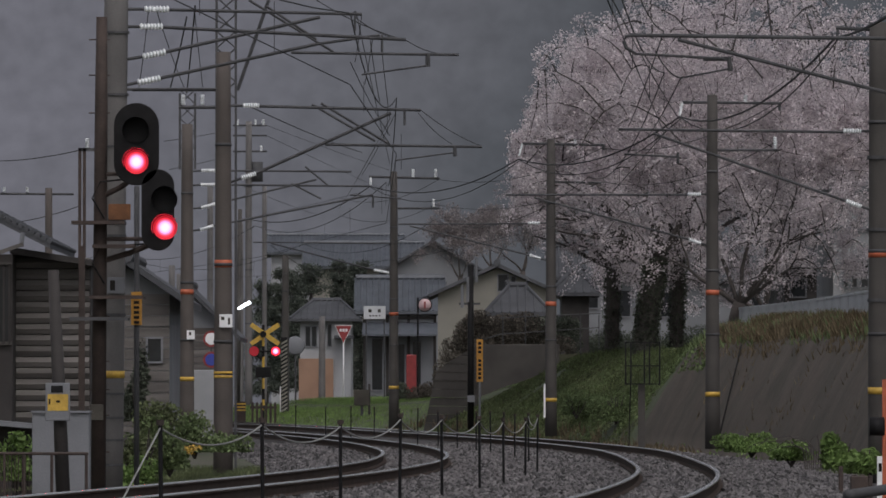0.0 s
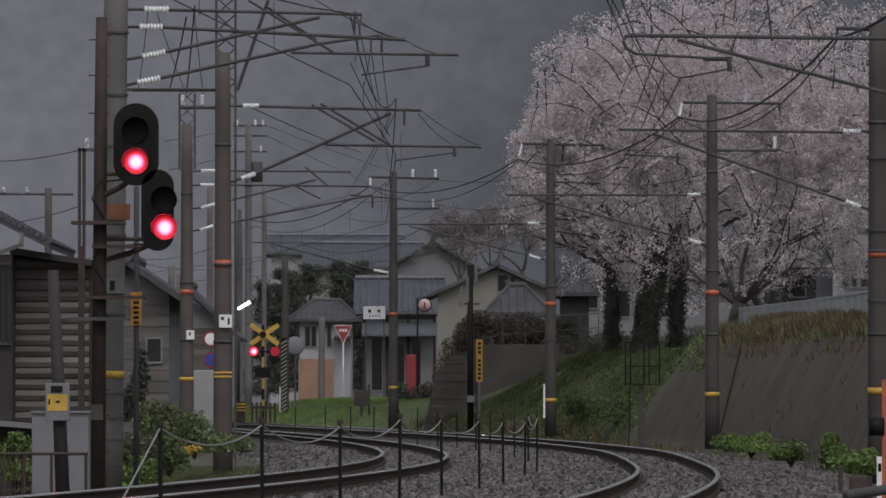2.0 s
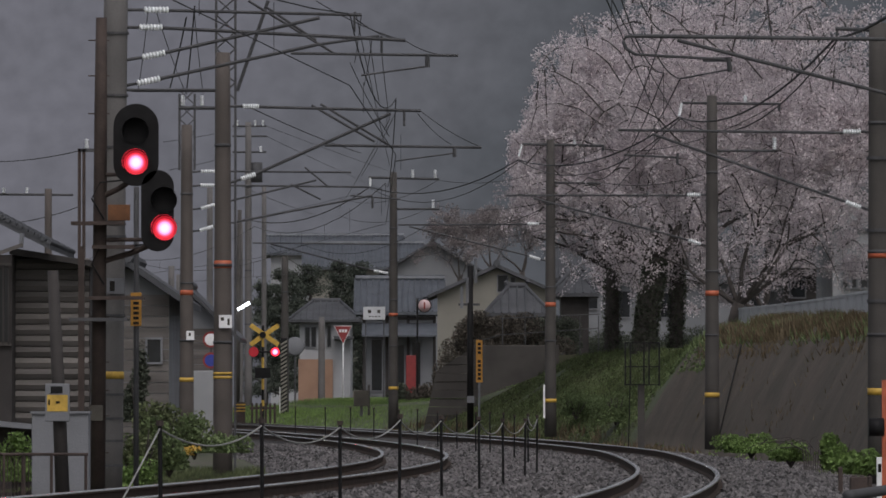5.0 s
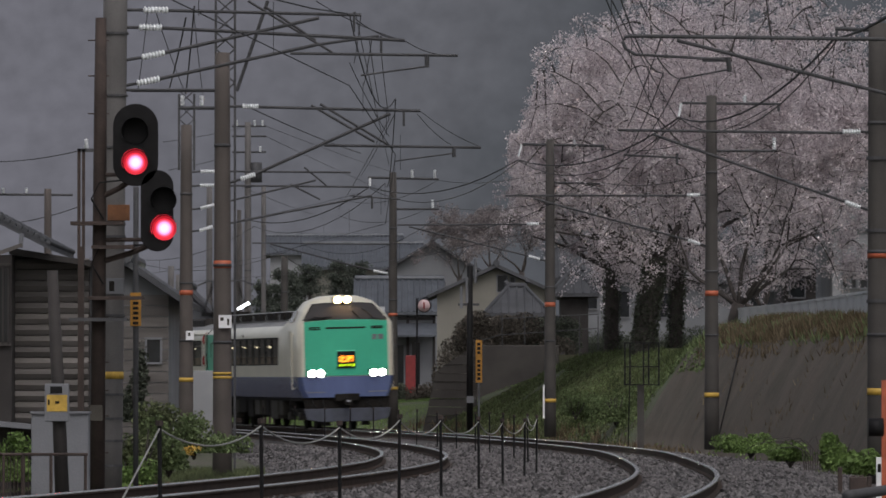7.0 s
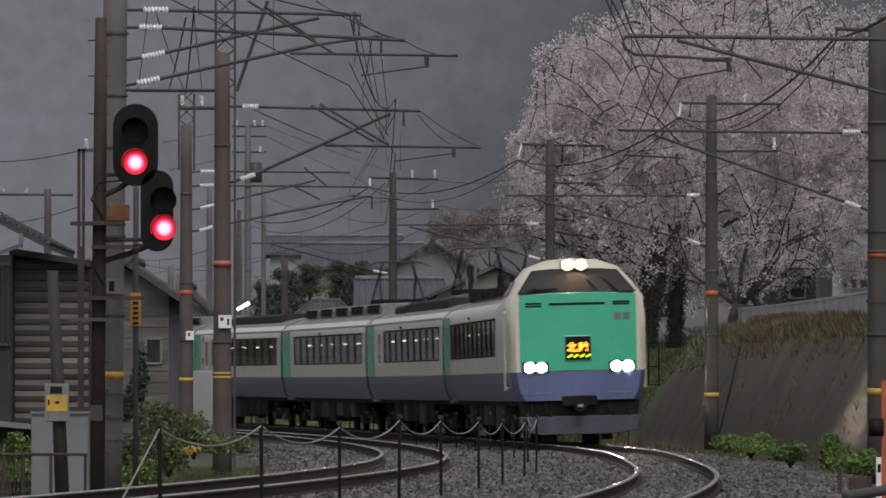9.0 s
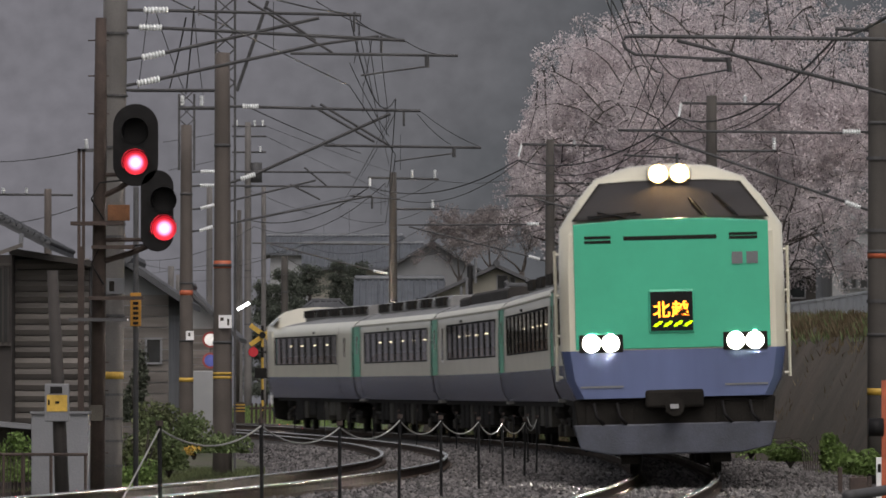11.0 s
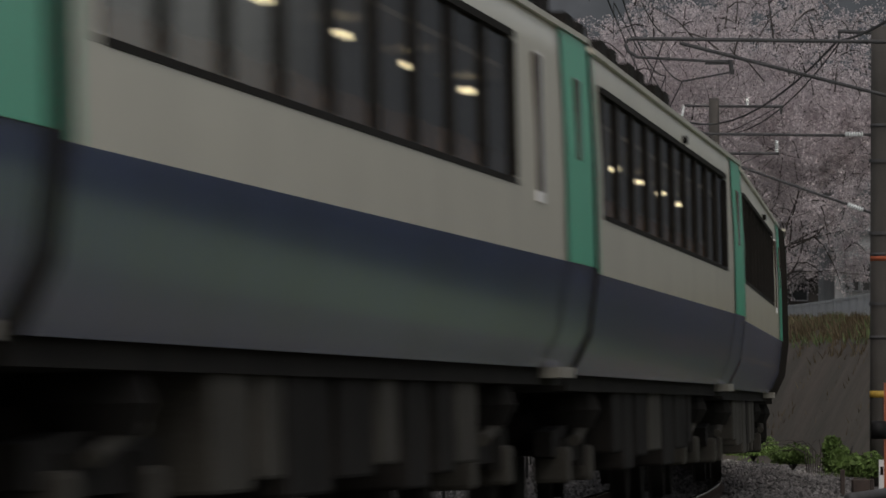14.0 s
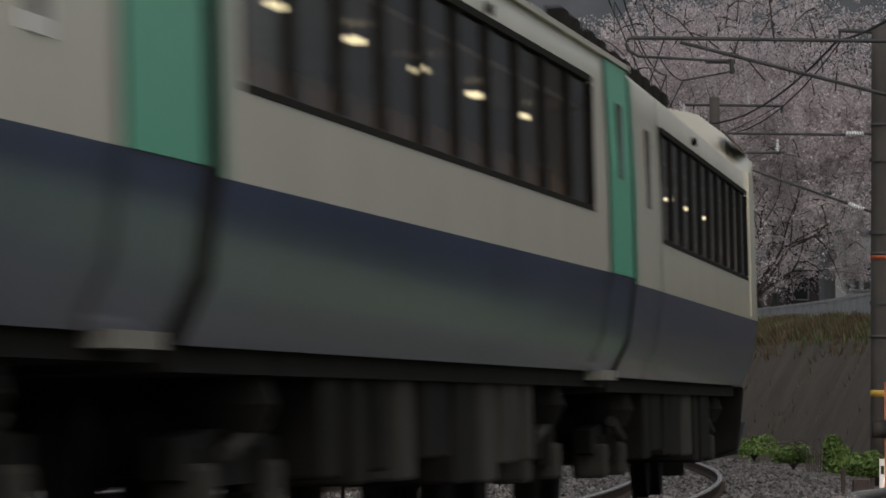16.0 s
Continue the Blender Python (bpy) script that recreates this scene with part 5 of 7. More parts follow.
def signal():
    d = 83.6
    base = (-4.201, d, -0.45)
    sg = thing("railway_signal", "rusty steel signal post with two black heads, both showing red", "signal", base)
    ox, oz = base[0], base[2]
    part("post", Shape().tube([(-0.05, 0, 0), (-0.015, 0, 4.597 - oz), (-0.01, 0, 5.642 - oz)], [0.095, 0.08, 0.068], 14), RUST, sg, "rusty tubular post", True)
    for y in (70, 133, 200, 560, 640, 690, 735, 800):
        z = 0.87 + (715 - y) * d * PX - oz
        part("step_peg", Shape().tube([(-0.17, 0, z), (0.09, 0, z)], 0.009, 6), RUST, sg)
    for (cx, y0, y1, half, ly, lx) in ((243, 330, 184, 40, 288, 243), (281, 445, 301, 29, 404, 294)):
        k = d * PX
        x = (cx - 784) * k - ox
        z0, z1 = 0.87 + (715 - y0) * k - oz, 0.87 + (715 - y1) * k - oz
        head = part("signal_head", Shape().prism(oval(x, z0, z1, half * k), -0.30, -0.27), BLACK, sg, "black oval backboard", bevel=0.008)
        part("lamp_case", Shape().prism(oval(x, z0 + 0.12, z1 - 0.12, half * k * 0.62), -0.27, -0.05), BLACK, head, "black lamp case")
        lz, lxx = 0.87 + (715 - ly) * k - oz, (lx - 784) * k - ox
        for dz, m in ((0.0, RED_LAMP), (0.38 if half > 30 else 0.34, BLACK)):
            hood = Shape()
            ring = []
            for yy, rr in ((-0.30, 0.155), (-0.52, 0.165)):
                ring.append([(lxx + rr * math.cos(a), yy, lz + dz + rr * math.sin(a)) for a in [math.pi * (-0.15 + 1.3 * i / 14) for i in range(15)]])
            part("hood", loft(ring), BLACK, head, "black lamp hood", True)
            part("lens", Shape().tube([(lxx, -0.325, lz + dz), (lxx, -0.30, lz + dz)], 0.15, 24), m, head, "glowing red lens" if dz == 0 else "dark lens")
        part("bracket", Shape().tube([(0, 0, z0 - 0.12), (x * 0.5, -0.1, z0 - 0.02), (x, -0.16, z0 + 0.12)], 0.035, 8).tube([(0, 0, z0 + 0.15), (x, -0.16, z0 + 0.15)], 0.025, 8), RUST, sg, "rusty bracket")
        part("cable", Shape().tube([(0.03, -0.08, z0 - 0.4), (-0.12, -0.12, z0 - 0.15), (-0.02, -0.14, z0 + 0.05), (x, -0.1, z0 + 0.1)], 0.012, 6), BLACK, sg, "black cable")
    for y, x0, x1 in ((565, 125, 228), (527, 160, 256), (437, 165, 240), (395, 128, 222)):
        z = 0.87 + (715 - y) * d * PX - oz
        a, b = (x0 - 784) * d * PX - ox, (x1 - 784) * d * PX - ox
        part("platform", Shape().box(a, b, -0.25, 0.25, z - 0.015, z + 0.015).box(a, b, -0.27, -0.24, z - 0.022, z + 0.022), STEEL if y == 565 else RUST, sg, "small steel work platform")
    plate(sg, (-4.34, 0.863), (-4.18, 0.668), d, UNDER_GREY, "grey junction box", "junction_box", 0.12)
    # hanging crossing-name board
    b = thing("name_board", "yellow vertical board with dark writing on a steel pipe", "sign", (-3.817, 84.5, -0.4))
    part("pipe", Shape().tube([(0, 0, 0), (0, 0, 3.581 + 0.4)], 0.035, 10), STEEL, b, "steel pipe", True)
    part("board", Shape().box(-0.068, 0.068, -0.07, -0.05, 1.849 + 0.4, 2.264 + 0.4), AMBER, b, "amber board", bevel=0.006)
    for i in range(6):
        z = 2.194 + 0.4 - i * 0.062
        part("writing_bar", Shape().box(-0.035, 0.035, -0.076, -0.07, z - 0.018, z + 0.018), BLACK, b)
    # leaning post with its box
    lp = thing("leaning_post", "dark weathered wooden post leaning beside a cabinet", "post", (-4.355, 78, -0.5))
    part("stake", Shape().tube([(0, 0, 0), (-4.42 - -4.355, 0, 1.097 + 0.5), (-4.485 - -4.355, 0, 2.41 + 0.5)], [0.085, 0.075, 0.062], 12), DARKWOOD, lp, "dark round stake", True)
    fb = part("notice_box", Shape().box(-4.563 - -4.355, -4.284 - -4.355, -0.16, -0.08, 0.675 + 0.5, 1.111 + 0.5), SHEET, lp, "pale metal notice box", bevel=0.01)
    part("yellow_field", Shape().box(-4.537 - -4.355, -4.303 - -4.355, -0.166, -0.16, 0.792 + 0.5, 0.981 + 0.5), YELLOW, fb, "yellow field")
    for x0, x1, y0, y1 in ((92, 113, 683, 695), (101, 108, 709, 713), (88, 91, 706, 716)):
        part("writing_bar", Shape().box((x0 - 114) * 78 * PX, (x1 - 114) * 78 * PX, -0.17, -0.163, 1.37 + (715 - y1) * 78 * PX, 1.37 + (715 - y0) * 78 * PX), BLACK, fb)
    cb = alone("equipment_cabinet", Shape().box(-4.907, -4.226, 81, 81.45, -0.55, 0.769), SHEET, "pale grey metal equipment cabinet beside the post", "cabinet", bevel=0.012)
    part("cap", Shape().box(-4.921, -4.212, 80.97, 81.48, 0.762, 0.789), SHEET, cb)
    part("door_gap", Shape().box(-4.57, -4.563, 80.994, 81.1, -0.45, 0.728), BLACK, cb)
    f = thing("pipe_fence", "low dark steel pipe fence", "fence", (-4.646, 77, -0.55))
    part("rail", Shape().tube([(-5.416 - -4.646, 0, 0.305 + 0.55), (-4.023 - -4.646, 0, 0.305 + 0.55)], 0.018, 8), RUST, f)
    for x in (-4.979, -4.755, -4.44, -4.049):
        part("post", Shape().tube([(x - -4.646, 0, 0), (x - -4.646, 0, 0.305 + 0.55)], 0.018, 8), RUST, f)
    for i in range(9):
        x = -5.018 + i * 0.04 - -4.646
        part("slat", Shape().tube([(x, 0, 0.02), (x, 0, 0.286 + 0.55)], 0.006, 6), RUST, f)


signal()


# ---------------------------------------------------------------- houses
def window_on(wall, x0, x1, z0, z1, y, name="window", frame_mat=None):
    w = part(name, Shape().box(x0, x1, y - 0.05, y + 0.02, z0, z1), GLASS, wall, "dark window pane")
    t = 0.05
    for a, b, c, e in ((x0 - t, x1 + t, z0 - t, z0), (x0 - t, x1 + t, z1, z1 + t), (x0 - t, x0, z0, z1), (x1, x1 + t, z0, z1)):
        part("frame", Shape().box(a, b, y - 0.09, y + 0.01, c, e), frame_mat or SHEET, w)
    return w


def gable_house(name, x0, x1, d, depth, z0, eave, ridge, wall_mat, roof_mat, label, over=0.5, side_on=False, wins=(), siding=0):
    """A house whose gable (or, side_on, whose long roof slope) faces the railway."""
    h = thing(name, label, "house", ((x0 + x1) / 2, d, z0))
    cx, o = (x0 + x1) / 2, h.location
    w = (x1 - x0) / 2
    e, r = eave - z0, ridge - z0
    if side_on:
        wall = part("wall", Shape().box(-w, w, 0, depth, 0, e), wall_mat, h, bevel=0.02)
        prof = [(-over, e - 0.05), (depth / 2, r), (depth + over, e - 0.05), (depth + over, e + 0.10), (depth / 2, r + 0.16), (-over, e + 0.10)]
        s = Shape().prism(prof, -w - over, w + over)
        s.v = [(y, x, z) for x, y, z in s.v]
    else:
        wall = part("wall", Shape().prism([(-w, 0), (w, 0), (w, e), (0, r - 0.05), (-w, e)], 0, depth), wall_mat, h)
        k = (r - e) / w
        prof = [(-w - over, e - over * k), (0, r), (w + over, e - over * k), (w + over, e - over * k + 0.16), (0, r + 0.18), (-w - over, e - over * k + 0.16)]
        s = Shape().prism(prof, -over, depth + over)
    roof = part("roof", s, roof_mat, h, "tiled roof")
    for i in range(siding):
        z = e * i / siding
        part("board", Shape().box(-w, w, -0.03, -0.004, z + 0.01, z + e / siding - 0.012), BOARD, wall)
    if side_on:
        n = max(6, int((2 * w + 2 * over) / 0.28))
        for i in range(n + 1):
            x = -w - over + i * (2 * w + 2 * over) / n
            part("tile_rib", Shape().tube([(x, -over, e + 0.12), (x, depth / 2, r + 0.18)], 0.05, 6), roof_mat, roof)
    part("ridge", Shape().tube([(-w - over, depth / 2, r + 0.2), (w + over, depth / 2, r + 0.2)] if side_on else [(0, -over - 0.05, r + 0.2), (0, depth + over, r + 0.2)], 0.16, 8), roof_mat, roof, "ridge tiles")
    for a, b, c, g in wins:
        window_on(wall, a - o.x, b - o.x, c - z0, g - z0, 0)
    return h


def hip_house(name, x0, x1, d, depth, z0, eave, ridge, wall_mat, roof_mat, label, over=0.5, short=0.6, horns=False, wins=()):
    """A small building under a hipped roof with a short ridge."""
    h = thing(name, label, "house", ((x0 + x1) / 2, d, z0))
    o = h.location
    w, e, r = (x1 - x0) / 2, eave - z0, ridge - z0
    wall = part("wall", Shape().box(-w, w, 0, depth, 0, e), wall_mat, h, bevel=0.02)
    a, b, k = w + over, depth + over, w * (1 - short)
    eaves = [(-a, -over), (a, -over), (a, b), (-a, b)]
    v = [(x, y, e - 0.08) for x, y in eaves] + [(x, y, e + 0.05) for x, y in eaves] + [(-k, depth / 2, r), (k, depth / 2, r)]
    roof = part("roof", Shape().add(v, [(0, 1, 2, 3), (0, 1, 5, 4), (1, 2, 6, 5), (2, 3, 7, 6), (3, 0, 4, 7), (4, 5, 9, 8), (6, 7, 8, 9), (5, 6, 9), (7, 4, 8)]), roof_mat, h, "hipped tiled roof")
    part("ridge", Shape().tube([(-k - 0.05, depth / 2, r + 0.05), (k + 0.05, depth / 2, r + 0.05)], 0.12, 8), roof_mat, roof, "ridge tiles")
    n = max(6, int(2 * a / 0.3))
    for i in range(1, n):
        x = -a + 2 * a * i / n
        t = min(1.0, (a - abs(x)) / (a - k))
        part("tile_rib", Shape().tube([(x, -over, e + 0.06), (x, -over + t * (depth / 2 + over), e + 0.05 + t * (r - e) - 0.02)], 0.04, 6), roof_mat, roof)
    for sx in (-1, 1):
        part("hip_tiles", Shape().tube([(sx * a, -over, e + 0.08), (sx * k, depth / 2, r + 0.04)], 0.07, 6), roof_mat, roof)
        if horns:
            part("ridge_ornament", Shape().tube([(sx * k, depth / 2, r), (sx * (k + 0.1), depth / 2, r + 0.2), (sx * (k + 0.02), depth / 2, r + 0.34)], [0.13, 0.1, 0.03], 8), roof_mat, roof)
    for x, y, c, g in wins:
        window_on(wall, x - o.x, y - o.x, c - z0, g - z0, 0)
    return h


def houses():
    # boarded house beside the track
    d = 92
    h = thing("boarded_house", "old wooden house clad in weathered grey horizontal boards", "house", (-5.551, d, -0.5))
    o = h.location
    part("wall", Shape().box(-5.796 - o.x, -4.784 - o.x, 0.06, 5.0, 0, 2.84 + 0.5), DARKWOOD, h)
    for i in range(15):
        z0 = 0.617 + 0.5 + i * 0.1495
        s = Shape()
        x0, x1 = -5.796 - o.x, -4.799 - o.x
        s.add([(x, y, z) for x in (x0, x1) for y, z in ((0.05, z0), (0.05, z0 + 0.146), (0.022, z0 + 0.135), (-0.012, z0 + 0.07), (0.022, z0 + 0.006))],
              [(0, 1, 2, 3, 4), (9, 8, 7, 6, 5), (0, 5, 6, 1), (1, 6, 7, 2), (2, 7, 8, 3), (3, 8, 9, 4), (4, 9, 5, 0)])
        part("board", s, BOARD, h)
    part("side_wall", Shape().box(-8.004 - o.x, -5.804 - o.x, -0.6, 5.0, 0, 2.886 + 0.5), DARKWOOD, h, "dark board wall")
    w = part("window", Shape().box(-5.988 - o.x, -5.842 - o.x, -0.63, -0.6, 1.713 + 0.5, 2.71 + 0.5), GLASS, h, "dark window")
    for x in (-5.995, -5.919, -5.842):
        part("frame", Shape().box(x - o.x - 0.015, x - o.x + 0.015, -0.66, -0.6, 1.675 + 0.5, 2.748 + 0.5), DARKWOOD, w)
    for y in (1.675, 2.748):
        part("frame", Shape().box(-6.011 - o.x, -5.811 - o.x, -0.66, -0.6, y + 0.49, y + 0.53), BOARD, w)
    r = Shape().prism([(-8.004 - o.x, 4.473 + 0.5), (-5.282 - o.x, 3.04 + 0.5), (-5.282 - o.x, 2.955 + 0.5), (-8.004 - o.x, 4.343 + 0.5)], -0.9, 5.2)
    roof = part("roof", r, TILE_DARK, h, "dark tiled roof slope")
    for i in range(14):
        t = i / 13
        x, z = -6.317 + (-5.29 - -6.317) * t - o.x, 0.5 + 3.584 + (3.047 - 3.584) * t
        part("tile_rib", Shape().tube([(x, -0.92, z + 0.01), (x, 5.2, z + 0.01)], 0.035, 8), TILE_DARK, roof)
    part("lower_roof", Shape().prism([(-5.857 - o.x, 2.994 + 0.5), (-4.723 - o.x, 2.81 + 0.5), (-4.723 - o.x, 2.733 + 0.5), (-5.857 - o.x, 2.902 + 0.5)], -0.35, 5.1), DARKWOOD, h, "dark eaves board")
    part("fascia", Shape().prism([(-6.471 - o.x, 2.748 + 0.5), (-5.643 - o.x, 3.04 + 0.5), (-5.627 - o.x, 2.994 + 0.5), (-6.471 - o.x, 2.687 + 0.5)], -1.0, -0.93), BOARD, h, "pale gable board")
    part("gutter_pipe", Shape().tube([(-5.643 - o.x, -0.95, 3.17 + 0.5), (-5.666 - o.x, -0.95, 2.978 + 0.5)], 0.03, 8), SHEET, h)
    part("lean_to_roof", Shape().prism([(-6.471 - o.x, 0.694 + 0.5), (-5.321 - o.x, 0.586 + 0.5), (-5.321 - o.x, 0.525 + 0.5), (-6.471 - o.x, 0.617 + 0.5)], -1.2, 0.0), SHEET, h, "corrugated lean-to roof")
    st = alone("steel_stake", Shape().box(-4.73, -4.649, 88, 88.06, -0.5, 2.923), RUST, "rusty upright steel bar beside the house", "post")
    # the houses by the crossing
    gh = gable_house
    gh("house", -8.717, -6.655, 165, 7, -0.2, 3.551, 4.239, PLASTER_GREY, TILE_DARK, "grey boarded house with dark tiled roof behind the signal", siding=14, wins=[(-7.178, -6.861, 1.901, 2.451)])
    gh("house", -10.36, -7.52, 235, 8, 0, 3.514, 4.885, PLASTER_GREY, TILE_DARK, "grey boarded house with dark sloping roof behind the poles", siding=14, wins=[(-10.066, -9.674, 2.339, 3.024)])
    alone("garden_wall", Shape().box(-7.847, -5.918, 178, 178.2, -0.2, 1.76), PLASTER, "pale plastered garden wall", "wall", bevel=0.02)
    h = hip_house("house", -7.379, -4.75, 350, 8, 0.3, 5.2, 6.25, PLASTER, TILE_DARK, "two-storey house, white above and salmon below", over=0.55, short=0.45,
                  wins=[(-7.088, -6.854, 3.85, 4.85), (-6.767, -6.533, 3.85, 4.85), (-5.95, -5.775, 3.85, 4.95)])
    part("lower_wall", Shape().box(-7.438 - h.location.x, -5.658 - h.location.x, -0.25, 0.0, 0, 3.203 - 0.3), SALMON, h, "salmon lower wall", bevel=0.02)
    part("porch", Shape().box(-5.6 - h.location.x, -4.6 - h.location.x, -1.0, 0.0, 4.224 - 0.3, 4.399 - 0.3), TILE_DARK, h, "dark porch roof", bevel=0.03)
    h = gh("house", -3.9, -0.35, 335, 5.2, 0.3, 5.35, 6.95, PLASTER_GREY, TILE, "old wooden house with a blue grey ribbed tile roof", over=0.45, side_on=True,
           wins=[(-3.5, -3.0, 1.568, 4.08), (-2.5, -1.9, 1.568, 3.801), (-1.5, -1.1, 1.568, 3.941)])
    for x in (-3.88, -2.75, -1.7, -0.4):
        part("timber", Shape().box(x - 0.07 - h.location.x, x + 0.07 - h.location.x, -0.06, 0.0, 0, 4.95), DARKWOOD, h, "dark timber post")
    for z in (3.9, 4.75):
        part("timber", Shape().box(-1.75, 1.75, -0.09, -0.061, z, z + 0.14), DARKWOOD, h, "dark timber beam")
    part("porch_roof", Shape().add([(-1.85, -1.5, 4.0), (1.85, -1.5, 4.0), (1.85, 0, 4.6), (-1.85, 0, 4.6), (-1.85, -1.5, 3.9), (1.85, -1.5, 3.9), (1.85, 0, 4.5), (-1.85, 0, 4.5)],
         [(0, 1, 2, 3), (7, 6, 5, 4), (0, 4, 5, 1), (1, 5, 6, 2), (2, 6, 7, 3), (3, 7, 4, 0)]), TILE, h, "lower tiled roof")
    part("gable_board", Shape().prism([(0.45 - 1.0, 0), (2.6, 1.72), (5.65, 0), (5.3, 0), (2.6, 1.45), (0, 0)], -2.3, -2.24), DARKWOOD, h, "dark gable board").matrix_basis = pose(0, 0, 4.95, 0, 0, 90)
    gh("house", -3.36, 2.135, 420, 10, 0.3, 9.235, 10.845, PLASTER_GREY, TILE_DARK, "large grey gabled house with dark roof", over=0.6, wins=[(-0.315, 0.21, 7.695, 8.395)])
    gh("house", -8.507, -1.797, 440, 9, 0.3, 9.67, 11.247, PLASTER_CREAM, TILE, "cream house with pale edged roof among trees", over=0.6, side_on=True)
    gh("house", -12.16, -3.36, 480, 9, 0.3, 11.47, 12.75, PLASTER, TILE, "far house with a pale grey tiled roof", over=0.6, side_on=True)
    gh("house", -0.233, 5.192, 310, 9, 1.0, 5.907, 7.122, PLASTER_CREAM, TILE_DARK, "pale cream house with low gable roof", over=0.5, wins=[(2.532, 2.945, 6.037, 6.76), (3.126, 3.307, 6.037, 6.683)])
    hip_house("shrine", 2.05, 3.75, 262, 4, 2.15, 4.35, 5.45, DARKWOOD, TILE_DARK, "small dark wooden shrine with a hipped tiled roof", over=0.42, short=0.62, horns=True)
    hip_house("gate_house", 4.45, 5.5, 255, 3, 2.4, 5.0, 5.75, DARKWOOD, TILE_DARK, "small dark wooden gate with a tiled roof", over=0.4, short=0.5, horns=True)
    gh("house", 5.22, 11.503, 290, 8, 2.48, 6.187, 7.516, PLASTER_GREY, TILE_DARK, "pale house behind the cherry trunks", over=0.5, side_on=True,
       wins=[(6.187, 6.622, 4.978, 5.703), (7.516, 7.999, 4.616, 5.703), (9.328, 9.812, 4.616, 5.703)])
    gh("house", 10.854, 13.757, 268, 7, 2.48, 5.672, 6.386, PLASTER_GREY, TILE_DARK, "low grey house behind the cherry trees", over=0.4, side_on=True, wins=[(12.194, 12.529, 4.667, 5.337), (12.864, 13.132, 4.667, 5.337)])
    gh("house", 11.828, 13.865, 235, 7, 2.8, 5.472, 6.941, DARKWOOD, TILE_DARK, "dark wooden house with tiled roof on the bank", over=0.4, side_on=True, wins=[(12.063, 12.553, 4.591, 5.178)])
    b = thing("apartment_block", "grey rendered building with narrow windows on the bank", "building", (12.868, 207, 2.8))
    o = b.location
    wall = part("wall", Shape().box(11.902 - o.x, 14.766 - o.x, 0, 9, 0, 7.339 - 2.8), PLASTER, b, bevel=0.03)
    part("roof", Shape().box(11.799 - o.x, 14.852 - o.x, -0.2, 9.2, 7.339 - 2.8, 7.511 - 2.8), SHEET, b, "flat roof edge")
    for x0, x1 in ((1493, 1500), (1508, 1516), (1524, 1536)):
        k = 207 * PX
        window_on(wall, (x0 - 784) * k - o.x, (x1 - 784) * k - o.x, 4.441 - 2.8, 5.234 - 2.8, 0)
    part("ledge", Shape().box(11.902 - o.x, 14.766 - o.x, -0.12, 0, 6.166 - 2.8, 6.269 - 2.8), SHEET, b)
    g = thing("guard_fence", "pale concrete parapet along the bank top", "fence", (9.044, 168, 2.7))
    me = Shape().box(-0.98, 0.98, -0.05, 0.05, 0.0, 0.62).box(-1.0, 1.0, -0.07, 0.07, 0.62, 0.68).mesh("panel", PARAPET)
    for i in range(19):
        d = 149 + i * 2.0
        a, b = line(d, 6.9 + i * 0.09), line(d + 1, 6.95 + i * 0.09)
        ob = new("panel", me)
        ob.parent = g
        ob.matrix_basis = Matrix.Translation(Vector((a.x, a.y, a.z + 2.75)) - g.location) @ Matrix.Rotation(math.atan2(b.y - a.y, b.x - a.x), 4, "Z")


houses()


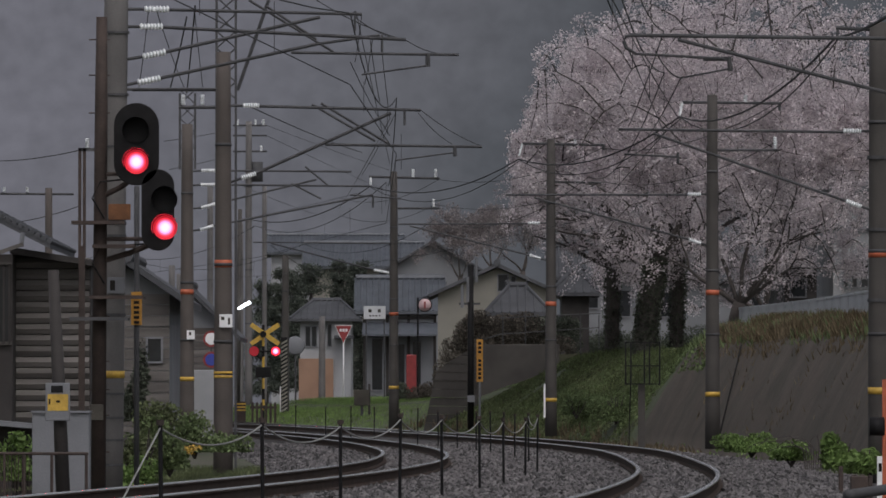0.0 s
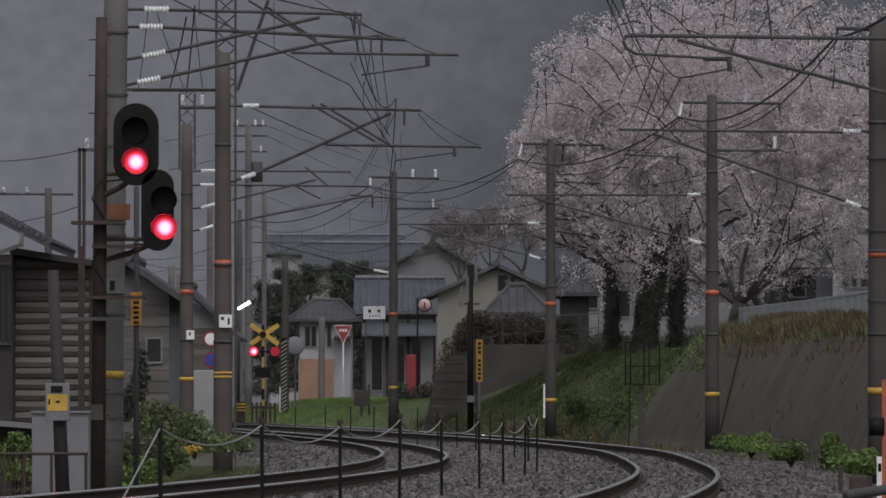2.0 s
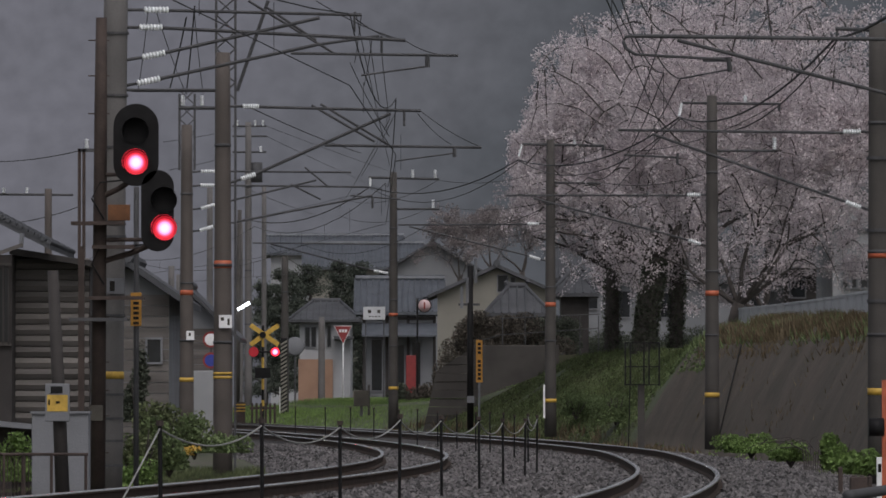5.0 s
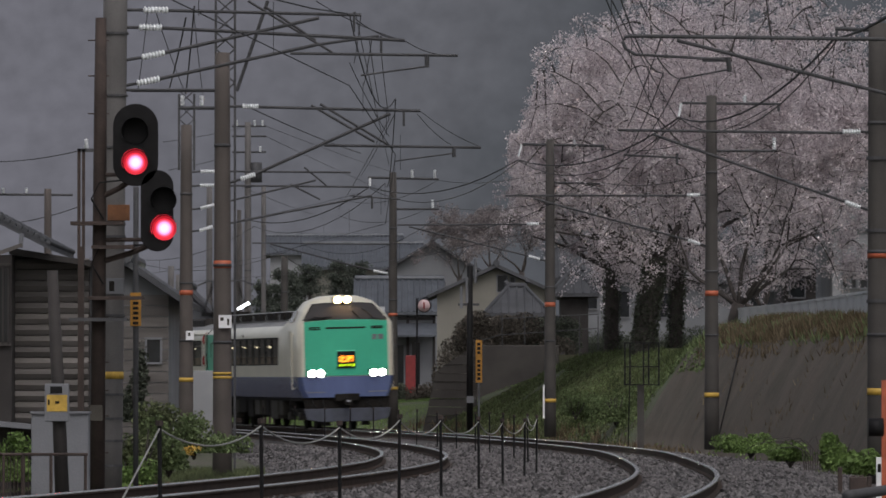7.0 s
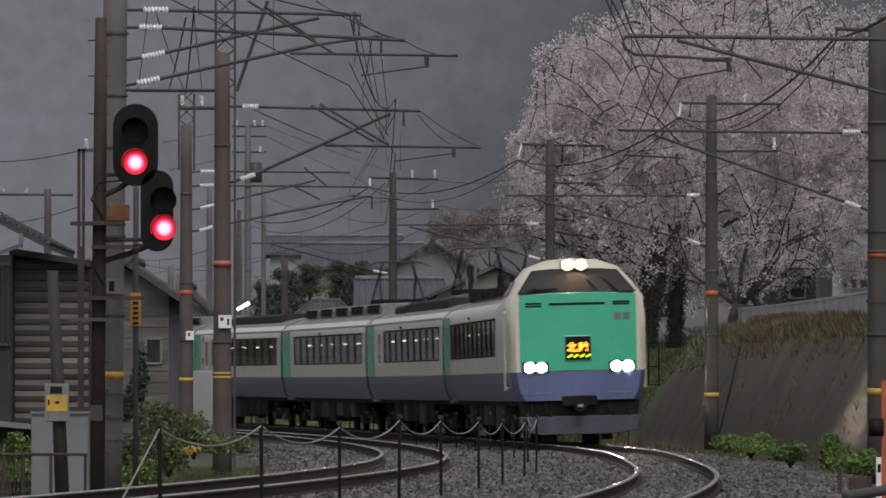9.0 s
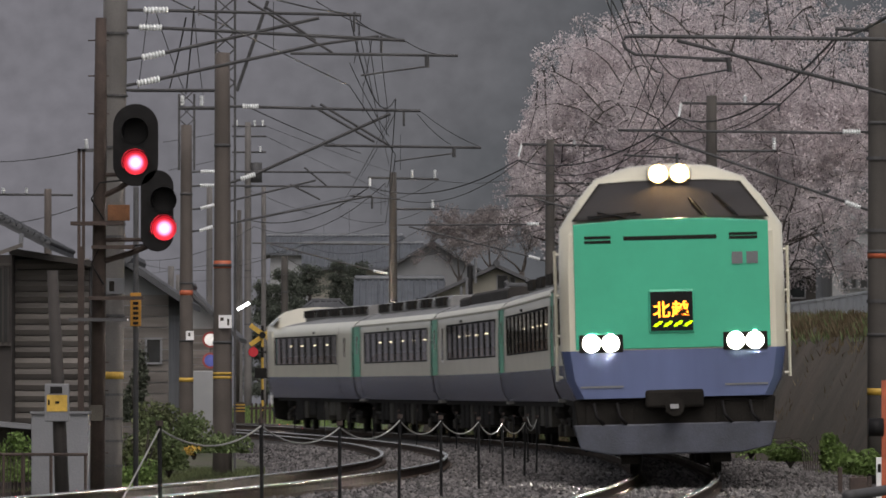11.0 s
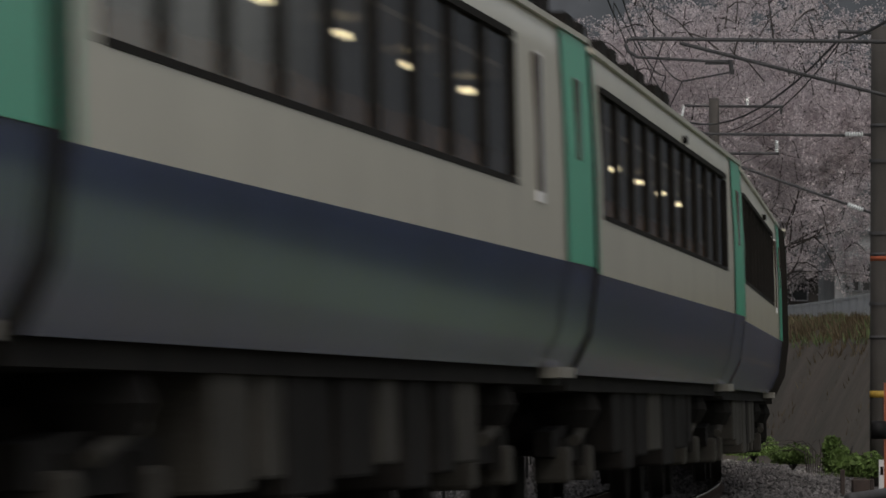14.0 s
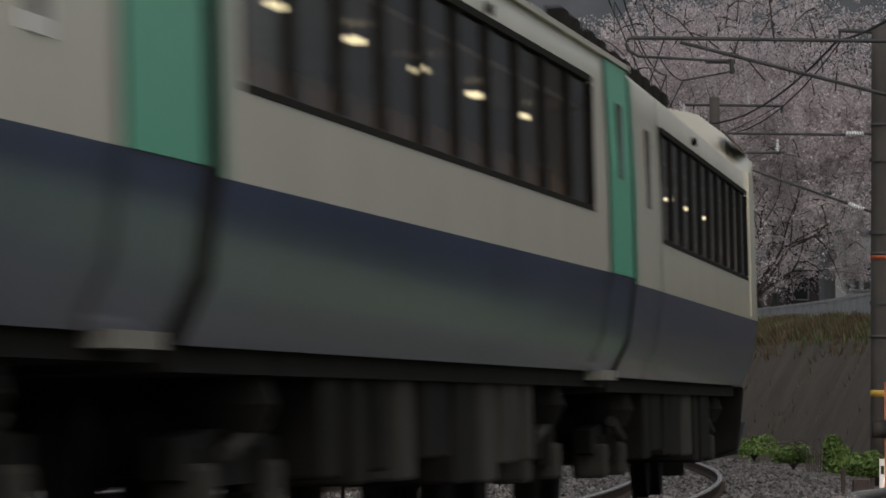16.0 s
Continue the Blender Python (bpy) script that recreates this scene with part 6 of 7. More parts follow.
# ---------------------------------------------------------------- banks
def banks():
    W = [(3.2, -0.5), (5.0, -0.5), (5.15, 0.0), (5.75, 1.2), (6.35, 2.3), (6.7, 2.65), (7.6, 2.9), (10, 2.9), (70, 2.9)]
    S = [(3.2, -0.5), (4.4, -0.5), (4.8, -0.1), (6.0, 0.6), (7.4, 1.55), (8.3, 2.1), (9.5, 2.35), (11, 2.4), (70, 2.4)]
    E2 = [(3.2, -0.5), (3.8, -0.25), (4.6, 0.1), (5.8, 0.5), (7.5, 0.9), (9.0, 1.1), (12, 1.2), (16, 1.2), (18, 1.2)]

    def profile(d):
        """The bank's cross section: wall, then slope, then a low grassy rise."""
        w = min(1.0, max(0.0, (d - 179) / 16))
        v, low = min(1.0, max(0.0, (d - 212) / 12)), 1 - 0.5 * min(1.0, max(0.0, (d - 222) / 24))
        return [((a[0] * (1 - w) + b[0] * w) * (1 - v) + c[0] * v, (a[1] * (1 - w) + b[1] * w) * (1 - v) + (c[1] * low if c[1] > 0 else c[1]) * v) for a, b, c in zip(W, S, E2)]

    def bank_piece(d0, d1, seed):
        r, s, n = np.random.default_rng(seed), Shape(), len(W)
        ds = np.linspace(d0, d1, int((d1 - d0) / 1.2) + 1)
        v = []
        for i, d in enumerate(ds):
            for o, z in profile(d):
                p = line(d, o)
                k = 0.0 if i in (0, len(ds) - 1) else 1.0
                v.append((p.x + k * r.normal(0, 0.022), p.y, p.z + z + k * r.normal(0, 0.025)))
        return s.add(v, [(i * n + k, i * n + k + 1, i * n + n + k + 1, i * n + n + k) for i in range(len(ds) - 1) for k in range(n - 1)])

    alone("bank", bank_piece(94, 181, 1), BANKWALL, "steep dark mossy earth and concrete bank", kind="structure", smooth=True)
    alone("grass_slope", bank_piece(181, 258, 2), TURF, "green overgrown earth slope", kind="structure", smooth=True)
    alone("grass_verge", sweep([(3.55, -0.52), (4.4, -0.42), (9, -0.36), (34, -0.3)], 51, 93, 1.5), VERGE, "green grass verge beside the track", kind="structure", smooth=True)
    alone("upper_ground", Shape().box(1.134, 90, 223, 420, -0.2, 2.5), EARTH, "raised earth terrace behind the railway", kind="structure")
    # grass on them
    def on(d0, d1, o0, o1, n, seed, patch=0.0):
        r = np.random.default_rng(seed)
        out = []
        for d, o in zip(r.uniform(d0, d1, n), r.uniform(o0, o1, n)):
            if patch and noise.noise((d * 0.35, o * 0.9, seed)) < patch - 0.3:
                continue
            offs, zs = zip(*profile(d))
            p = line(d, o)
            out.append((p.x, p.y, p.z + np.interp(o, offs, zs) + 0.02))
        return out

    scatter("grass", on(183, 216, 4.3, 9.5, 16000, 1, 0.2), (0.06, 0.2), GRASS, "green grass and weeds on the slope", blade=True, seed=1)
    scatter("weeds", on(182, 216, 4.2, 10.5, 95000, 2), (0.05, 0.13), LEAF, "low leafy weeds on the slope", seed=2)
    scatter("weeds", on(182, 216, 4.4, 10.0, 42000, 21, 0.22), (0.05, 0.14), WEED, "pale green trailing weeds on the slope", seed=21)
    scatter("dry_grass", on(98, 178, 6.4, 8.4, 46000, 3, 0.08), (0.08, 0.3), DRY, "dry brown grass along the bank top", blade=True, seed=3)
    scatter("grass", on(98, 182, 6.3, 8.0, 9000, 31, 0.3), (0.1, 0.3), WEED, "thin green grass among the dry stems", blade=True, seed=31)
    scatter("dry_grass", on(164, 222, 3.7, 5.0, 5500, 8, 0.3), (0.1, 0.34), DRY, "dry pale grass at the foot of the slope", blade=True, seed=8)
    scatter("weeds", on(172, 192, 6.0, 9.0, 9000, 9, 0.2), (0.06, 0.16), WEED, "fresh green growth on the bank top", seed=9)
    scatter("grass", on(214, 258, 3.6, 17.0, 60000, 4), (0.05, 0.17), LEAF_BRIGHT, "short bright green grass beside the crossing", blade=True, seed=4)
    scatter("weeds", on(112, 190, 3.9, 5.1, 9000, 5, 0.3), (0.05, 0.15), LEAF_BRIGHT, "fresh green weeds at the foot of the bank", seed=5)
    scatter("grass", on(92, 130, 3.6, 5.2, 6000, 6, 0.3), (0.08, 0.2), GRASS, "grass at the edge of the ballast", blade=True, seed=6)
    r7 = np.random.default_rng(7)
    scatter("grass", [tuple(line(d, o) + Vector((0, 0, -0.28))) for d, o in zip(r7.uniform(86, 112, 5000), r7.uniform(OTHER - 4.4, OTHER - 2.4, 5000))], (0.04, 0.16), LEAF, "grass beside the other track", blade=True, seed=7)
    scatter("dry_grass", on(98, 178, 6.15, 6.6, 4500, 33, 0.3), (0.06, 0.22), DRY, "brown grass hanging over the wall top", blade=True, seed=33)
    scatter("dead_stems", on(100, 172, 5.2, 6.5, 1800, 12, 0.35), (0.05, 0.2), DRY, "dead stems on the bank wall", blade=True, seed=12)
    # block wall wedge and retaining wall
    st = thing("block_wall", "dark stained block retaining wall beside the railway", "wall", (0.289, 217, 0.0))
    o = st.location
    def slant(z):
        return -0.58 + 0.217 * (z - 0.2) if z < 1.95 else -0.2 + (z - 1.95) * 1.55

    for i in range(10):
        z0, z1 = i * 0.27, i * 0.27 + 0.255
        part("course", Shape().prism([(slant(z0) - o.x, z0), (1.121 - o.x, z0 - 0.02), (1.121 - o.x, z1 - 0.02), (slant(z1) - o.x, z1)], 0.03 * (i % 2), 1.5), CONCRETE_DARK, st)
    rw = alone("retaining_wall", Shape().box(1.036, 3.811, 222, 222.5, 0.3, 2.812), CONCRETE_DARK, "dark concrete retaining wall", "wall", bevel=0.03)
    hr = thing("hand_rail", "pale metal hand rail on the retaining wall", "railing", (3.285, 224, 2.5))
    o = hr.location
    for x0, y0, x1, y1 in ((885, 563, 1062, 555), (885, 592, 1060, 580), (850, 603, 885, 592)):
        k = 224 * PX
        part("rail", Shape().tube([((x0 - 784) * k - o.x, 0, 0.87 + (715 - y0) * k - 2.5), ((x1 - 784) * k - o.x, 0, 0.87 + (715 - y1) * k - 2.5)], 0.02, 6), STEEL, hr)
    for x in (890, 930, 966, 1027, 1060):
        k = 224 * PX
        part("post", Shape().tube([((x - 784) * k - o.x, 0, 0.0), ((x - 784) * k - o.x, 0, 0.87 + (715 - 558) * k - 2.5)], 0.02, 6), STEEL, hr)
    part("stair_rail", Shape().tube([(2.259 - o.x, -0.5, 1.299 - 2.5), (4.032 - o.x, -0.5, 2.606 - 2.5)], 0.022, 6), STEEL, hr)


    p0, p1 = line(170, 6.27) + Vector((0, 0, 2.3)), line(165.6, 5.15) + Vector((0, 0, 0.1))
    alone("drain_pipe", Shape().tube([p0, p1], 0.02, 8), BLACK, "thin black pipe running down the bank", "pipe", smooth=True)


banks()


def garden_pine(x, d, h, w, seed):
    """A clipped evergreen with its needles in flat layers."""
    rng, rnd = np.random.default_rng(seed), random.Random(seed)
    t = thing("pine_tree", "dark evergreen garden tree with layered needles", "tree", (x, d, 0.3), group="garden trees behind the crossing")
    bent = [(rnd.uniform(-0.25, 0.25) * i / 5, 0, h * i / 5) for i in range(6)]
    part("trunk", Shape().tube([(0, 0, -0.6)] + bent[1:], [0.2, 0.17, 0.14, 0.11, 0.08, 0.05], 8), BARK, t, "dark trunk", True)
    pads, limbs = [], Shape()
    for i in range(30):
        f = 0.18 + 0.82 * i / 29
        r = w * (1.1 - 0.75 * f) * rnd.uniform(0.35, 0.75)
        a, reach = rnd.uniform(0, 6.28), w * (1.1 - 0.85 * f) * rnd.uniform(0.2, 0.95)
        c = Vector((math.cos(a) * reach, math.sin(a) * reach, h * f + rnd.uniform(-0.25, 0.25)))
        limbs.tube([(0, 0, h * f - 0.4), c], [0.06, 0.03], 5)
        q = rng.normal(0, 0.5, (620, 3))
        pads.append(q * np.array((r, r, 0.3)) + np.array(c))
    part("limbs", limbs, BARK, t, "dark limbs")["kind"] = "stuff"
    scatter("needles", np.vstack(pads), (0.07, 0.18), PINE, "dark green needles", parent=t, seed=seed)["kind"] = "stuff"


def plants():
    K = PX
    def sh(px, py, d, rx, rz, n, m, label, seed, size=(0.04, 0.09)):
        x, z = (px - 784) * d * K, 0.87 + (715 - py) * d * K
        if d > 224:
            z = 2.45 if x > 1.15 else float(np.interp(d, (215, 300, 500), (-0.2, 0.1, 0.3)))
        shrub((x, d, z), (rx, rx * 0.8, rz), int(n * 1.5), m, label, size, seed)
    green = "leafy green shrub beside the railway"
    sh(255, 835, 92, 0.35, 0.55, 1800, LEAF, green, 1)
    sh(300, 830, 96, 0.45, 0.5, 2200, WEED, green, 2)
    sh(345, 800, 102, 0.45, 0.4, 2000, WEED, green, 3)
    sh(285, 800, 104, 0.55, 0.6, 2200, LEAF, green, 4)
    sh(240, 860, 88, 0.3, 0.3, 900, LEAF_BRIGHT, green, 5)
    sh(240, 745, 112, 0.22, 0.75, 1900, LEAF_DARK, "narrow dark evergreen shrub", 6)
    sh(30, 850, 84, 0.35, 0.35, 1500, LEAF_BRIGHT, "fresh green shrub by the fence", 7)
    sh(1330, 800, 128, 0.6, 0.3, 2600, LEAF_BRIGHT, "fresh green weeds at the bank foot", 8)
    sh(1400, 815, 112, 0.45, 0.2, 1500, LEAF_BRIGHT, "fresh green weeds at the bank foot", 9)
    sh(1488, 828, 100, 0.28, 0.36, 1500, LEAF_BRIGHT, "broad-leaved green plant by the track", 10, (0.07, 0.15))
    sh(1540, 835, 98, 0.28, 0.3, 1100, LEAF_BRIGHT, "broad-leaved green plant by the track", 11, (0.07, 0.15))
    sh(1090, 745, 186, 0.55, 0.7, 3000, WEED, "green shrub on the slope", 12)
    sh(1020, 735, 194, 0.8, 0.55, 2800, WEED, "green shrub on the slope", 13)
    for i, (px, d, rx, rz, m) in enumerate(((905, 250, 1.2, 1.5, HEDGE), (960, 252, 1.1, 1.3, LEAF_DARK), (862, 246, 0.9, 1.6, HEDGE), (815, 238, 0.9, 1.9, HEDGE), (770, 240, 0.9, 1.6, HEDGE), (735, 246, 0.7, 1.3, LEAF_DARK), (835, 232, 0.7, 1.5, HEDGE))):
        sh(px, 690, d, rx * 1.25, rz * 0.85, 14000, m, "dark brown overgrown hedge on the bank", 140 + i, (0.05, 0.12))
    sh(665, 705, 320, 0.7, 0.9, 1500, LEAF_DARK, "dark shrub by a house", 18)
    sh(1110, 580, 262, 2.6, 0.85, 12000, LEAF_DARK, "low dark hedge under the trees", 22)
    sh(1010, 585, 264, 2.0, 0.8, 9000, LEAF_DARK, "low dark hedge under the trees", 23)
    sh(1200, 580, 258, 2.2, 1.0, 10000, LEAF_DARK, "low dark hedge under the trees", 24)
    sh(1262, 580, 255, 1.8, 1.0, 8000, LEAF_DARK, "low dark hedge under the trees", 25)
    for px, d, h, w, seed in ((505, 385, 8.0, 2.3, 41), (548, 398, 8.6, 2.2, 42), (470, 405, 7.6, 2.2, 43), (600, 428, 9.3, 2.3, 44), (640, 432, 9.6, 2.0, 45)):
        garden_pine((px - 784) * d * K, d, h, w, seed)
    rng = np.random.default_rng(77)
    scatter("flowers", blob_points(rng, 160, (-3.683, 100, 0.112), (0.22, 0.2, 0.10)), (0.03, 0.06), YELLOW, "small yellow flowers among the shrubs", seed=78)
    # cherry trees
    lab = "old cherry tree in full pale pink blossom"
    cherry((6.082, 205, 2.35), (0.42, 0, 2.95), [(-0.8, 0.1, 0.75), (-0.3, -0.3, 1), (0.45, 0.2, 0.9), (-1.0, -0.2, 0.45), (0.1, 0.4, 1.0), (-0.6, 0.3, 0.9), (-0.9, -0.5, 0.6)], 0.31, 2.1, 165000, 3, lab, ivy=5000, fill=520)
    cherry((8.029, 186, 2.75), (0.1, 0, 0.9), [(-0.55, 0.2, 1.0), (0.6, -0.1, 1.0), (0.1, 0.3, 1), (0.9, 0.2, 0.6), (-0.9, 0, 0.6), (0.5, -0.3, 0.7)], 0.17, 2.1, 125000, 8, lab, fill=420)
    cherry((5.282, 212, 2.35), (0.05, 0, 2.85), [(-0.8, 0.1, 0.6), (-0.2, 0.2, 1), (0.4, -0.2, 0.9), (-0.9, -0.3, 0.4), (0.7, 0, 0.5)], 0.22, 1.75, 100000, 12, lab, ivy=1500, fill=300)
    cherry((7.176, 209, 2.35), (0.1, 0, 3.2), [(-0.35, 0.2, 1), (0.4, 0.1, 1), (0.0, -0.3, 1), (0.8, 0, 0.5), (-0.7, 0, 0.6), (0.8, -0.5, 0.6)], 0.2, 2.2, 120000, 17, lab, ivy=2200, fill=420)
    cherry((14.107, 230, 2.8), (0.1, 0, 2.6), [(-0.5, 0.1, 1), (0.3, 0.2, 1), (-0.9, -0.1, 0.5), (0.0, 0.1, 1), (-1.0, 0.1, 0.2)], 0.24, 2.3, 75000, 23, lab, fill=150)
    cherry((11.739, 248, 2.45), (0.0, 0, 1.9), [(-0.5, 0.1, 1), (0.4, 0.2, 0.9), (0.0, -0.1, 1), (0.9, 0, 0.3), (-0.9, 0, 0.3)], 0.2, 2.3, 80000, 29, lab, fill=200)
    # distance haze is put into the petal colour of these trees
    far = "far cherry tree with haze put into its blossom colour"
    for px, d, h, seed in ((815, 400, 8.0, 31), (870, 390, 8.5, 32), (925, 380, 8.0, 33)):
        cherry(((px - 784) * d * K, d, 0.3), (0, 0, h), [(-0.6, 0.1, 0.9), (0.5, 0.2, 0.9), (0, 0, 1)], 0.16, 1.35, 9000, seed, far, size=(0.06, 0.14), depth=4, shape=False, petals=BLOSSOM_HAZED)


plants()


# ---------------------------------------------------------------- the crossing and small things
blink_discs = []


def crossing():
    d = 246
    c = thing("crossing_signal", "railway crossing signal with yellow cross and two red lamps", "crossing signal", (-6.519, d, 0.25))
    o = c.location
    zt = 3.74 - o.z
    n = 9
    for i in range(n):
        part("mast_ring", Shape().tube([(0, 0, zt * i / n), (0, 0, zt * (i + 1) / n)], 0.05, 10), YELLOW if i % 2 else BLACK, c)
    k = d * PX
    for a in (35, -35):
        s = Shape().box(-0.62, 0.62, -0.08 - (0.03 if a > 0 else 0), -0.06 - (0.03 if a > 0 else 0), -0.085, 0.085)
        b = part("blade", s, YELLOW, c, "yellow cross blade", bevel=0.004)
        b.matrix_basis = pose(-6.457 - o.x, 0, 3.392 - o.z, 0, a, 0)
    part("boss", Shape().tube([(0, -0.14, 3.392 - o.z), (0, -0.05, 3.392 - o.z)], 0.12, 14), BLACK, c)
    part("lamp_bar", Shape().tube([(-6.847 - o.x, -0.05, 2.776 - o.z), (-6.068 - o.x, -0.05, 2.776 - o.z)], 0.03, 8), BLACK, c)
    for x in (-6.847, -6.068):
        h = part("lamp_head", Shape().tube([(x - o.x, -0.12, 2.776 - o.z), (x - o.x, 0.1, 2.776 - o.z)], 0.19, 18), BLACK, c, "black round lamp housing", True)
        part("lens", Shape().tube([(x - o.x, -0.14, 2.776 - o.z), (x - o.x, -0.12, 2.776 - o.z)], 0.17, 18), RED_LAMP, h, "red crossing lamp")
        # added disc that no such lamp has; covers the always lit lens
        shutter = part("shutter", Shape().tube([(0, -0.006, 0), (0, 0.006, 0)], 0.178, 18), RED_DIM, h, "added dark red disc that hides the lit lens")
        blink_discs.append((shutter, Vector((x - o.x, 0, 2.776 - o.z))))
    part("bell_box", Shape().box(-0.28, 0.28, -0.1, 0.1, 1.833 - o.z, 2.203 - o.z), BLACK, c, bevel=0.02)
    g = thing("barrier_machine", "black and yellow striped barrier machine", "barrier", (-7.18, 240, 0.2))
    part("case", Shape().box(-0.2, 0.2, -0.2, 0.2, 0, 0.75), RUST, g, bevel=0.02)
    for i in range(3):
        part("stripe", Shape().box(-0.21, 0.21, -0.21, -0.2, 0.42 + i * 0.11, 0.47 + i * 0.11), YELLOW, g)
    f = thing("crossing_fence", "rusty low fence at the crossing", "fence", (-6.38, 240, 0.2))
    for i in range(6):
        part("post", Shape().box(-0.4 + i * 0.16, -0.32 + i * 0.16, -0.04, 0.04, 0, 0.72), RUST, f)
    part("rail", Shape().box(-0.45, 0.5, -0.05, 0.05, 0.5, 0.58), RUST, f)
    f = thing("low_fence", "low brown wooden rail fence behind the grass", "fence", (-5.525, 300, 0.6))
    for i in range(4):
        part("post", Shape().box(-0.85 + i * 0.5, -0.77 + i * 0.5, -0.04, 0.04, -0.4, 0.3), RUST, f)
    part("rail", Shape().box(-0.85, 0.9, -0.05, 0.05, 0.2, 0.32), RUST, f)
    l = thing("street_lamp", "glowing white tube street lamp on a leaning pole", "street lamp", (-7.735, 255, 0.2))
    o = l.location
    part("pole", Shape().tube([(0, 0, 0), (0.1, 0, 7.989)], [0.11, 0.08], 10), CONCRETE_DARK, l, "grey pole", True)
    part("tube", Shape().tube([(-7.692 - o.x, -0.25, 4.44 - o.z), (-7.246 - o.x, -0.25, 4.695 - o.z)], 0.055, 10), TUBE, l, "glowing tube")
    part("lamp_arm", Shape().tube([(0.02, 0, 4.482 - o.z), (-7.522 - o.x, -0.22, 4.631 - o.z)], 0.02, 6), STEEL, l)
    # road signs
    s = thing("stop_sign", "red triangular stop sign on a white post", "road sign", (-4.84, 330, 0.4))
    part("post", Shape().tube([(0, 0, 0), (0, 0, 4.72 - 0.4)], 0.035, 8), WHITE, s, "white post", True)
    z = 4.252 - 0.4
    part("plate", Shape().prism([(-0.40, z + 0.42), (0.40, z + 0.42), (0, z - 0.42)], -0.07, -0.05), RED, s, "red triangular plate", bevel=0.02)
    part("rim", Shape().prism([(-0.44, z + 0.445), (0.44, z + 0.445), (0, z - 0.48)], -0.05, -0.04), WHITE, s, "white rim")
    for i in range(3):
        part("writing_bar", Shape().box(-0.19 + i * 0.14, -0.09 + i * 0.14, -0.076, -0.07, z + 0.13, z + 0.27), WHITE, s)
    for x, y, d2, m, r, what in ((374, 600, 225, RED, 0.27, "round road sign with red ring"), (374, 637, 225, BLUE_SIGN, 0.27, "round blue and red no-parking sign")):
        k = d2 * PX
        s = thing("road_sign", what, "road sign", ((x - 784) * k, d2, 0.0))
        zc = 0.87 + (715 - y) * k
        part("post", Shape().tube([(0, 0, 0), (0, 0, zc + 0.3)], 0.03, 8), STEEL, s)
        part("disc", Shape().tube([(0, -0.06, zc), (0, -0.04, zc)], r, 24), RED, s, "red ring")
        part("face", Shape().tube([(0, -0.066, zc), (0, -0.06, zc)], r * 0.74, 24), WHITE if m is RED else BLUE_SIGN, s, "sign face")
    s = thing("round_mirror", "grey round traffic mirror back on a post", "traffic mirror", (-6.525, 300, 0.4))
    zc = 3.445 - 0.4
    part("post", Shape().tube([(0, 0, 0), (0, 0, zc)], 0.04, 8), STEEL, s)
    part("dish", Shape().tube([(0, -0.1, zc), (0, -0.06, zc), (0, 0.0, zc)], [0.36, 0.42, 0.2], 24), SHEET, s, "grey dish", True)
    s = thing("name_sign", "white rectangular sign with dark writing on two posts", "sign", (-3.126, 310, 0.4))
    for x in (-3.513, -2.687):
        part("post", Shape().tube([(x - s.location.x, 0, 0), (x - s.location.x, 0, 5.262 - 0.4)], 0.03, 8), STEEL, s)
    part("board", Shape().box(-0.5, 0.5, -0.06, -0.03, 4.745 - 0.4, 5.339 - 0.4), PARAPET, s, "white board", bevel=0.01)
    for x0, x1, z0, z1 in ((-0.28, -0.14, 0.3, 0.45), (-0.3, -0.12, 0.37, 0.39), (0.14, 0.28, 0.3, 0.45), (-0.24, -0.16, 0.12, 0.18), (-0.1, -0.02, 0.12, 0.18), (0.04, 0.12, 0.12, 0.18), (0.2, 0.26, 0.12, 0.18)):
        part("writing_bar", Shape().box(x0, x1, -0.066, -0.06, 4.745 - 0.4 + z0, 4.745 - 0.4 + z1), UNDER_GREY, s)
    s = thing("light_post", "round white and red lamp sign on a black post", "signal", (-0.64, 240, 0.5))
    zc = 4.37 - 0.5
    part("post", Shape().tube([(-0.25, 0, 0), (-0.25, 0, zc + 0.25), (0.15, 0, zc + 0.3)], 0.035, 8), BLACK, s)
    part("lamp", Shape().tube([(0, -0.1, zc), (0, 0.05, zc)], 0.22, 20), mat("pale_pink_lens", (0.50, 0.36, 0.36), 0.4), s, "pale pink lens", True)
    part("lamp_hood", Shape().tube([(0, -0.05, zc), (0, 0.08, zc)], 0.25, 20), BLACK, s)
    part("mark", Shape().box(-0.03, 0.03, -0.11, -0.10, zc - 0.12, zc + 0.12), RED, s)
    s = thing("notice_post", "tall yellow board with dark writing on a pale post", "sign", (1.148, 212, 0.2))
    part("post", Shape().tube([(0, 0, 0), (0, 0, 2.813 - 0.2)], 0.035, 8), SHEET, s)
    part("board", Shape().box(-0.1, 0.1, -0.06, -0.035, 1.559 - 0.2, 2.884 - 0.2), AMBER, s, "amber board", bevel=0.006)
    for i in range(9):
        if i != 3:
            z = 2.76 - 0.2 - i * 0.135
            part("writing_bar", Shape().box(-0.05, 0.05, -0.066, -0.06, z - 0.045, z + 0.045), BLACK, s)
    p = thing("equipment_pole", "black pole with cables and white lamps", "pole", (0.837, 205, 0.1))
    o = p.location
    part("shaft", Shape().tube([(0, 0, 0), (0, 0, 4.97)], [0.10, 0.085], 12), BLACK, p, "black shaft", True)
    for x, y0, y1 in ((818, 545, 505), (828, 535, 490), (843, 500, 458)):
        k = 205 * PX
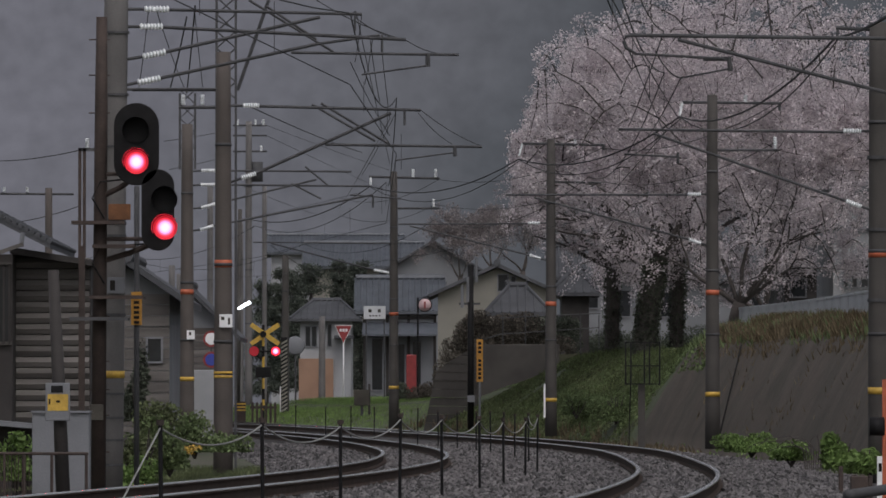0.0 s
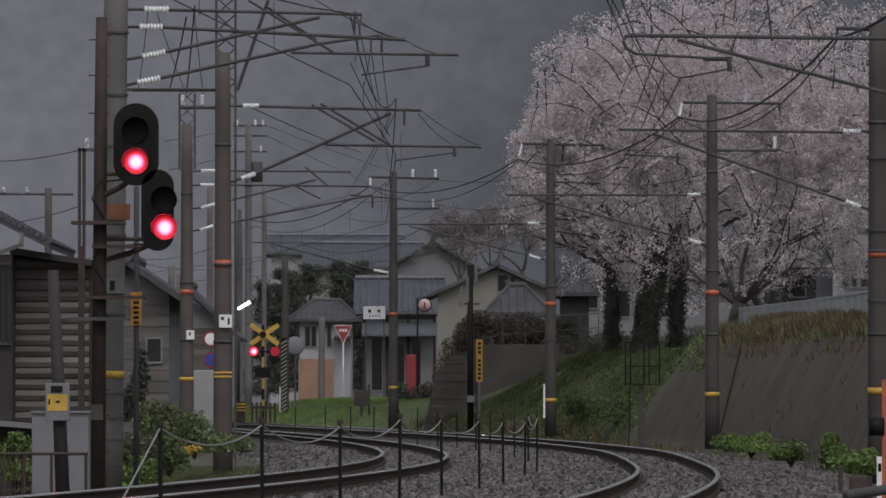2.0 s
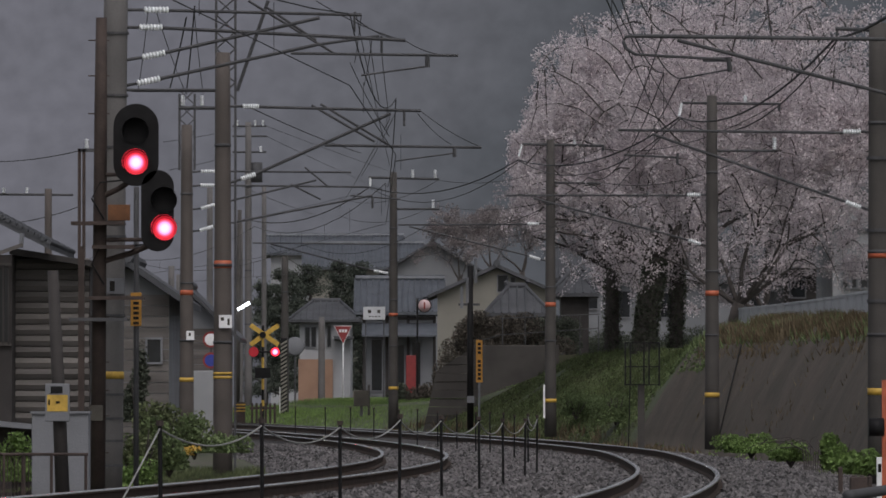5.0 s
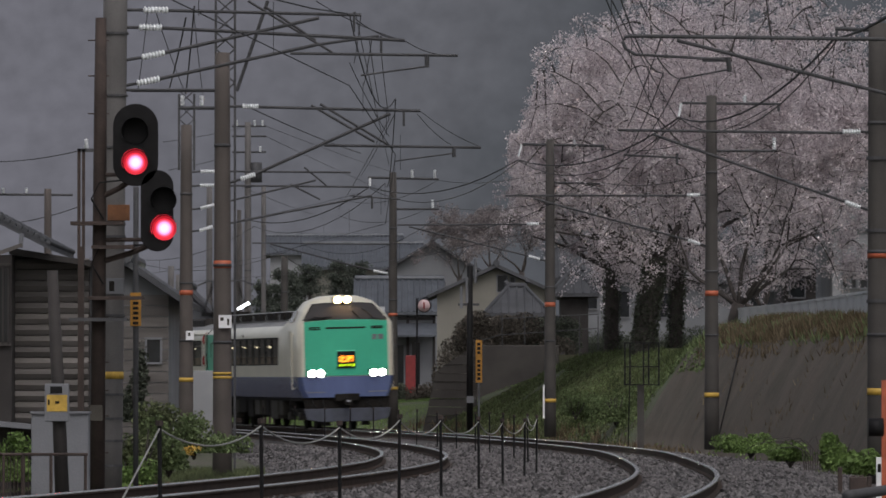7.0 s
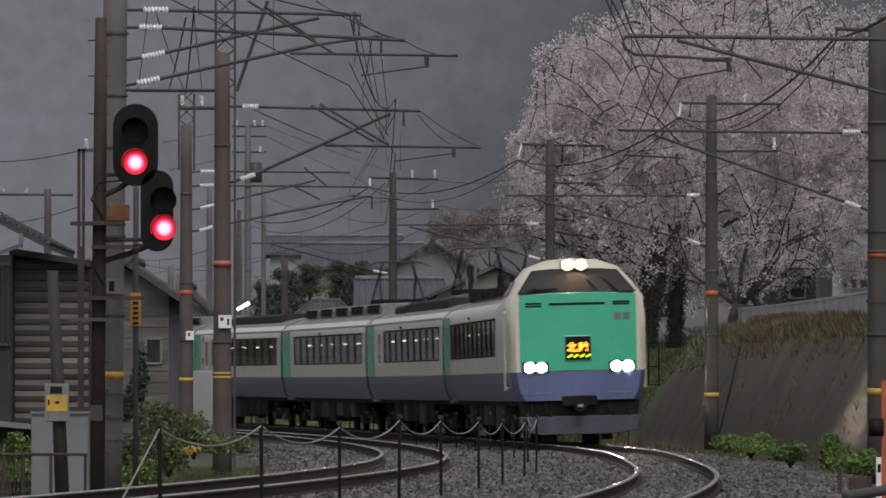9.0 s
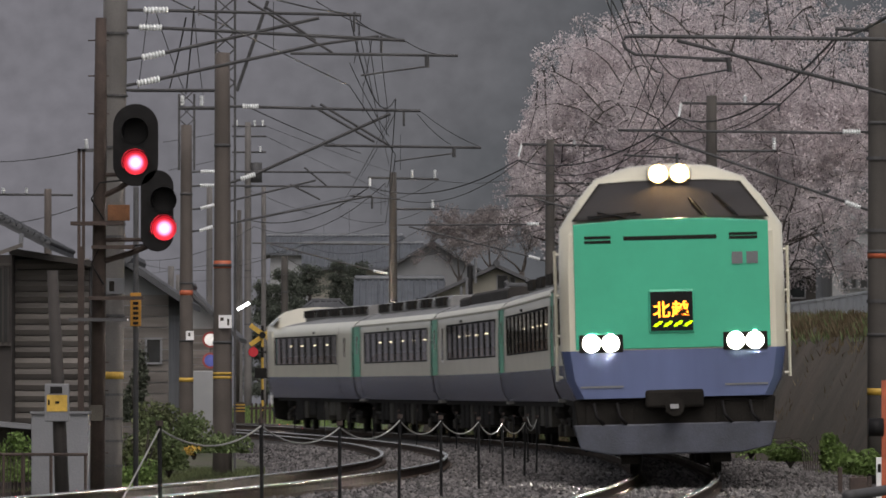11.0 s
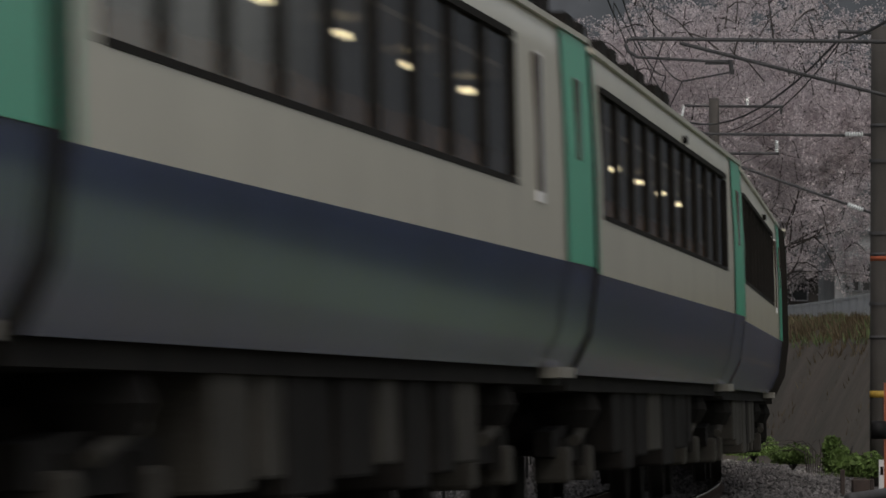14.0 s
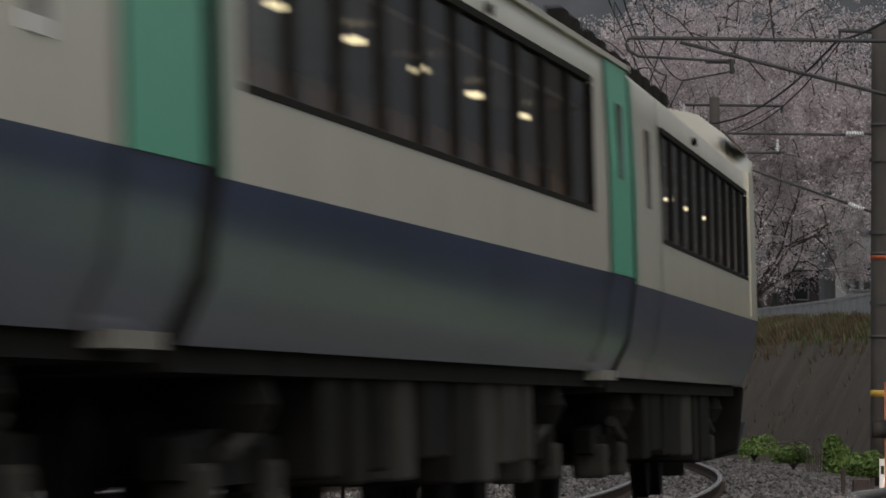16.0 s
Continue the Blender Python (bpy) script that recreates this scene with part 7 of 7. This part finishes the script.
        part("tube_lamp", Shape().tube([((x - 784) * k - o.x, -0.05, 0.87 + (715 - y0) * k - o.z), ((x - 784) * k - o.x, -0.05, 0.87 + (715 - y1) * k - o.z)], 0.05, 10), SHEET, p, "pale metal tube")
    part("arm", Shape().box(0.478 - o.x, 1.127 - o.x, -0.05, 0.0, 3.86 - o.z, 3.928 - o.z), STEEL, p)
    part("box", Shape().box(-0.1, 0.12, -0.16, -0.08, 0.921 - o.z, 1.126 - o.z), SHEET, p)
    b = thing("control_box", "grey metal trackside box on a short post", "cabinet", (-2.784, 232, 0.3))
    part("case", Shape().box(-0.26, 0.26, -0.1, 0.2, 0.812 - 0.3, 1.353 - 0.3), UNDER_GREY, b, "grey box", bevel=0.02)
    part("post", Shape().box(-0.04, 0.06, 0, 0.1, -0.1, 0.812 - 0.3), STEEL, b)
    part("stake", Shape().box(0.22, 0.3, 0.05, 0.12, -0.1, 1.547 - 0.3), DARKWOOD, b)
    alone("red_box", Shape().box(-1.625, -1.175, 300, 300.5, 0.1, 3.045), RED, "red painted cabinet by the houses", "cabinet", bevel=0.03)
    # open steel cage on a post
    cg = thing("steel_cage", "open dark steel cage frame on a post", "frame", (4.693, 160, -0.2))
    o = cg.location
    k = 160 * PX
    part("post", Shape().box(-0.09, 0.07, -0.05, 0.05, 0, 1.337 - o.z), CONCRETE_DARK, cg)
    part("rear_leg", Shape().tube([(4.387 - o.x, 0.1, 0), (4.427 - o.x, 0.1, 1.337 - o.z)], 0.015, 6), BLACK, cg)
    for x in (1107, 1116, 1140, 1149, 1167):
        part("bar", Shape().box((x - 784) * k - o.x - 0.018, (x - 784) * k - o.x + 0.018, -0.15, -0.12, 1.337 - o.z, 2.323 - o.z), BLACK, cg)
    for y in (1.337, 2.323, 1.763):
        part("bar", Shape().box(4.293 - o.x, 5.12 - o.x, -0.16, -0.11, y - o.z - 0.012, y - o.z + 0.012), BLACK, cg)
    for x in (1107, 1167):
        for y in (1.337, 2.323):
            part("bar", Shape().box((x - 784) * k - o.x - 0.018, (x - 784) * k - o.x + 0.018, -0.15, 0.25, y - o.z - 0.012, y - o.z + 0.012), BLACK, cg)
    # things at the edge of the near track
    a = thing("orange_post", "orange steel post with a black lamp", "post", (4.692, 72, -0.5))
    part("shaft", Shape().box(-0.028, 0.03, -0.03, 0.03, 0, 1.128 + 0.5), ORANGE, a, "orange post")
    part("lamp", Shape().tube([(4.524 - a.location.x, -0.05, 0.63 + 0.5), (4.68 - a.location.x, -0.05, 0.63 + 0.5)], 0.10, 14), BLACK, a, "black lamp body", True)
    w = thing("marker_plate", "small white trackside plate with dark marks", "sign", (4.896, 76, -0.5))
    part("board", Shape().box(-0.034, 0.034, -0.02, 0.02, 0, 0.281 + 0.5), WHITE, w, bevel=0.006)
    part("writing_bar", Shape().box(-0.018, 0.018, -0.026, -0.02, 0.11 + 0.5, 0.205 + 0.5), UNDER, w)
    for px, y in ((1488, 825), (1512, 840), (1526, 840), (1540, 842)):
        alone("marker_stub", Shape().box((px - 784) * 88 * PX - 0.03, (px - 784) * 88 * PX + 0.03, 88, 88.06, -0.6, 0.87 + (715 - y) * 88 * PX), RUST, "short rusty brown marker post", "post", group="marker posts by the track", bevel=0.01)
    alone("rusty_block", Shape().box(5.167, 5.389, 86, 86.2, -0.6, -0.047), RUST, "rusty brown trackside block among plants", "block", bevel=0.015)
    st = thing("bare_shrub", "bare arching brown stems at the bank foot", "shrub", (6.013, 110, -0.047))
    for i in range(9):
        x, h = (i - 4) * 0.11, 0.32 + 0.09 * math.sin(i * 2.3)
        part("stem", Shape().tube([(x * 0.3, 0, -0.15), (x * 0.4, 0, h * 0.6), (x * 0.8 - 0.12, 0, h), (x * 1.3 - 0.3, 0, h * 0.92), (x * 1.5 - 0.42, 0, h * 0.6)], [0.012, 0.01, 0.008, 0.006, 0.004], 6), BARK, st, "thin bare stem")
    alone("pipe", Shape().tube([(4.177, 70, -0.069), (4.896, 72, -0.012)], 0.055, 12), STEEL, "weathered grey pipe lying by the track", "pipe", smooth=True)


crossing()


def rope_fence():
    """Short dark posts between the tracks, with a sagging rope."""
    ds = [48.1, 54.2, 60.4, 66.6, 72.4, 79.3, 85.4, 93.6, 103.0, 123.7, 132.3, 137.7, 143.2, 148.8, 155.3, 161.5, 167.8, 173.0, 180.0, 186.2, 192.6, 200.0, 207.6]
    f = thing("rope_fence", "thin dark posts joined by a sagging pale rope between the tracks", "fence", (0, 0, 0))
    tops = []
    rnd = random.Random(4)
    for d in ds:
        p = line(d, OTHER / 2)
        h = 0.66 + rnd.uniform(-0.03, 0.04)
        x2, y2 = rnd.uniform(-0.012, 0.012), 0
        post = part("post", Shape().tube([(p.x, p.y, p.z - 0.25), (p.x + x2, p.y, p.z + h)], 0.016, 8), BLACK, f, "thin dark post")
        part("cap", Shape().tube([(p.x + x2, p.y, p.z + h - 0.02), (p.x + x2, p.y, p.z + h + 0.02)], 0.028, 8), RUST, post)
        tops.append(Vector((p.x + x2, p.y, p.z + h - 0.04)))
    for a, b in zip(tops[:10], tops[1:10]):
        pts = []
        for i in range(13):
            w = i / 12
            q = a.lerp(b, w)
            q.z -= 0.14 * 4 * w * (1 - w)
            pts.append(q)
        part("rope", Shape().tube(pts, 0.0075, 6), ROPE, f, "pale sagging rope")
    part("rope", Shape().tube([tops[0], (-2.193, 46, 0.18), (-2.228, 45, -0.049)], 0.0075, 6), ROPE, f, "pale rope tied down to the ground")


rope_fence()


# ---------------------------------------------------------------- sleepers and stones
def sleepers():
    me = Shape().prism([(-1.0, -0.33), (1.0, -0.33), (1.0, -0.19), (0.55, -0.165), (-0.55, -0.165), (-1.0, -0.19)], -0.12, 0.12).mesh("sleeper", SLEEPER)
    bed = bpy.data.objects["ballast_bed"]
    for off in (OTHER, 0.0):
        for i in range(140):
            d = 58 + i * 0.62
            p, q = line(d, off), line(d + 1, off)
            ob = new("sleeper", me)
            ob.parent = bed
            ob.matrix_basis = Matrix.Translation(p) @ Matrix.Rotation(math.atan2(-(q.x - p.x), q.y - p.y), 4, "Z")


def ballast():
    rng = np.random.default_rng(11)
    offs = np.array([-7.0, -5.9, -3.0, -2.0, -1.2, 1.2, 2.1, 3.15, 4.8])
    zs = np.array([-0.55, -0.2, -0.17, -0.2, -0.17, -0.17, -0.2, -0.45, -0.45])
    n = 115000
    d = 60 + (rng.uniform(0, 1, n) ** 1.5) * 110
    o = rng.uniform(-6.9, 4.7, n)
    keep = np.ones(n, bool)
    for base in (OTHER, 0.0):
        for s in (-1, 1):
            keep &= np.abs(o - base - s * (GAUGE / 2 + 0.03)) > 0.10
    d, o = d[keep], o[keep]
    n = len(d)
    d, o = np.append(d, rng.uniform(90, 160, 24000)), np.append(o, rng.uniform(2.5, 4.7, 24000))
    n = len(d)
    c = np.array([tuple(line(a, b)) for a, b in zip(d, o)])
    c[:, 2] += np.interp(o, offs, zs) + rng.uniform(-0.015, 0.025, n)
    k = (0.02 + 0.034 * rng.uniform(0, 1, n) ** 2)[:, None, None]
    octa = np.array([(1, 0, 0), (-1, 0, 0), (0, 1, 0), (0, -1, 0), (0, 0, 0.8), (0, 0, -0.8)], float)[None]
    w = rng.uniform(0, 6.28, n)
    v = octa + rng.normal(0, 0.25, (n, 6, 3))
    x, y = v[..., 0] * np.cos(w)[:, None] - v[..., 1] * np.sin(w)[:, None], v[..., 0] * np.sin(w)[:, None] + v[..., 1] * np.cos(w)[:, None]
    v = np.stack([x, y, v[..., 2]], -1) * k + c[:, None]
    tri = np.array([(0, 2, 4), (2, 1, 4), (1, 3, 4), (3, 0, 4), (2, 0, 5), (1, 2, 5), (3, 1, 5), (0, 3, 5)])
    f = (tri[None] + 6 * np.arange(n)[:, None, None]).reshape(-1, 3)
    me = bpy.data.meshes.new("ballast_stones")
    me.from_pydata(v.reshape(-1, 3), [], f)
    me.materials.append(STONE)
    tagged(new("ballast_stones", me), "grey brown crushed ballast stones", kind="stuff")


sleepers()
ballast()


def motions():
    # the crossing lamps blink in turn, every 0.606 s, as added discs cover the lit lenses
    for side, (shutter, at) in enumerate(blink_discs):
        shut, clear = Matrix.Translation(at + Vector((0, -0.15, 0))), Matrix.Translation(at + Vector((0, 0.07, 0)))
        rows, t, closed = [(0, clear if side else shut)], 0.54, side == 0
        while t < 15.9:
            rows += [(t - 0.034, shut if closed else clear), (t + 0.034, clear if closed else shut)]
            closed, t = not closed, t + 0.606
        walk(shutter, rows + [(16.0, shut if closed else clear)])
    for i, car in enumerate(cars):
        walk(car, [(k * 0.25, car_pose(i, k * 0.25)) for k in range(65)])


motions()
